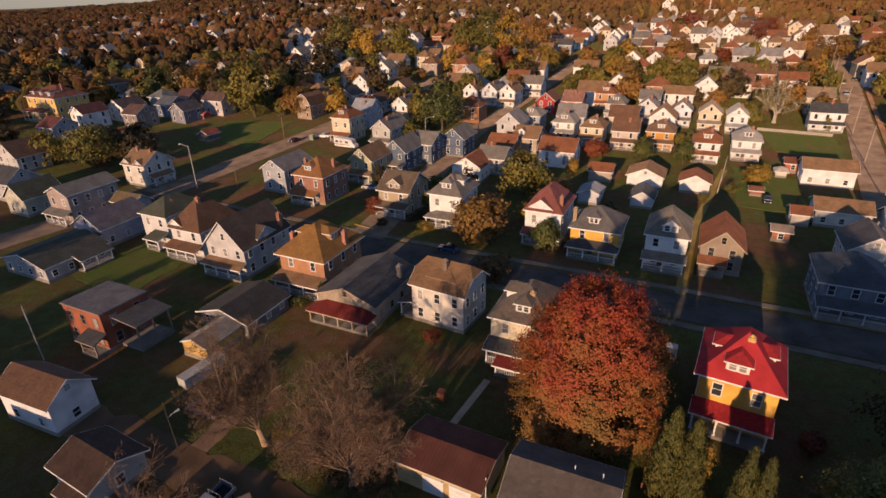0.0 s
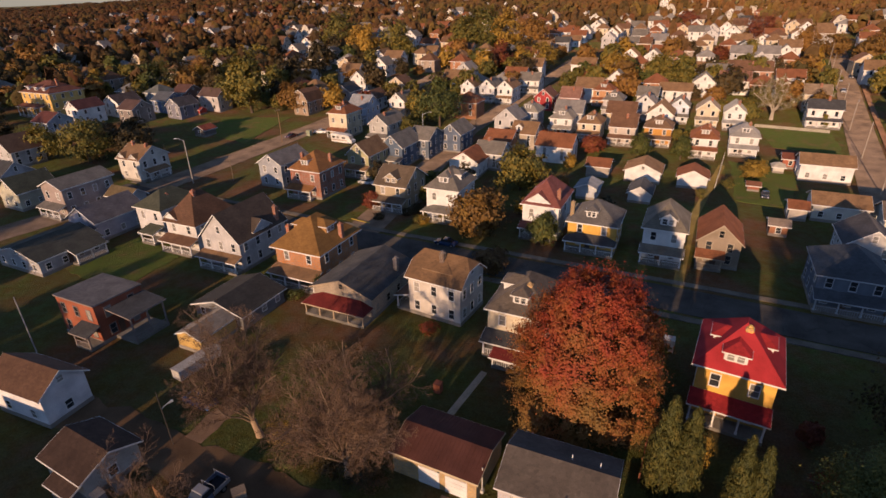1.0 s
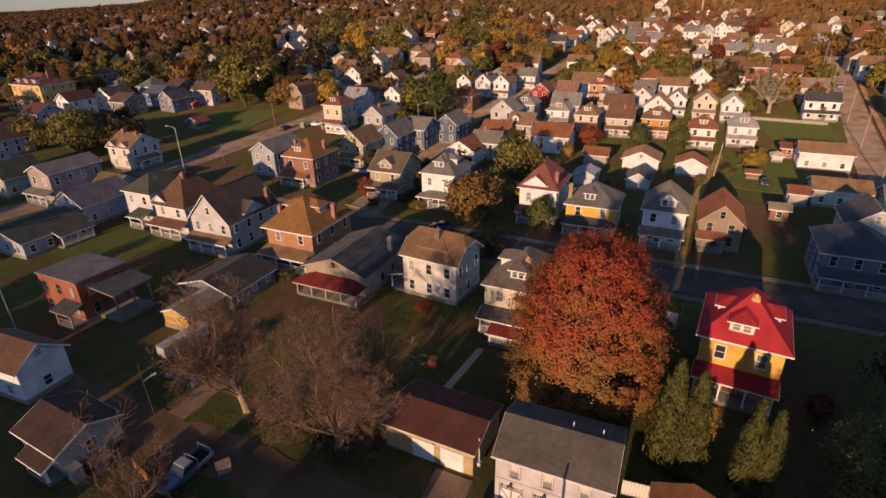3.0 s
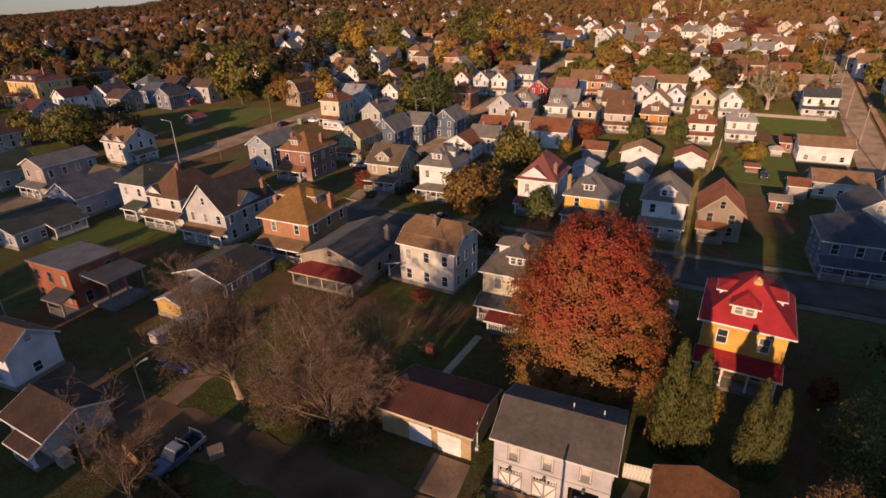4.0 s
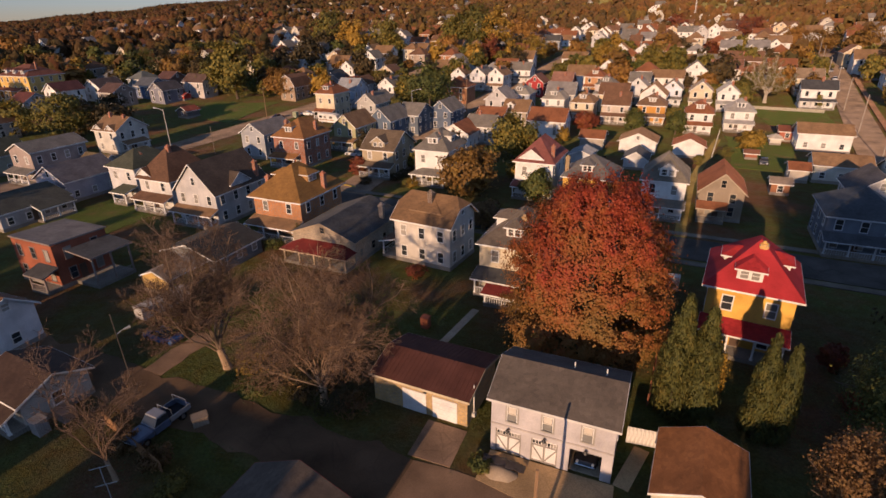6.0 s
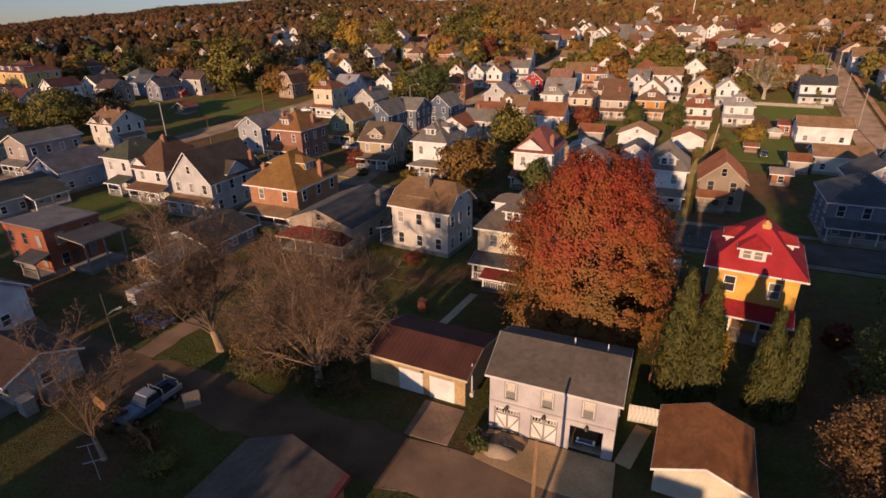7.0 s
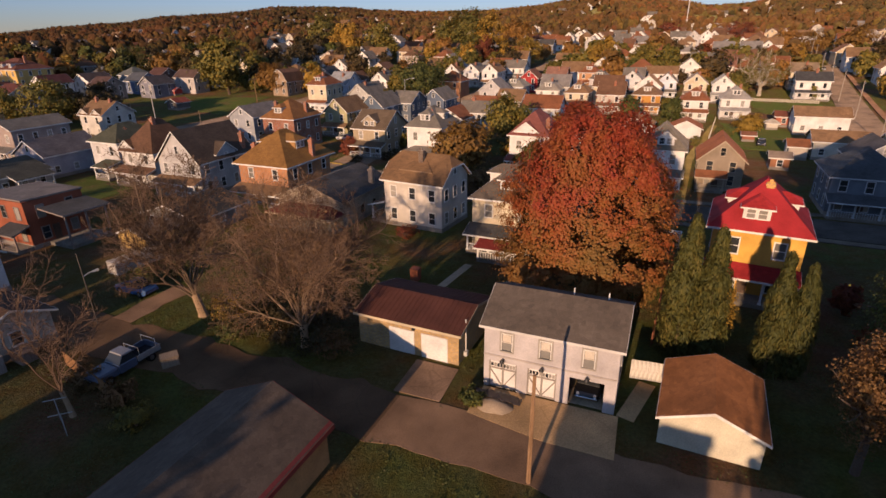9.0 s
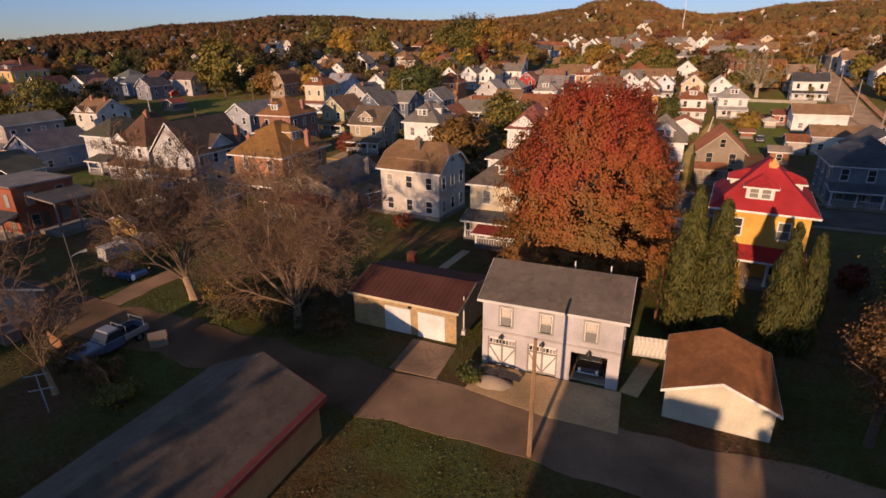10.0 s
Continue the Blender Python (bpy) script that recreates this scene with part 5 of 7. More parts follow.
def garage_white():
    """Three bay garage with rooms above."""
    ob = tagged(new("garage"), "white two-storey garage with a grey shingle roof and three bays", "garage")
    yaw = -24.2
    w, d, h, rise = 9.5, 7.0, 5.3, 1.5
    a = radians(yaw)
    ob.matrix_world = pose(4.3 + math.cos(a) * w / 2, 33.75 + math.sin(a) * w / 2, 0, 0, 0, yaw)
    wallm = paint("siding", (0.52, 0.485, 0.49))
    s = Shape()
    x0, x1, th = -w / 2, w / 2, 0.25
    bays = [(-4.35, -2.25, 2.25), (-1.45, 0.65, 2.25), (1.55, 3.95, 2.3)]
    xs = [x0] + [q for b in bays for q in b[:2]] + [x1]
    for i in range(0, len(xs), 2):
        s = Shape().box(xs[i], 0, -0.3, xs[i + 1], th, 2.3)
        part("pier", s.v, s.f, wallm, ob)
    for q in ((x0, 0, 2.3, x1, th, h), (x0 + th, d - th, -0.3, x1 - th, d, h)):
        s = Shape().box(*q)
        part("wall", s.v, s.f, wallm, ob)
    for q in (x0, x1 - th):
        s = Shape().add([(q, th, -0.3), (q + th, th, -0.3), (q + th, d, -0.3), (q, d, -0.3), (q, th, h), (q + th, th, h), (q + th, d, h), (q, d, h), (q, d / 2, h + rise - 0.1), (q + th, d / 2, h + rise - 0.1)], [(0, 1, 5, 4), (1, 2, 6, 9, 5), (2, 3, 7, 6), (3, 0, 4, 8, 7), (4, 5, 9, 8), (8, 9, 6, 7), (3, 2, 1, 0)])
        part("gable_wall", s.v, s.f, wallm, ob)
    fl = Shape().box(x0 + th, th, -0.1, x1 - th, d - th, 0.04)
    part("floor_slab", fl.v, fl.f, CONCRETE, ob)
    fl = Shape().box(x0 + th, th, 2.55, x1 - th, d - th, 2.7)
    part("upper_floor", fl.v, fl.f, paint("wood", (0.3, 0.25, 0.2)), ob)
    vs, fs = roof_sheet("gx", w, d, h + 0.12, rise, 0.3)
    s = Shape().slab(vs, fs, 0.16)
    part("roof", s.v, s.f, paint("shingle", (0.155, 0.128, 0.108), 0.9), ob)
    fascia(ob, vs, fs, (0.6, 0.57, 0.54))
    band = Shape().box(x0 - 0.02, -0.05, 2.72, x1 + 0.02, 0.0, 2.86)
    part("band", band.v, band.f, paint("plain", (0.42, 0.38, 0.35)), ob)
    for b in bays[:2]:
        dr = new("bay_door", mesh_of("bay_door", *(lambda q: (q.v, q.f))(Shape().box(b[0], 0.1, 0.02, b[1], 0.16, b[2])), paint("plain", (0.74, 0.70, 0.67), 0.5)))
        dr.parent = ob
        m = (b[0] + b[1]) / 2
        grey = paint("plain", (0.29, 0.26, 0.23), 0.6)
        for q in ((b[0], 0.02, b[0] + 0.1, 2.25), (b[1] - 0.1, 0.02, b[1], 2.25), (m - 0.07, 0.02, m + 0.07, 2.25), (b[0] + 0.1, 0.02, m - 0.07, 0.14), (m + 0.07, 0.02, b[1] - 0.1, 0.14), (b[0] + 0.1, 1.62, m - 0.07, 1.74), (m + 0.07, 1.62, b[1] - 0.1, 1.74)):
            fr = Shape().box(q[0], 0.05, q[1], q[2], 0.1, q[3])
            part("batten", fr.v, fr.f, grey, dr)
        for sx, ex in ((b[0] + 0.1, m - 0.07), (b[1] - 0.1, m + 0.07)):
            fr = Shape().add([(sx, 0.05, 1.62), (sx, 0.05, 1.46), (ex, 0.05, 0.14), (ex, 0.05, 0.30), (sx, 0.1, 1.62), (sx, 0.1, 1.46), (ex, 0.1, 0.14), (ex, 0.1, 0.30)], [(0, 1, 2, 3), (7, 6, 5, 4), (0, 3, 7, 4), (1, 5, 6, 2)])
            part("brace", fr.v, fr.f, grey, dr)
        for i in range(8):
            g = Shape().box(b[0] + 0.14 + i * 0.235, 0.06, 1.82, b[0] + 0.32 + i * 0.235, 0.1, 2.1)
            part("pane", g.v, g.f, glass(), dr)
    for b in bays:
        m = (b[0] + b[1]) / 2
        l = Shape().tube((m, 0, 2.62), (m, -0.3, 2.72), 0.025, 0.025, 6).tube((m, -0.3, 2.74), (m, -0.3, 2.5), 0.05, 0.2, 10)
        part("wall_lamp", l.v, l.f, paint("plain", (0.02, 0.02, 0.02), 0.5), ob)
    for wx in (-3.05, -0.25, 2.75):
        window(ob, pose(wx, 0, 3.35), 0.85, 1.45, (0.36, 0.33, 0.29))
        lin = Shape().box(wx - 0.42, -0.055, 3.37, wx - 0.36, -0.005, 4.78).box(wx + 0.36, -0.055, 3.37, wx + 0.42, -0.005, 4.78).box(wx - 0.36, -0.055, 4.72, wx + 0.36, -0.005, 4.78)
        # opaque panel with the glass's grey reflection put into its colour
        lo = Shape().box(wx - 0.32, -0.037, 3.42, wx + 0.32, -0.032, 4.03)
        part("lower_blind", lo.v, lo.f, paint("plain", (0.24, 0.23, 0.21), 0.5), ob, "lower sash pane coloured grey like reflecting glass")
        bl = Shape().box(wx - 0.32, -0.037, 4.12, wx + 0.32, -0.032, 4.70).box(wx - 0.36, -0.052, 4.04, wx + 0.36, -0.03, 4.11)
        part("blind", bl.v, bl.f, paint("plain", (0.62, 0.55, 0.46), 0.8), ob, "pale drawn window blind")
        part("window_lining", lin.v, lin.f, paint("plain", WHITE), ob)
    window(ob, pose(x1, 1.2, 3.6, 0, 0, 90), 0.6, 1.2, (0.6, 0.57, 0.54))
    for vx in (0.8, 3.3):
        v = Shape().tube((vx, 4.3, h + rise - 0.4), (vx, 4.3, h + rise + 0.35), 0.05, 0.05, 8)
        part("vent_pipe", v.v, v.f, paint("plain", WHITE), ob)
    return ob


def garage_yellow():
    ob = tagged(new("garage"), "tan brick garage with a dark red roof and white doors", "garage")
    yaw = -26.5
    w, d, h, rise = 9.3, 6.8, 2.9, 0.9
    a = radians(yaw)
    ob.matrix_world = pose(2.55 - math.cos(a) * w / 2, 36.3 - math.sin(a) * w / 2, 0, 0, 0, yaw)
    vs, fs = body_walls("gx", w, d, h, rise)
    part("wall", vs, fs, paint("brick", (0.50, 0.33, 0.13)), ob)
    vs, fs = roof_sheet("gx", w, d, h + 0.1, rise, 0.3)
    s = Shape().slab(vs, fs, 0.12)
    part("roof", s.v, s.f, paint("metal_sheet", (0.115, 0.046, 0.034), 0.8), ob)
    seam = Shape()
    for i in range(22):
        x = -w / 2 + 0.1 + i * (w - 0.2) / 21
        for q in (-1, 1):
            y0, y1 = (d / 2, -0.28) if q < 0 else (d / 2, d + 0.28)
            sl = rise / (d / 2)
            z1 = h + 0.1 - 0.28 * sl
            seam.add([(x - 0.015, y0, h + rise + 0.1), (x + 0.015, y0, h + rise + 0.1), (x + 0.015, y1, z1), (x - 0.015, y1, z1), (x - 0.015, y0, h + rise + 0.13), (x + 0.015, y0, h + rise + 0.13), (x + 0.015, y1, z1 + 0.03), (x - 0.015, y1, z1 + 0.03)], [(4, 5, 6, 7), (0, 4, 7, 3), (1, 2, 6, 5), (2, 3, 7, 6)])
    part("roof_seam", seam.v, seam.f, paint("metal_sheet", (0.115, 0.046, 0.034), 0.8), ob)
    fascia(ob, vs, fs, (0.6, 0.5, 0.34), 0.22)
    for x in (1.35, -1.65):
        dr = Shape().box(x, -0.06, 0.0, x + 2.35, 0.0, 2.2)
        for i in range(4):
            dr.box(x + 0.06, -0.085, 0.06 + i * 0.54, x + 2.29, -0.06, 0.54 + i * 0.54)
        part("bay_door", dr.v, dr.f, paint("plain", (0.72, 0.70, 0.68), 0.45), ob, "white panelled roller door")
    l = Shape().box(0.55, -0.2, 2.35, 0.8, 0, 2.6)
    part("wall_lamp", l.v, l.f, paint("plain", (0.02, 0.02, 0.02)), ob)
    p = Shape().tube((w / 2 + 0.12, 1.2, 0.6), (w / 2 + 0.12, 1.2, 3.6), 0.06, 0.06, 8).box(w / 2, 1.0, 0.3, w / 2 + 0.3, 1.4, 0.7)
    part("service_pipe", p.v, p.f, paint("plain", (0.6, 0.58, 0.55), 0.5), ob)
    return ob


garage_white()
garage_yellow()
house(17.4, 25.6, 6.4, 6.6, 2.1, "gy", (0.66, 0.61, 0.48), (0.36, 0.155, 0.065), "cream garage with a rust-brown gable roof", rise=1.2, o=0.25, yaw=-27, cat="garage", wins={"f": 0, "l": 0, "r": 1, "b": 0}, gable_win=False, base=False)
old_garage = house(-15.3, 15.8, 8.6, 13.0, 2.8, "gy", (0.50, 0.29, 0.13), (0.17, 0.13, 0.10), "old garage with a worn grey shingle roof and red trim", rise=1.8, o=0.35, cat="garage", trim=(0.3, 0.045, 0.04), wins={"f": 0, "r": 0, "l": 0, "b": 0}, gable_win=False, base=False, board=0.34)
edge = Shape().slab([(4.02, -0.35, 2.98), (4.24, -0.35, 2.88), (4.24, 13.35, 2.88), (4.02, 13.35, 2.98)], [(0, 1, 2, 3)], 0.012)
part("edge_flashing", edge.v, edge.f, paint("plain", (0.22, 0.05, 0.045), 0.8), old_garage, "faded red edge strip")
pad("driveway_1", [(-0.8, 37.3), (2.5, 35.7), (0.9, 31.8), (-2.5, 33.3)], paving("brown_concrete", (0.30, 0.20, 0.135), 0.4), 0.035, label="worn brown concrete driveway")
pad("driveway_2", [(4.3, 33.6), (13.2, 29.6), (11.6, 25.6), (7.6, 27.4), (2.8, 30.6)], SANDY, 0.03, label="pale concrete apron before the garage")


def pole(x, y, h, label, r=0.14, arm=False, lamp=None, lean=(0, 0), c=(0.30, 0.19, 0.11), reach=2.2, at=None):
    ob = tagged(new("utility_pole" if not lamp else "street_lamp"), label, "pole" if not lamp else "street lamp")
    ob.matrix_world = pose(x, y, land(x, y))
    s = Shape().tube((0, 0, -0.5), (lean[0], lean[1], h), r, r * 0.7, 10)
    part("shaft", s.v, s.f, paint("wood", c) if not lamp else paint("plain", c, 0.5), ob)
    if arm:
        s = Shape().box(-1.1, -0.06, h - 0.7, 1.1, 0.06, h - 0.55)
        part("crossarm", s.v, s.f, paint("wood", c), ob, at=pose(lean[0], lean[1] - 0.15, 0, 0, 0, 60))
        for q in (-1.0, -0.5, 0.5, 1.0):
            i = Shape().tube((q, 0, h - 0.55), (q, 0, h - 0.38), 0.05, 0.035, 8)
            part("insulator", i.v, i.f, paint("plain", (0.3, 0.3, 0.3), 0.3), ob, at=pose(lean[0], lean[1] - 0.15, 0, 0, 0, 60))
    if lamp:
        a, n, z = radians(lamp), 6, at or h
        bx, by = lean[0] * z / h, lean[1] * z / h
        s = Shape()
        pts = [(bx + math.cos(a) * reach * k / n, by + math.sin(a) * reach * k / n, z - 0.3 + 0.25 * reach * math.sin(math.pi / 2 * k / n)) for k in range(n + 1)]
        for p0, p1 in zip(pts, pts[1:]):
            s.tube(p0, p1, 0.05, 0.05, 6)
        part("arm", s.v, s.f, paint("plain", (0.5, 0.5, 0.5), 0.4), ob)
        s = Shape().tube(pts[-1], (pts[-1][0] + math.cos(a) * 0.6, pts[-1][1] + math.sin(a) * 0.6, pts[-1][2] - 0.03), 0.07, 0.15, 8)
        part("lantern", s.v, s.f, paint("plain", (0.6, 0.6, 0.6), 0.4), ob)
    return ob


pole(6.0, 24.1, 7.6, "short wooden utility pole beside the alley")
pole(-30.6, 44.5, 6.8, "leaning dark pole with a curved lamp arm", 0.06, lamp=58, lean=(-0.75, 0.85), c=(0.05, 0.04, 0.035), reach=0.8, at=4.9)
pole(-66.6, 136.3, 11.5, "tall street lamp beside the road", 0.12, lamp=160, c=(0.45, 0.42, 0.38))
pole(-58.1, 62.4, 9.0, "slim grey street pole", 0.09, c=(0.4, 0.4, 0.4))
pole(-77.5, 146.6, 7.5, "plain wooden utility pole beside the road")
pole(-52.9, 174.2, 11, "wooden utility pole with a crossarm", arm=True)
pole(-6.2, 164.6, 11, "street lamp on a grey pole", 0.1, lamp=10, c=(0.4, 0.4, 0.4))
pole(11.1, 181.8, 12, "wooden utility pole with a crossarm", arm=True)
for x, y in ((101, 117), (114.7, 143.1), (128.8, 169.2), (140.5, 191.2), (152.2, 213.2), (170, 244), (187, 272)):
    pole(x, y, 10, "weathered grey utility pole along the avenue", arm=True, c=(0.42, 0.37, 0.32))

# ---- beyond the view: unseen houses and trees added to shade the foreground ----
sx, sy = street(-1.5, -24)
house(sx, sy, 6.8, 9, 8.8, "gx", CREAM, BROWN, "unseen cream house across the alley, added for its shadow", rise=2.4, at_mid_eave=False)
sx, sy = street(2.4, -21)
house(sx, sy, 2.8, 5, 10.7, "flat", BRICK, SLATE, "unseen narrow brick block added to shade the cream garage", skin="brick", o=0.1, at_mid_eave=False, cat="building", wins={"f": 1, "l": 0, "r": 0, "b": 1})
for u, w, top, lab in ((-34.5, 13.0, 6.7, "unseen grey house with a slate roof, added for shade"), (-53.0, 13.0, 6.2, "unseen long tan house across the alley, added for shade"), (-68.0, 12.0, 6.4, "unseen white house with a grey roof, added for shade")):
    sx, sy = street(u, -30)
    house(sx, sy, w, 9, top + 1.6, "gx", GREY if u > -40 else TAN if u > -60 else WHITE, SLATE if u > -40 else BROWN, lab, rise=2.3, at_mid_eave=False)
for u, lab in ((-63.0, "unseen brown house with a dark roof, added for shade"), (-79.0, "unseen white house with a dark roof, added for shade"), (-95.0, "unseen grey house with a dark roof, added for shade")):
    sx, sy = street(u, -4)
    house(sx, sy, 12.5, 9, 4.8, "gx", TAN if u > -70 else WHITE if u > -90 else GREY, SLATE, lab, rise=2.3, at_mid_eave=False)
for u, v, h, w in ((-25.0, -18, 12.5, 9.5), (9.8, -10, 11, 6), (20, -6, 14, 12), (33, 6, 16, 13), (46, 18, 16, 14), (60, 20, 15, 12), (-112, 14, 14, 13), (33, 46, 17, 10), (41, 47, 17, 10), (50.3, 46, 16, 12), (25, 43, 17, 10), (16.5, 11.9, 9.3, 8), (24, 10, 14, 9), (-111, -20, 15, 8), (-92.6, -20, 15, 8.5), (-83, -19, 14.5, 7.5)):
    x, y = street(u, v)
    leafy_tree(x, y, h + 1.7, w, "dark", int(u) + 200, "unseen dark brown-leafed tree added to shade the block", n=3600, size=0.45, clumps=80, base=0.1)

# two more unseen trees, added to shade the western street and slate house
leafy_tree(-118.6, 75.9, 12.5, 16.0, "dark", 92, "unseen broad dark-leafed tree added to shade the western street", n=7000, size=0.34, clumps=130, base=0.1)
leafy_tree(23.7, 5.0, 22.0, 12.0, "dark", 91, "unseen tall dense dark-leafed tree added for its shade", n=9000, size=0.34, clumps=130, base=0.1)

# ---- the town beyond ----
TAKEN = [(o.matrix_world.translation.x, o.matrix_world.translation.y) for o in scene.objects if o.parent is None and o.name.split(".")[0] in ("house", "tree", "garage")]
ROADS = [((-95.6, 103.9), (-2, 285)), ((-22.8, 90.4), (8.0, 184.7)), ((8.0, 184.7), (85, 335)), ((104.4, 123), (181, 252)), ((181, 252), (252, 371)), ((-85.6, 132.5), (115, 35))]


def off_road(x, y):
    best = 1e9
    for (x0, y0), (x1, y1) in ROADS:
        dx, dy = x1 - x0, y1 - y0
        k = min(1, max(0, ((x - x0) * dx + (y - y0) * dy) / (dx * dx + dy * dy)))
        best = min(best, math.hypot(x - x0 - k * dx, y - y0 - k * dy))
    return best


def clear_of(x, y, gap):
    return all((x - a) ** 2 + (y - b) ** 2 > gap * gap for a, b in TAKEN)


KINDS = [
    (8, 9, 5.8, "gy", WHITE, GREYROOF, "white gabled house with a grey roof"), (8.4, 9, 5.8, "hip", WHITE, (0.3, 0.28, 0.26), "white house with a pale grey hipped roof"),
    (8, 10, 5.8, "gy", WHITE, TANROOF, "white gabled house with a tan roof"), (10, 8, 4.8, "gx", WHITE, RUST, "white house with a rust roof"),
    (9, 8.5, 5.8, "gx", (0.62, 0.5, 0.34), BROWN, "cream house with a brown roof"), (8.5, 9, 5.8, "hip", (0.4, 0.19, 0.1), RUST, "red brick house with a rust roof"),
    (8, 9, 5.6, "gambrel", (0.55, 0.5, 0.42), BROWN, "cream house with a gambrel roof"), (9, 8, 5.6, "gx", (0.30, 0.33, 0.38), SLATE, "blue-grey house with a slate roof"),
    (8, 9, 5.8, "gy", (0.5, 0.48, 0.47), (0.28, 0.26, 0.25), "pale grey gabled house"), (12, 8, 3.6, "gx", WHITE, TANROOF, "long low white house with a tan roof"),
    (8.4, 8.4, 5.8, "hip", CREAM, TANROOF, "cream house with a tan pyramid roof"), (9, 9, 5.8, "hip", (0.38, 0.3, 0.24), BROWN, "brown house with a dark brown roof"),
]
PROTO = []
for w, d, h, roof, wall, roofc, lab in KINDS:
    PROTO.append(lambda x, y, yaw, q=(w, d, h, roof, wall, roofc, lab): house(x, y, q[0], q[1], q[2], q[3], q[4], q[5], q[6] + " among autumn trees", yaw=yaw, far=True, at_mid_eave=False, wins={"f": 2, "r": 2, "l": 2}, group="houses of the far town"))
MADE = {}
rnd = random.Random(7)
TOWN = []
for row in range(40):
    v = 130 + row * 19.5
    for col in range(-60, 60):
        x, y = street(col * 11.5 + rnd.uniform(-2, 2), v + rnd.uniform(-3, 3))
        r, az = math.hypot(x, y), math.degrees(math.atan2(x, y))
        east = az > 3
        if abs(az) > 44 or y < 100 or off_road(x, y) < 10:
            continue
        if east:
            p = 0.92 if 150 < r < 470 else 0.3 if r < 560 else 0.06
        else:
            p = (0.75 if az < -26 else 0.55) if 120 < r < 235 else (0.3 if az < -15 else 0.95) if r < 340 else (0.25 if az < -15 else 0.6) if r < 480 else 0.3 if r < 760 else 0.10
        if (-112 < x < -45 and 140 < y < 215) or (-62 < x < -20 and 148 < y < 192):
            p = 0
        if -175 < x < -88 and 140 < y < 250:
            p = 0.0
        if (84 < x < 138 and 140 < y < 202) or (x > 60 and y < 142):
            p = 0
        if r > 900 or rnd.random() > p or not clear_of(x, y, 11.0):
            continue
        TAKEN.append((x, y))
        TOWN.append((x, y, r, east))
TOWN.sort(key=lambda q: q[2])
JOINED = []
for i, (x, y, r, east) in enumerate(TOWN):
    k = rnd.choices(range(len(KINDS)), weights=[5, 4, 4, 2, 2, 2, 1, 1, 2, 2, 2, 1] if east else [4, 3, 3, 2, 3, 3, 2, 1, 2, 2, 2, 2])[0]
    yaw = YAW + rnd.choice((0, 0, 0, 90, -90)) + rnd.uniform(-3, 3)
    place = pose(x, y, land(x, y), 0, 0, yaw)
    if k not in MADE:
        MADE[k] = PROTO[k](x, y, yaw)
    elif i < 112:
        copy_thing(MADE[k], place)
    else:
        JOINED.append((k, place))


def joined_houses():
    """The furthest houses, past counting, in one mesh with their walls, roofs and windows."""
    vs, fs, mi, mats = [], [], [], []
    bpy.context.view_layer.update()
    for k, place in JOINED:
        root = MADE[k]
        back = root.matrix_world.inverted()
        for o in root.children_recursive:
            if o.type != "MESH":
                continue
            m = place @ back @ o.matrix_world
            n = len(vs)
            vs += [m @ v.co for v in o.data.vertices]
            slots = []
            for s in o.data.materials:
                if s not in mats:
                    mats.append(s)
                slots.append(mats.index(s))
            for p in o.data.polygons:
                fs.append([n + q for q in p.vertices])
                mi.append(slots[p.material_index])
    me = bpy.data.meshes.new("far_houses")
    me.from_pydata([tuple(v) for v in vs], [], fs)
    for s in mats:
        me.materials.append(s)
    me.polygons.foreach_set("material_index", mi)
    me.update()
    return tagged(new("far_houses", me), "scattered far houses with pale walls among the trees", "houses", kind="stuff")


joined_houses()

# street and garden trees, copied from a few grown ones
SEEDS = {}
for k, h, w in (("olive", 9, 8), ("gold", 9, 8), ("orange", 9, 9), ("red", 7, 7), ("green", 7, 6), ("dark", 10, 9)):
    SEEDS[k] = leafy_tree(*street(-90 - len(SEEDS) * 14, -30), h, w, k, 300 + len(SEEDS), {"olive": "olive green garden tree turning yellow", "gold": "golden yellow garden tree", "orange": "orange-brown autumn garden tree", "red": "russet red garden tree", "green": "small dark green garden tree", "dark": "dark brown-green garden tree"}[k], n=1050, size=0.55, clumps=45, base=0.1)
count = 0
for _ in range(9000):
    r, az = rnd.uniform(110, 340), rnd.uniform(-44, 44)
    x, y = r * math.sin(radians(az)), r * math.cos(radians(az))
    east = az > 3
    if rnd.random() > ((0.18 if east else 0.32 if az < -15 else 0.13) if r > 230 else 0.07 if east else 0.36) or off_road(x, y) < 6.5 or not clear_of(x, y, 6.2):
        continue
    if -172 < x < -98 and 120 < y < 215 or x < -45 and y < 150:
        continue
    if (-100 < x < -48 and 150 < y < 212) or (88 < x < 128 and 140 < y < 178) or (40 < x < 105 and y < 150) or (-5 < x < 45 and 195 < y < 226) or (84 < x < 130 and 140 < y < 186) or (r < 235 and -60 < x < -20 and y < 185):
        continue
    TAKEN.append((x, y))
    k = rnd.choices(list(SEEDS), weights=[5, 2, 2.2, 1.2, 3, 4])[0]
    s = rnd.uniform(0.6, 1.25) * (0.6 if r < 200 else 1.0 if r < 300 else 1.2)
    copy_thing(SEEDS[k], pose(x, y, land(x, y), 0, 0, rnd.uniform(0, 360)) @ Matrix.Diagonal((s, s, s * rnd.uniform(0.9, 1.2), 1)))
    count += 1
    if count > 255:
        break

# wooded hills: one great stand of far trees


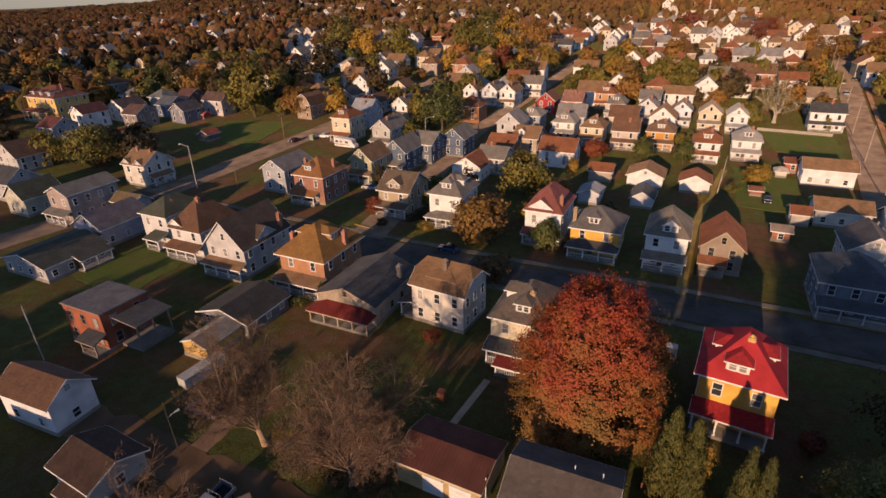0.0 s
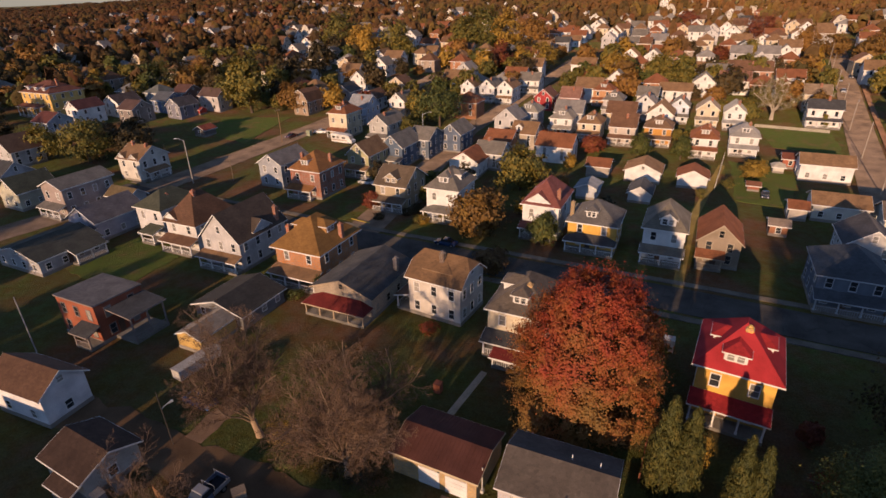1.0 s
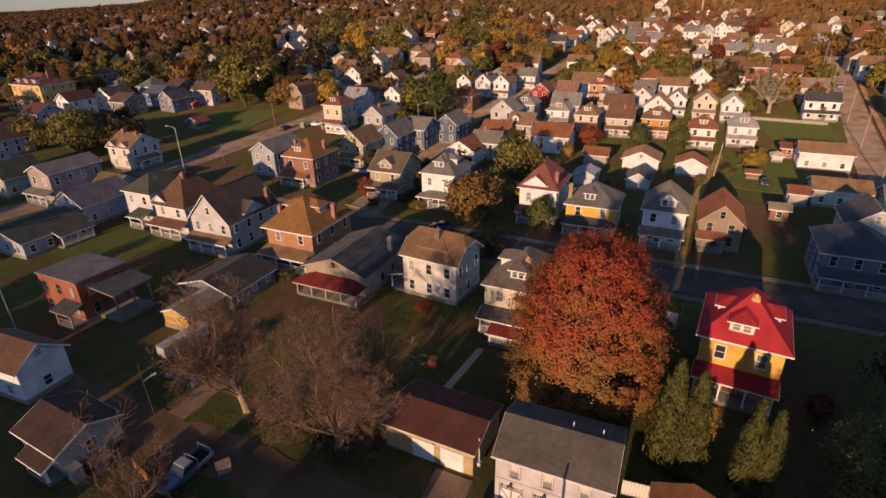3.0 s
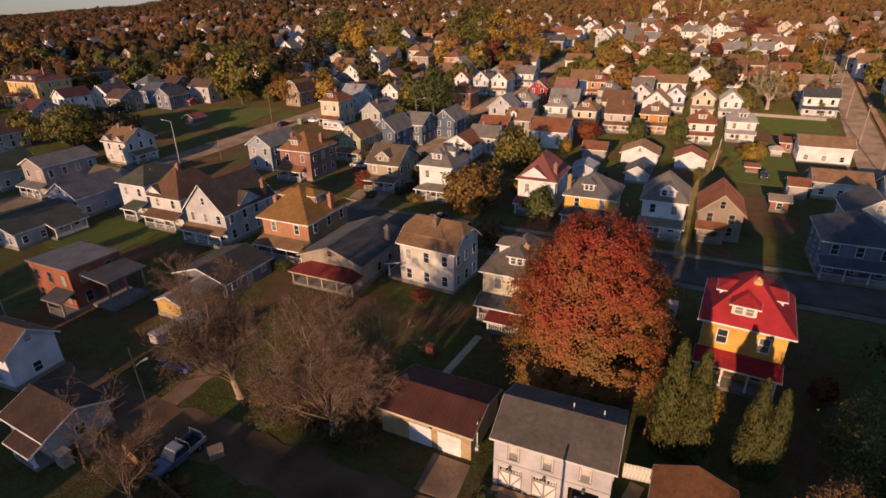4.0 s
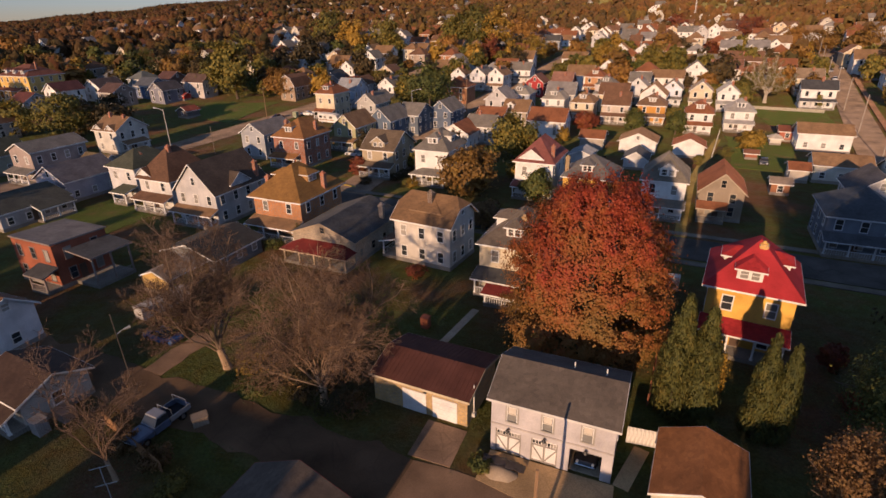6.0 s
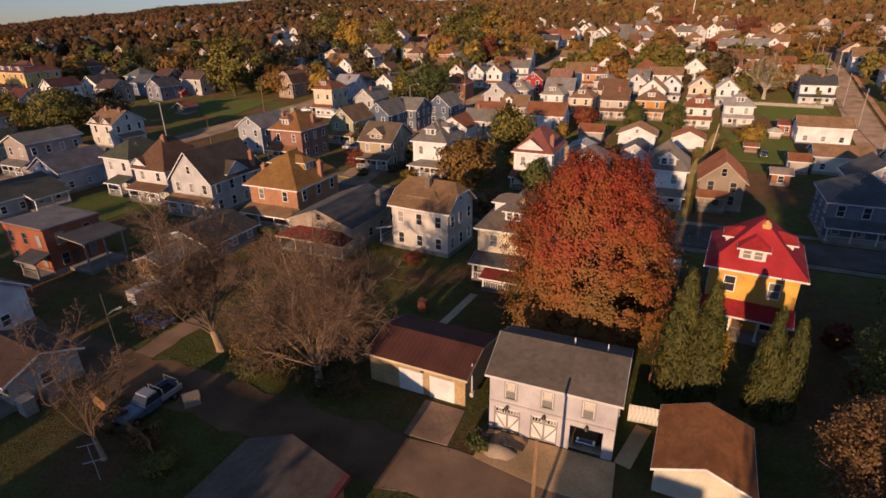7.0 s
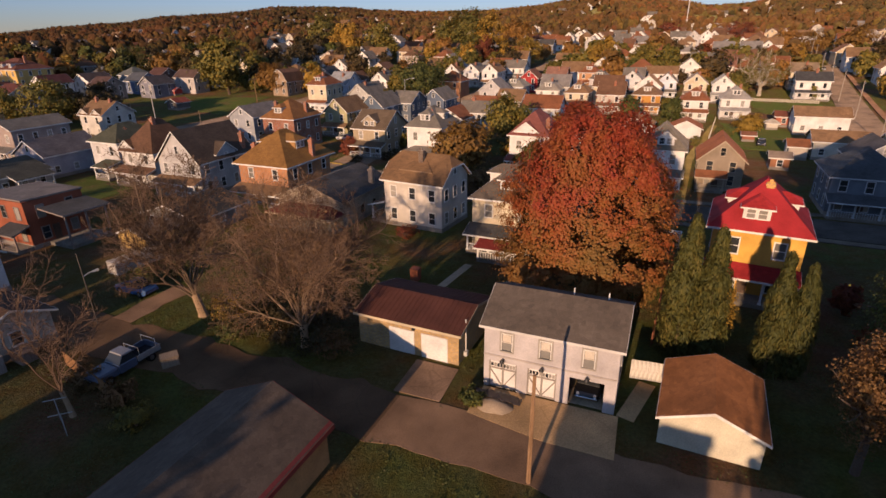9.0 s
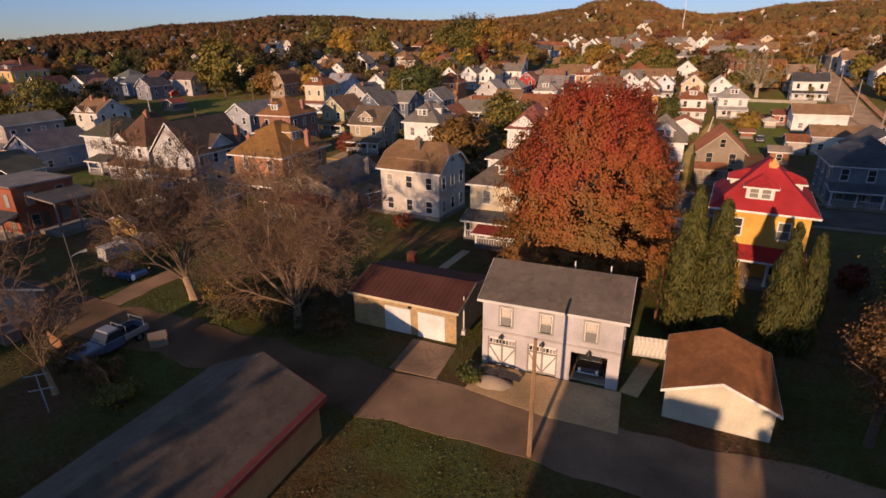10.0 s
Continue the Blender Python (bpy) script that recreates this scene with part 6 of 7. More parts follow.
def woods():
    rng = np.random.default_rng(21)
    ball = bmesh.new()
    forms = []
    for level in (2, 1):
        bmesh.ops.create_icosphere(ball, subdivisions=level, radius=1.0)
        ball.verts.ensure_lookup_table()
        ball.verts.index_update()
        forms.append((np.array([tuple(v.co) for v in ball.verts]), np.array([[v.index for v in f.verts] for f in ball.faces if f.calc_center_median().z > -0.3])))
        ball.clear()
    ball.free()
    total = 0
    pts, sizes, nrm, cores, tris = [], [], [], [], []
    spots = {(int((a * k) // 12), int((b * k) // 12)) for a, b, r, e in TOWN for k in (1, 1 - 11 / r, 1 - 22 / r)}
    for step in range(33500):
        az = rng.uniform(-47, 47)
        r = math.sqrt(rng.uniform(270 ** 2, 1120 ** 2))
        if step >= 31900:
            az, r = rng.uniform(-47, 4), math.sqrt(rng.uniform(1120 ** 2, 2400 ** 2))
        x, y = r * math.sin(radians(az)), r * math.cos(radians(az))
        dens = (0.07 if r < 420 else 0.4 if r < 520 else 0.95) if az > 3 else (0.07 if az > -15 and r < 345 else 0.55 if r < 330 else 0.85 if r < 480 else 1.0)
        if 24 < az < 31 and 620 < r < 900 or 20 < az < 30 and 540 < r < 610 or 15.4 < az < 18.4 and 630 < r < 770:
            dens = 0.12
        if rng.random() > dens or (int(x // 12), int(y // 12)) in spots or off_road(x, y) < 9:
            continue
        h, w = rng.uniform(8, 15), rng.uniform(6, 10) if r < 600 else rng.uniform(7.5, 12) if r < 1120 else rng.uniform(20, 34)
        n = 24 if r < 430 else 12 if r < 600 else 7
        cv, cf = forms[0 if r < 430 else 1]
        centre = np.array([x, y, land(x, y) + h * 0.46])
        size = np.array([w / 2, w / 2 * rng.uniform(0.8, 1.2), h * 0.5])
        turn = np.linalg.qr(rng.normal(size=(3, 3)))[0]
        cores.append(cv @ turn * (0.88 + 0.13 * rng.normal(size=(len(cv), 1))) * size * 0.9 + centre)
        tris.append(cf + total)
        total += len(cv)
        d = rng.normal(size=(n, 3))
        d /= np.linalg.norm(d, axis=1, keepdims=True)
        d[:, 2] = np.abs(d[:, 2]) * 1.2 - 0.3
        d /= np.linalg.norm(d, axis=1, keepdims=True)
        pts.append(d * rng.uniform(0.72, 1.04, (n, 1)) * size + centre)
        sizes.append(rng.uniform(0.35, 0.75, n) * (1.0 if r < 560 else 1.25 if r < 1120 else 2.4))
        nrm.append(d)
    m, t, p = nodes_of("far_foliage")
    co = t.nodes.new("ShaderNodeTexCoord").outputs["Object"]
    mp = t.nodes.new("ShaderNodeMapping")
    mp.inputs["Scale"].default_value = (0.075, 0.075, 0.015)
    t.links.new(co, mp.inputs["Vector"])
    v = node(t, "ShaderNodeTexVoronoi", Scale=1.0)
    t.links.new(mp.outputs[0], v.inputs["Vector"])
    big = node(t, "ShaderNodeTexNoise", Scale=0.006, Detail=3.0)
    t.links.new(co, big.inputs["Vector"])
    sep = t.nodes.new("ShaderNodeSeparateColor")
    t.links.new(v.outputs["Color"], sep.inputs[0])
    col = ramp(t, sep.outputs[0], [(0.0, (0.054, 0.046, 0.022)), (0.2, (0.085, 0.055, 0.027)), (0.4, (0.108, 0.06, 0.03)), (0.6, (0.115, 0.068, 0.031)), (0.78, (0.095, 0.074, 0.029)), (0.9, (0.14, 0.095, 0.03)), (1.0, (0.13, 0.055, 0.028))])
    col = mixed(t, col, ramp(t, big.outputs["Fac"], [(0.35, (0.72, 0.78, 0.74)), (0.65, (1.12, 0.98, 0.85))]), 1.0, "MULTIPLY")
    # west-to-east brightening painted into the foliage colour: dimmer left, brighter right
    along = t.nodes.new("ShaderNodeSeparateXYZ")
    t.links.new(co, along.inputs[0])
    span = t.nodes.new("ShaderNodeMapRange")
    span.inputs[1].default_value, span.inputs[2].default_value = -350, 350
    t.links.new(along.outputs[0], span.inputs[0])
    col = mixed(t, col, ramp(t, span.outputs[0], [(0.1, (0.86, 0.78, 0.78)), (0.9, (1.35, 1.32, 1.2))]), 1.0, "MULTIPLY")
    geo = t.nodes.new("ShaderNodeNewGeometry")
    fine = node(t, "ShaderNodeTexNoise", Scale=0.5, Detail=4.0)
    t.links.new(co, fine.inputs["Vector"])
    col = mixed(t, col, ramp(t, fine.outputs["Fac"], [(0.3, (0.78, 0.78, 0.78)), (0.7, (1.2, 1.2, 1.2))]), 1.0, "MULTIPLY")
    bump = node(t, "ShaderNodeBump", Strength=0.8, Distance=1.2)
    t.links.new(fine.outputs["Fac"], bump.inputs["Height"]), t.links.new(bump.outputs[0], p.inputs["Normal"])
    col = mixed(t, col, ramp(t, geo.outputs["Random Per Island"], [(0.0, (0.9, 0.9, 0.9)), (1.0, (1.1, 1.1, 1.1))]), 1.0, "MULTIPLY")
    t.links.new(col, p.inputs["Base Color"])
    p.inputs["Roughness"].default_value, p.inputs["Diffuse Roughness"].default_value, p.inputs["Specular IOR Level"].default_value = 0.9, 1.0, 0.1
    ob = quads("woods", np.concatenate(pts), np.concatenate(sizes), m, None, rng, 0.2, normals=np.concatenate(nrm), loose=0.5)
    q, c, f = ob.data, np.concatenate(cores), np.concatenate(tris)
    n0, n1, m1 = len(q.vertices), len(c), len(f)
    co = np.empty(n0 * 3, np.float32)
    q.vertices.foreach_get("co", co)
    me = bpy.data.meshes.new("woods")
    nq = len(q.polygons)
    me.vertices.add(n0 + n1), me.loops.add(4 * nq + 3 * m1), me.polygons.add(nq + m1)
    me.vertices.foreach_set("co", np.concatenate([co, c.astype(np.float32).ravel()]))
    me.loops.foreach_set("vertex_index", np.concatenate([np.arange(4 * nq), (f + n0).ravel()]).astype(np.int32))
    me.polygons.foreach_set("loop_start", np.concatenate([np.arange(0, 4 * nq, 4), 4 * nq + np.arange(0, 3 * m1, 3)]).astype(np.int32))
    me.polygons.foreach_set("use_smooth", np.concatenate([np.zeros(nq, bool), np.ones(m1, bool)]))
    me.materials.append(m)
    me.update(calc_edges=True)
    ob.data = me
    return tagged(ob, "wooded hillsides in rust, olive and brown autumn colours", "woods", kind="stuff")


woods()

# ---- yards, fences, vehicles and clutter ----
for x, y, h, w, s in ((20.4, 37.2, 12.2, 2.9, 1), (22.2, 36.5, 11.5, 2.7, 2), (26.2, 34.3, 10.2, 2.2, 3), (27.6, 33.7, 9.5, 2.0, 4)):
    cedar(x, y, h, w, s, "tall columnar green cedar in the garden of the yellow house", n=15500)
leafy_tree(25.6, 24.0, 9.6, 4.0, "dry", 71, "thin brown and yellow leafed tree beside the cream garage", n=12000, size=0.08, clumps=150, base=0.3)
leafy_tree(34.2, 29.8, 12.4, 6.8, "green", 72, "dark olive tree at the garden's edge", n=30000, size=0.095, clumps=190, base=0.08)
leafy_tree(38.6, 42.8, 3.0, 2.2, "red", 75, "small red-leafed tree on the shaded lawn", n=4000, size=0.12, clumps=70)
leafy_tree(46.5, 38.0, 17.0, 11.0, "dark", 73, "dark brown-leafed tree at the garden's edge", n=13000, size=0.2, clumps=130)
leafy_tree(25.2, 40.3, 4.6, 3.0, "gold", 74, "small yellowing shrub beside the yellow house", n=3000, size=0.12, clumps=60, base=0.02)


def shrub(x, y, h, w, kind, seed, label="low rounded garden shrub beside the house"):
    rng = np.random.default_rng(seed)
    ob = tagged(new("shrub"), label, "shrub")
    ob.matrix_world = pose(x, y, land(x, y))
    s = Shape()
    for i in range(5):
        a = 2 * math.pi * i / 5
        s.tube((0, 0, -0.1), (math.cos(a) * w * 0.2, math.sin(a) * w * 0.2, h * 0.6), 0.03, 0.015, 5, False)
    part("stem", s.v, s.f, BARK, ob)
    pts, out = crown_points(rng, 1400, 40, w / 2, w / 2, h / 2, h * 0.52, 0.5, 0.15, 0.16)
    quads("crown", pts, 0.09 * (0.6 + 0.8 * rng.random(1400)), LEAF[kind], ob, rng, 0.2, normals=out)
    return ob


for i, (x, y, h, w, k) in enumerate([(-2.6, 65.6, 1.6, 2.6, "red"), (3.2, 31.6, 1.2, 1.6, "green"), (-30.3, 77.6, 2.2, 3.2, "dry"), (-28.4, 75.6, 2.0, 3.0, "olive"), (-24.5, 75.6, 1.8, 2.8, "green"), (-21.0, 77.0, 3.4, 1.6, "green"), (-8.2, 111.5, 1.8, 3.2, "dark"), (-5.8, 107.0, 1.7, 3.0, "olive"), (-6.4, 113.2, 2.0, 3.2, "dark"), (-14.5, 109.6, 1.6, 2.8, "dark"), (-18.4, 45.0, 2.4, 3.4, "gold"), (-16.4, 43.6, 2.4, 3.4, "dark"), (-14.6, 42.4, 2.6, 3.6, "dark"), (-12.2, 40.6, 2.2, 3.4, "dark"), (-9.4, 38.8, 2.4, 3.4, "dark"), (-7.6, 38.4, 2.0, 3.0, "dry"), (-15.6, 46.4, 3.0, 4.0, "dark"), (-12.8, 44.4, 3.2, 4.2, "dark"), (-9.6, 42.6, 3.0, 4.0, "dark"),
                                  (-17.0, 41.6, 1.4, 2.6, "green"), (-20.0, 30.2, 1.6, 2.4, "olive"), (-22.5, 33.0, 1.4, 2.6, "dry"), (-26, 34.8, 1.6, 2.6, "dry"), (29.4, 60.0, 1.4, 2.0, "green"), (36.5, 36.8, 2.2, 2.2, "red"), (-30.0, 52.0, 2.4, 3.6, "olive"), (-27.5, 55.5, 2.2, 3.2, "green"),
                                  (0.8, 108.5, 2.2, 3.4, "olive"), (-4.5, 106.5, 1.8, 3.0, "gold"), (22.4, 35.0, 1.4, 2.0, "olive"), (13.6, 33.2, 1.2, 1.4, "dry"), (14.6, 36.0, 1.4, 1.6, "dry"), (60.0, 118.0, 2.4, 3.0, "olive"), (69.0, 124.0, 2.6, 3.4, "olive"), (-36.0, 66.0, 3.4, 2.0, "green")]):
    shrub(x, y, h, w, k, 500 + i)


def board_fence(x0, y0, x1, y1, h, c, label, gap=0.02, wide=0.14):
    ob = tagged(new("fence"), label, "fence")
    length, a = math.hypot(x1 - x0, y1 - y0), math.degrees(math.atan2(y1 - y0, x1 - x0))
    ob.matrix_world = pose(x0, y0, land(x0, y0), 0, 0, a)
    m = paint("wood", c)
    n = int(length / (wide + gap))
    me = shared(("board", h, wide, c), lambda: mesh_of("board", *(lambda s: (s.v, s.f))(Shape().add([(0, 0, 0.04), (wide, 0, 0.04), (wide, 0.022, 0.04), (0, 0.022, 0.04), (0, 0, h - 0.05), (wide, 0, h - 0.05), (wide, 0.022, h - 0.05), (0, 0.022, h - 0.05), (0.03, 0, h), (wide - 0.03, 0, h), (wide - 0.03, 0.022, h), (0.03, 0.022, h)], [(0, 3, 2, 1), (0, 1, 5, 4), (1, 2, 6, 5), (2, 3, 7, 6), (3, 0, 4, 7), (4, 5, 9, 8), (5, 6, 10, 9), (6, 7, 11, 10), (7, 4, 8, 11), (8, 9, 10, 11)])), m))
    for i in range(n):
        b = new("board", me)
        b.parent = ob
        b.matrix_local = pose(i * (wide + gap), 0, rnd.uniform(-0.02, 0.02), 0, rnd.uniform(-1, 1), 0)
    for i in range(int(length / 2.2) + 1):
        s = Shape().bevelled(i * 2.2 - 0.05, 0.07, -0.2, i * 2.2 + 0.05, 0.17, h - 0.1, 0.01)
        part("post", s.v, s.f, m, ob)
    for z in (0.3, h - 0.35):
        s = Shape().box(0, 0.024, z, length, 0.07, z + 0.08)
        part("rail", s.v, s.f, m, ob)
    return ob


board_fence(-29.5, 37.9, -21.6, 31.9, 1.3, (0.32, 0.17, 0.08), "weathered orange-brown board fence along the alley yard")
board_fence(15.6, 34.0, 17.9, 33.2, 1.7, (0.76, 0.74, 0.70), "short run of white fence beside the garage", gap=0.004, wide=0.3)
board_fence(19.0, 38.3, 28.6, 57.5, 1.5, (0.24, 0.10, 0.06), "long red-brown board fence between two gardens", wide=0.3)
board_fence(-16.0, 43.3, -13.0, 41.9, 1.5, (0.34, 0.22, 0.12), "short brown board fence beside the garage")
board_fence(103.6, 178.3, 121.6, 167.4, 1.0, (0.6, 0.56, 0.46), "long pale fence along the mown lawn", wide=0.4, gap=0.1)
board_fence(66.0, 124.1, 82.0, 152.6, 1.3, (0.72, 0.70, 0.66), "white fence running beside the garden path", wide=0.5, gap=0.1)


def wheel_parts(parent, x, y, r=0.33, w=0.22):
    a = new("wheel")
    a.parent, a.matrix_local = parent, pose(x, y, r, 90)
    s = Shape().tube((0, 0, -w / 2), (0, 0, w / 2), r, r, 16).tube((0, 0, -w / 2 - 0.02), (0, 0, w / 2 + 0.02), r * 0.85, r * 0.85, 16)
    part("tyre", s.v, s.f, paint("plain", (0.02, 0.02, 0.02), 0.9), a)
    s = Shape().tube((0, 0, -w / 2 - 0.03), (0, 0, w / 2 + 0.03), r * 0.55, r * 0.55, 12)
    part("rim", s.v, s.f, paint("plain", (0.5, 0.5, 0.5), 0.35, 0.8), a)


def car(x, y, yaw, c, label, length=4.5, z=None):
    """A saloon car: body lofted along its length, glasshouse, wheels, lamps."""
    ob = tagged(new("car"), label, "car")
    ob.matrix_world = pose(x, y, land(x, y) + 0.05 if z is None else z, 0, 0, yaw)
    L, W = length, 1.78

    def loft(rows):
        vs, fs = [], []
        for px, zs, hw in rows:
            z0, z1 = zs
            vs += [(px, -hw, z0), (px, -hw * 1.02, (z0 + z1) / 2), (px, -hw * 0.9, z1), (px, hw * 0.9, z1), (px, hw * 1.02, (z0 + z1) / 2), (px, hw, z0)]
        for i in range(len(rows) - 1):
            for k in range(6):
                a, b = 6 * i + k, 6 * i + (k + 1) % 6
                fs.append((a, b, b + 6, a + 6))
        return vs, fs + [tuple(range(5, -1, -1)), tuple(range(6 * len(rows) - 6, 6 * len(rows)))]
    h = W / 2
    vs, fs = loft([(-L / 2, (0.4, 0.62), h * 0.82), (-L / 2 + 0.15, (0.25, 0.78), h * 0.95), (-L / 2 + 1.2, (0.22, 0.9), h), (L / 2 - 1.2, (0.22, 0.92), h), (L / 2 - 0.2, (0.25, 0.85), h * 0.96), (L / 2, (0.4, 0.68), h * 0.85)])
    part("body", vs, fs, paint("plain", c, 0.25), ob, smooth=False)
    vs, fs = loft([(-L / 2 + 1.0, (0.88, 0.92), h * 0.88), (-L / 2 + 1.75, (0.88, 1.40), h * 0.82), (L / 2 - 1.7, (0.88, 1.43), h * 0.82), (L / 2 - 0.8, (0.88, 0.94), h * 0.88)])
    part("glazing", vs, fs, glass(), ob)
    vs, fs = loft([(-L / 2 + 1.85, (1.36, 1.45), h * 0.78), (0, (1.4, 1.49), h * 0.8), (L / 2 - 1.8, (1.37, 1.47), h * 0.78)])
    part("roof", vs, fs, paint("plain", c, 0.25), ob)
    for sx in (-L / 2 + 0.85, L / 2 - 0.85):
        for sy in (-h + 0.08, h - 0.08):
            wheel_parts(ob, sx, sy)
    for sy in (-0.6, 0.6):
        s = Shape().tube((-L / 2 - 0.02, sy, 0.66), (-L / 2 + 0.15, sy, 0.66), 0.1, 0.12, 10)
        part("headlight", s.v, s.f, paint("plain", (0.8, 0.8, 0.8), 0.15), ob)
    s = Shape().bevelled(-L / 2 - 0.12, -h * 0.9, 0.38, -L / 2 + 0.05, h * 0.9, 0.56, 0.04)
    part("bumper", s.v, s.f, paint("plain", (0.75, 0.75, 0.75), 0.12, 1.0), ob, "polished chrome bumper")
    return ob


def pickup(x, y, yaw):
    """An old blue pickup with a loaded open bed."""
    ob = tagged(new("pickup_truck"), "old blue pickup truck with a pale cab roof and open bed", "truck")
    ob.matrix_world = pose(x, y, 0.03, 0, 0, yaw)
    blue, pale = paint("plain", (0.10, 0.13, 0.20), 0.35), paint("plain", (0.28, 0.27, 0.27), 0.4)
    s = Shape().bevelled(-2.6, -0.9, 0.5, -0.9, 0.9, 1.1, 0.12)
    part("hood", s.v, s.f, blue, ob)
    s = Shape().bevelled(-0.9, -0.92, 0.45, 0.6, 0.92, 1.15, 0.06)
    part("cab", s.v, s.f, blue, ob)
    vs = [(-0.85, -0.86, 1.14), (0.6, -0.86, 1.14), (0.6, 0.86, 1.14), (-0.85, 0.86, 1.14), (-0.35, -0.74, 1.72), (0.5, -0.74, 1.72), (0.5, 0.74, 1.72), (-0.35, 0.74, 1.72)]
    part("glazing", vs, [(0, 1, 5, 4), (1, 2, 6, 5), (2, 3, 7, 6), (3, 0, 4, 7), (4, 5, 6, 7)], glass(), ob)
    s = Shape().bevelled(-0.4, -0.76, 1.7, 0.55, 0.76, 1.8, 0.05)
    part("cab_roof", s.v, s.f, pale, ob)
    s = Shape().box(0.65, -0.92, 0.55, 2.7, 0.92, 0.65)
    part("bed_floor", s.v, s.f, paint("plain", (0.03, 0.03, 0.035), 0.8), ob)
    for q in ((0.65, -0.95, 2.7, -0.88), (0.65, 0.88, 2.7, 0.95), (2.64, -0.88, 2.7, 0.88)):
        s = Shape().box(q[0], q[1], 0.65, q[2], q[3], 1.15)
        part("bed_side", s.v, s.f, pale if q[1] < -0.9 else blue, ob)
    for px in (0.9, 2.4):
        s = Shape().tube((px, -0.85, 1.1), (px, -0.85, 1.75), 0.025, 0.025, 6).tube((px, -0.85, 1.75), (px, 0.85, 1.75), 0.025, 0.025, 6).tube((px, 0.85, 1.75), (px, 0.85, 1.1), 0.025, 0.025, 6)
        part("rack_bar", s.v, s.f, paint("plain", (0.5, 0.5, 0.5), 0.35, 0.6), ob)
    for sx in (-1.8, 1.8):
        for sy in (-0.82, 0.82):
            wheel_parts(ob, sx, sy, 0.37)
    s = Shape().bevelled(-2.75, -0.85, 0.5, -2.6, 0.85, 0.68, 0.03)
    part("bumper", s.v, s.f, paint("plain", (0.6, 0.6, 0.6), 0.2, 1.0), ob)
    return ob


pickup(-24.2, 36.9, 63)
car(12.25, 33.2, 66, (0.03, 0.03, 0.035), "dark car with a chrome bumper parked in the garage", z=0.05)
car(0.2, 95.5, -25, (0.025, 0.05, 0.12), "blue car parked beside the street")
car(-42.4, 185.0, -15, (0.75, 0.75, 0.74), "white car parked on the corner lot")
car(-20.1, 133.4, -25, (0.6, 0.6, 0.6), "silver car parked behind the brick house")
car(9.5, 184.5, 62, (0.72, 0.72, 0.72), "white car parked along the side street")
car(-30.2, 51.1, -25, (0.05, 0.10, 0.22), "blue car parked in the shade beside the alley")
car(74.7, 117.8, 60, (0.03, 0.03, 0.03), "black car parked on the back lawn")
house(91.2, 136.6, 4.6, 4.2, 2.6, "gx", (0.42, 0.14, 0.09), (0.2, 0.075, 0.05), "small red-brown shed behind the white barn", rise=1.0, cat="shed", wins={"f": 1, "l": 0, "r": 0, "b": 0})
house(86.4, 133.4, 3.4, 3.0, 1.7, "hip", (0.62, 0.58, 0.52), (0.5, 0.46, 0.4), "small pale garden shed with a rounded roof", rise=0.7, cat="shed", wins={"f": 0, "l": 0, "r": 0, "b": 0})
house(73.6, 121.2, 3.4, 3.0, 1.5, "gx", (0.34, 0.13, 0.08), (0.22, 0.1, 0.06), "low red-brown coop on the back lawn", rise=0.5, cat="shed", wins={"f": 0, "l": 0, "r": 0, "b": 0})
for x, y, c, lab in ((159.4, 218.9, (0.7, 0.7, 0.7), "white car parked on the avenue"), (143.2, 196.7, (0.03, 0.03, 0.03), "black car parked on the avenue"), (169.8, 237.0, (0.6, 0.6, 0.58), "pale car parked on the avenue"), (178.0, 242.2, (0.12, 0.12, 0.13), "dark grey car parked on the avenue")):
    car(x, y, 58, c, lab)


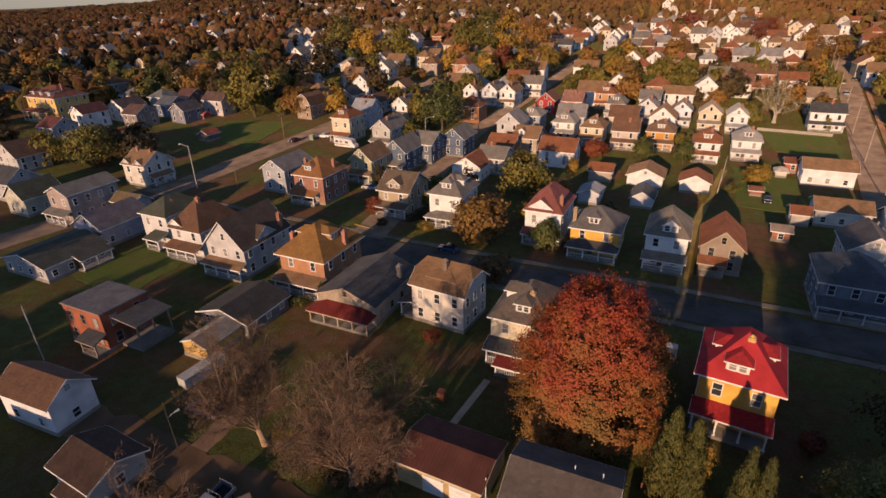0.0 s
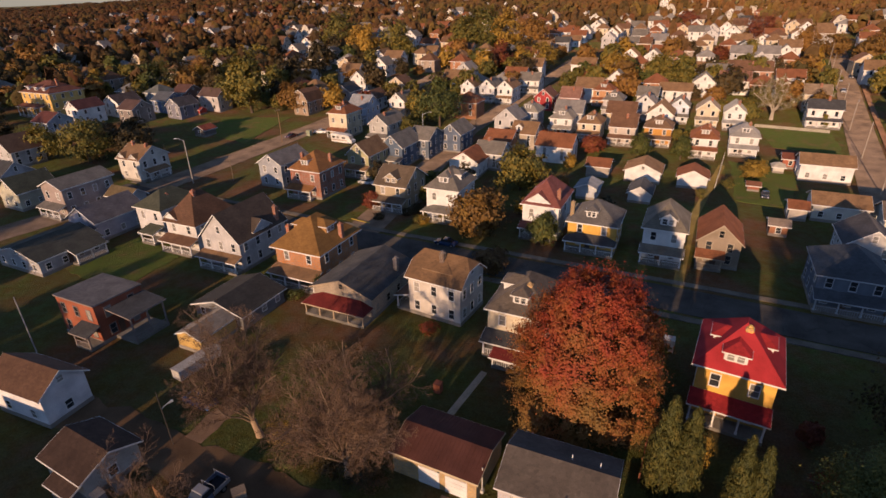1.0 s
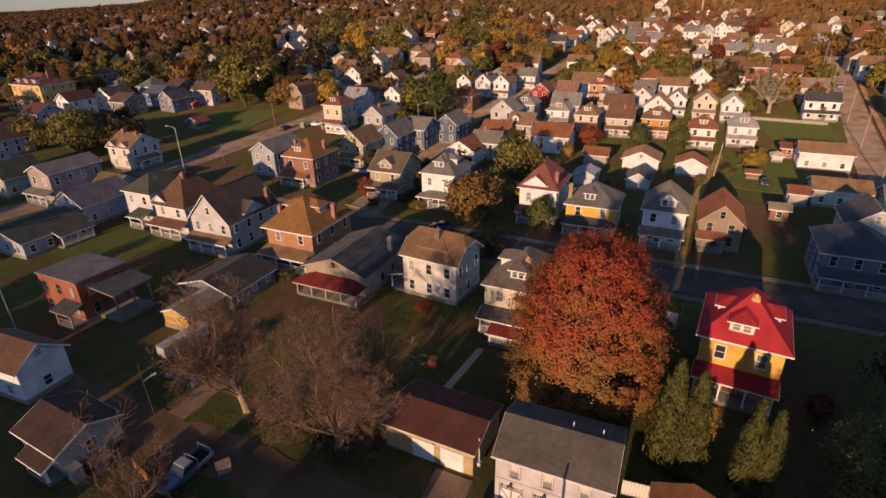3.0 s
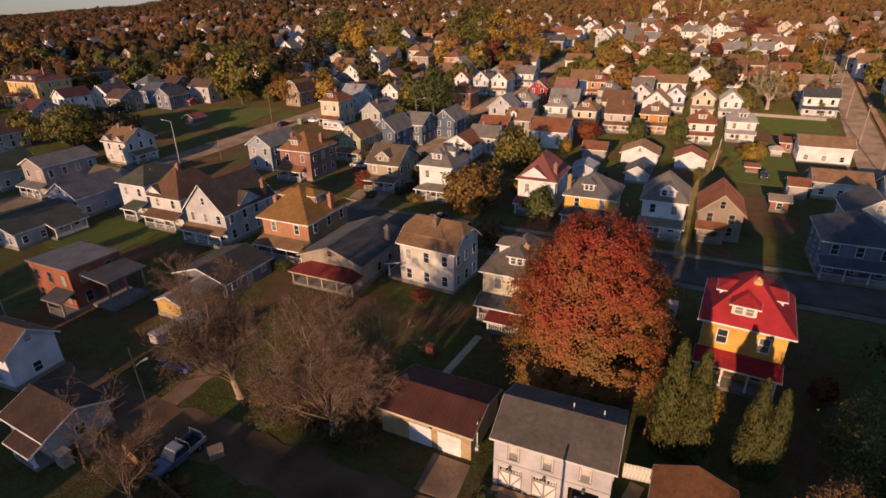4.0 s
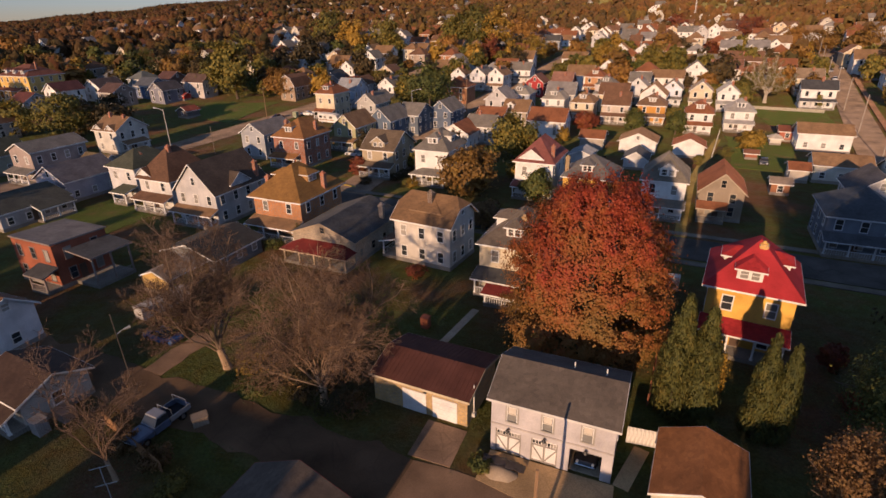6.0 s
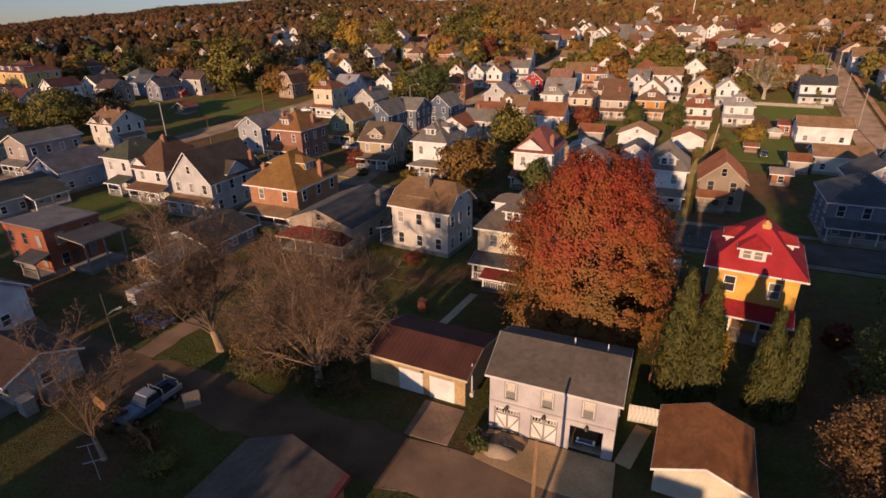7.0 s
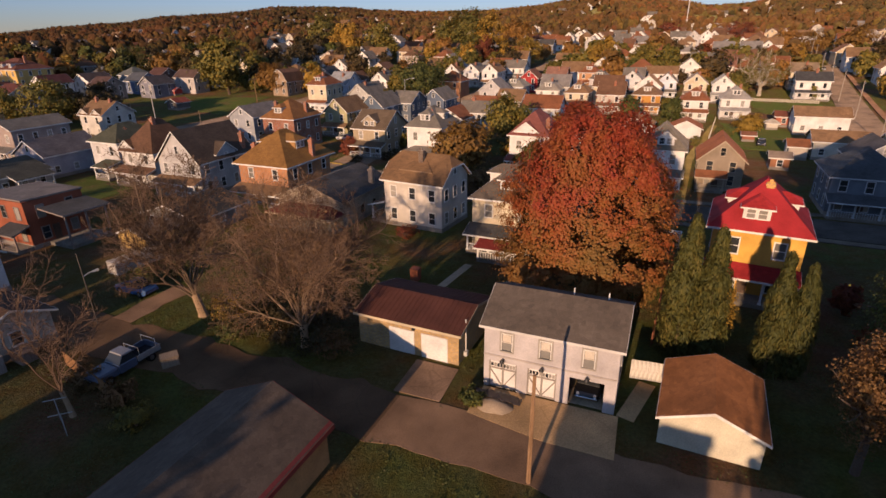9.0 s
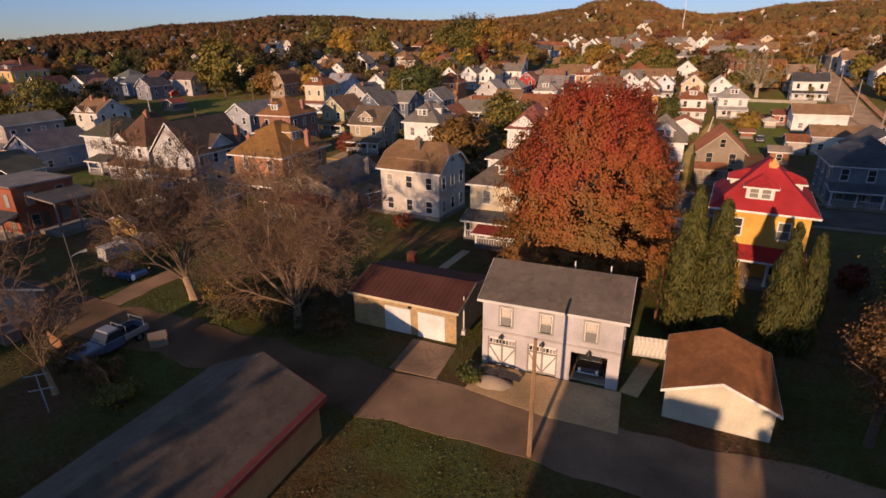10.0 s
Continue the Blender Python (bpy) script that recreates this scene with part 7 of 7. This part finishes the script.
def motorhome(x, y, yaw):
    """A long white camper with a cab, dark windows and a brown stripe."""
    ob = tagged(new("motorhome"), "long white motorhome with dark windows and a brown stripe", "motorhome")
    ob.matrix_world = pose(x, y, land(x, y) + 0.03, 0, 0, yaw)
    white = paint("plain", (0.74, 0.72, 0.68), 0.35)
    s = Shape().bevelled(-4.0, -1.2, 0.5, 2.6, 1.2, 3.1, 0.12)
    part("body", s.v, s.f, white, ob)
    vs = [(2.6, -1.1, 0.5), (4.3, -1.0, 0.5), (4.3, 1.0, 0.5), (2.6, 1.1, 0.5), (2.6, -1.1, 2.9), (3.1, -1.0, 2.8), (3.1, 1.0, 2.8), (2.6, 1.1, 2.9), (4.3, -1.0, 1.4), (4.3, 1.0, 1.4), (3.7, -1.0, 1.6), (3.7, 1.0, 1.6)]
    part("cab", vs, [(3, 2, 1, 0), (4, 5, 6, 7), (0, 1, 8, 10, 5, 4), (2, 3, 7, 6, 11, 9), (1, 2, 9, 8), (8, 9, 11, 10), (10, 11, 6, 5), (0, 4, 7, 3)], white, ob)
    for x0, x1 in ((-3.4, -2.2), (-1.6, -0.6), (0.6, 1.9)):
        s = Shape().box(x0, -1.23, 1.7, x1, -1.2, 2.4)
        part("pane", s.v, s.f, glass(), ob)
    s = Shape().add([(3.68, -0.9, 1.68), (3.68, 0.9, 1.68), (3.14, 0.9, 2.7), (3.14, -0.9, 2.7), (3.72, -0.9, 1.7), (3.72, 0.9, 1.7), (3.18, 0.9, 2.72), (3.18, -0.9, 2.72)], [(4, 5, 6, 7), (0, 4, 7, 3), (1, 2, 6, 5), (3, 7, 6, 2), (0, 1, 5, 4)])
    part("windscreen", s.v, s.f, glass(), ob)
    s = Shape().box(-3.98, -1.22, 1.1, 2.6, -1.2, 1.35)
    part("stripe", s.v, s.f, paint("plain", (0.3, 0.17, 0.09), 0.5), ob, "brown stripe along the side")
    for sx in (-2.3, 3.2):
        for sy in (-1.02, 1.02):
            wheel_parts(ob, sx, sy, 0.4, 0.26)
    return ob


motorhome(-32.6, 172.6, -30)


def mound(x, y):
    ob = tagged(new("sand_heap"), "low heap of pale sand on the garage apron", "sand heap")
    ob.matrix_world = pose(x, y, 0.05, 0, 0, -24)
    vs, fs, n = [], [], 20
    for k in range(5):
        for i in range(n):
            a = 2 * math.pi * i / n
            r = (1 - k / 4.6) * (1 + 0.12 * noise.noise(Vector((math.cos(a) * 2, math.sin(a) * 2, k))))
            vs.append((1.45 * r * math.cos(a), 0.95 * r * math.sin(a), 0.42 * (1 - (1 - k / 4.6) ** 1.6)))
    for k in range(4):
        for i in range(n):
            a, b = k * n + i, k * n + (i + 1) % n
            fs.append((a, b, b + n, a + n))
    fs.append(tuple(range(4 * n, 5 * n)))
    part("sand", vs, fs, paint("stucco", (0.42, 0.32, 0.22), 0.95), ob, smooth=True)
    t = tagged(new("tarpaulin"), "crumpled dark tarpaulin thrown over the sand", "tarpaulin")
    t.matrix_world = pose(x + 0.35, y + 0.55, 0.1, 0, 0, -24)
    vs, fs, nx, ny = [], [], 22, 7
    for j in range(ny):
        for i in range(nx):
            px, py = -1.75 + 3.5 * i / (nx - 1), -0.4 + 0.9 * j / (ny - 1)
            z = 0.32 * max(0, 1 - (px / 1.9) ** 2) + 0.16 * noise.noise(Vector((px * 2.2, py * 2.6, 3))) + 0.08 * noise.noise(Vector((px * 6, py * 6, 9)))
            vs.append((px + 0.12 * noise.noise(Vector((px * 2, py * 3, 5))), py + 0.2 * noise.noise(Vector((px * 1.4, 0, 7))), max(0.02, z + 0.08)))
    for j in range(ny - 1):
        for i in range(nx - 1):
            a = j * nx + i
            fs.append((a, a + 1, a + nx + 1, a + nx))
    s = Shape().slab(vs, fs, 0.015)
    part("sheet", s.v, s.f, paint("plain", (0.045, 0.035, 0.035), 0.45), t, smooth=True)


mound(4.75, 31.2)


def clothes_post(x, y):
    ob = tagged(new("clothes_line_post"), "white metal clothes line post in the yard", "clothes line")
    ob.matrix_world = pose(x, y, 0, 0, 0, 20)
    s = Shape().tube((0, 0, -0.2), (0, 0, 1.8), 0.035, 0.035, 8).tube((-0.7, 0, 1.75), (0.7, 0, 1.75), 0.03, 0.03, 8)
    part("frame", s.v, s.f, paint("plain", (0.45, 0.44, 0.42), 0.5), ob)


clothes_post(-24.2, 29.4)
clothes_post(-25.6, 31.0)


def crate(x, y, yaw, sx, sy, sz, c, label, cat="crate"):
    ob = tagged(new(cat.replace(" ", "_")), label, cat)
    ob.matrix_world = pose(x, y, land(x, y), 0, 0, yaw)
    s = Shape().bevelled(-sx / 2, -sy / 2, 0, sx / 2, sy / 2, sz, 0.03)
    part("body", s.v, s.f, paint("wood", c), ob)
    s = Shape().box(-sx / 2 - 0.03, -sy / 2 - 0.03, sz, sx / 2 + 0.03, sy / 2 + 0.03, sz + 0.06)
    part("lid", s.v, s.f, paint("wood", shade(c, 0.85)), ob)


crate(-20.9, 37.6, 30, 1.3, 1.0, 0.8, (0.36, 0.29, 0.22), "pale wooden crate beside the truck")
crate(-34.4, 37.0, -29, 1.2, 1.0, 1.4, (0.36, 0.33, 0.31), "grey covered box beside the small house")
crate(-33.4, 38.8, -29, 1.7, 1.2, 0.9, (0.30, 0.22, 0.18), "low brown covered box beside the small house")
crate(-1.2, 52.6, -25, 0.9, 0.9, 1.3, (0.34, 0.12, 0.07), "small red-brown garden box", "garden box")
crate(30.3, 60.4, -25, 1.4, 1.2, 1.8, (0.75, 0.73, 0.7), "small white garden shed box", "garden box")
strip("path", [(4.8, 56.2), (-1.2, 46.2)], 0.9, CONCRETE, 0.03, "narrow concrete garden path to the garage", "path")
# brown dirt given the shape of the sun band between two shadows
strip("yard_track", [(-28.8, 45.2), (-25.6, 52.0)], 2.8, DIRT, 0.016, "brown dirt laid along the band of sun between yards", "track", ragged=0.35)
strip("kerb_yellow", [(-20.6, 110.0), (-16.3, 107.2)], 0.3, paint("plain", (0.55, 0.38, 0.06), 0.7), 0.16, "yellow painted kerb at the corner", "kerb")
house(-36.0, 61.8, 5.0, 6.5, 2.4, "gy", (0.55, 0.36, 0.12), (0.3, 0.26, 0.22), "small yellow shed with a pale worn roof", rise=0.9, cat="shed", wins={"f": 0, "l": 0, "r": 0, "b": 0}, o=0.2)
crate(-33.6, 58.6, 60, 6.5, 1.7, 1.4, (0.55, 0.53, 0.5), "long white covered trailer in the yard", "trailer")
house(-83.0, 181.5, 5.5, 5.0, 2.2, "gy", (0.16, 0.13, 0.12), (0.30, 0.09, 0.06), "dark shed with a rust red roof beside the road", rise=1.2, cat="shed", wins={"f": 1, "l": 0, "r": 0, "b": 0})
house(-96.0, 211.5, 4.0, 3.5, 1.8, "gx", (0.45, 0.06, 0.05), (0.4, 0.08, 0.07), "small bright red garden shed on the lawn", rise=0.8, cat="shed", wins={"f": 1, "l": 0, "r": 0, "b": 0})


def mast(x, y, h):
    """A thin lattice tower with three legs."""
    ob = tagged(new("radio_mast"), "tall thin white lattice mast at the edge of the town", "mast")
    ob.matrix_world = pose(x, y, land(x, y))
    legs = [Vector((0.55 * math.cos(2.1 * i), 0.55 * math.sin(2.1 * i), 0)) for i in range(3)]
    steel = paint("plain", (0.8, 0.8, 0.8), 0.5)
    for p in legs:
        s = Shape().tube(p - Vector((0, 0, 0.5)), p * 0.4 + Vector((0, 0, h)), 0.09, 0.07, 6)
        part("leg", s.v, s.f, steel, ob)
    s = Shape()
    for k in range(int(h / 1.2)):
        for i in range(3):
            f0, f1 = 1 - 0.6 * k * 1.2 / h, 1 - 0.6 * (k + 1) * 1.2 / h
            s.tube(legs[i] * f0 + Vector((0, 0, k * 1.2)), legs[(i + 1) % 3] * f1 + Vector((0, 0, k * 1.2 + 1.2)), 0.045, 0.045, 4)
    part("bracing", s.v, s.f, steel, ob)


mast(222, 490, 34)
for x, y, w, d, h, c, lab in ((137, 514, 30, 16, 5.5, WHITE, "long white flat-roofed hall below the woods"), (238, 533, 34, 14, 5.0, (0.7, 0.66, 0.6), "long pale hall below the hillside"), (292, 537, 34, 16, 5.5, (0.62, 0.56, 0.5), "long tan hall below the hillside")):
    house(x, y, w, d, h, "flat", c, (0.55, 0.5, 0.45), lab, yaw=0, far=True, cat="building", at_mid_eave=False, wins={"f": 6, "r": 0, "l": 0})


def ivy(x, y, yaw, wide, tall):
    """Climbing leaves spread over a wall."""
    rng = np.random.default_rng(91)
    ob = tagged(new("ivy"), "yellow-green ivy climbing the white house wall", "ivy")
    ob.matrix_world = pose(x, y, land(x, y), 0, 0, yaw)
    s = Shape().tube((0, 0, -0.1), (0.1, 0, tall * 0.9), 0.04, 0.02, 6)
    part("stem", s.v, s.f, BARK, ob)
    z = rng.random(700)
    p = np.stack([rng.normal(size=700) * wide * 0.28 * (1.1 - 0.5 * z) + 0.4 * np.sin(z * 5), -0.05 - 0.12 * rng.random(700), z * tall], 1)
    quads("foliage", p, 0.1 + 0.1 * rng.random(700), LEAF["olive"], ob, rng, 0.0, normals=np.tile([0.0, -1.0, 0.2], (700, 1)))
    return ob


ivy(122.9, 172.6, YAW, 1.8, 4.6)
car(-51.3, 180.1, 62, (0.12, 0.03, 0.03), "dark red car parked on the western street")
crate(-45.8, 182.3, -25, 1.5, 1.3, 1.7, (0.42, 0.46, 0.32), "pale green utility cabinet on the corner lot", "utility cabinet")
pole(-76.4, 144.7, 7.0, "slim pale pole beside the road", 0.08, c=(0.5, 0.47, 0.43))
pole(-56.3, 137.5, 7.0, "slim brown pole beside the road", 0.08, c=(0.3, 0.24, 0.18))

strip("side_path", [(13.6, 29.4), (16.6, 33.2)], 1.2, SANDY, 0.035, "narrow tan path beside the white garage", "path")


def weeds():
    """Grass tufts and fallen leaves over the nearest yards."""
    rng = np.random.default_rng(77)
    bpy.context.view_layer.update()
    boxes = []
    for o in scene.objects:
        if o.parent is None and o.name.split(".")[0] in ("house", "garage", "car", "pickup_truck"):
            k = [c for c in o.children if c.type == "MESH" and c.name.split(".")[0] in ("wall", "body", "cab")]
            if k and o.matrix_world.translation.length < 75:
                q = np.array([tuple(v.co) for v in k[0].data.vertices])
                boxes.append((np.array(o.matrix_world.inverted()), q.min(0) - 0.3, q.max(0) + 0.3))
    p = np.stack([rng.uniform(-36, 36, 60000), rng.uniform(17, 60, 60000), np.zeros(60000), np.ones(60000)], 1)
    keep = np.array([noise.noise(Vector((a * 0.22, b * 0.22, 4))) + 0.5 * noise.noise(Vector((a * 0.7, b * 0.7, 8))) > -0.12 for a, b in p[:, :2]])
    for m, lo, hi in boxes:
        q = p @ m.T
        keep &= ~((q[:, 0] > lo[0]) & (q[:, 0] < hi[0]) & (q[:, 1] > lo[1]) & (q[:, 1] < hi[1]))
    for (x0, y0), (x1, y1), wide in (((-62, 58.2), (-1.0, 29.6), 2.2), ((-1, 29.6), (7, 26), 2.2), ((7, 26), (60, 1.5), 2.2), ((8.7, 31.7), (7.2, 28.0), 4.9), ((0.9, 36.5), (-0.8, 32.5), 1.9), ((4.8, 56.2), (-1.2, 46.2), 0.6), ((-28.4, 45.8), (-25.8, 51.0), 1.6), ((13.6, 29.4), (16.6, 33.2), 0.7)):
        dx, dy = x1 - x0, y1 - y0
        f = np.clip(((p[:, 0] - x0) * dx + (p[:, 1] - y0) * dy) / (dx * dx + dy * dy), 0, 1)
        keep &= np.hypot(p[:, 0] - x0 - f * dx, p[:, 1] - y0 - f * dy) > wide
    p = p[keep][:30000, :3]
    p[:, 2] = 0.015
    ob = quads("weeds", p, 0.035 + 0.06 * rng.random(len(p)) ** 2, leaf("weed_blades", [(0.2, (0.09, 0.06, 0.025)), (0.45, (0.08, 0.095, 0.02)), (0.62, (0.10, 0.12, 0.03)), (0.8, (0.15, 0.09, 0.035))], 0.4), None, rng, 0.6)
    return tagged(ob, "tufts of weedy grass and fallen leaves over the yards", "grass", kind="stuff")


weeds()
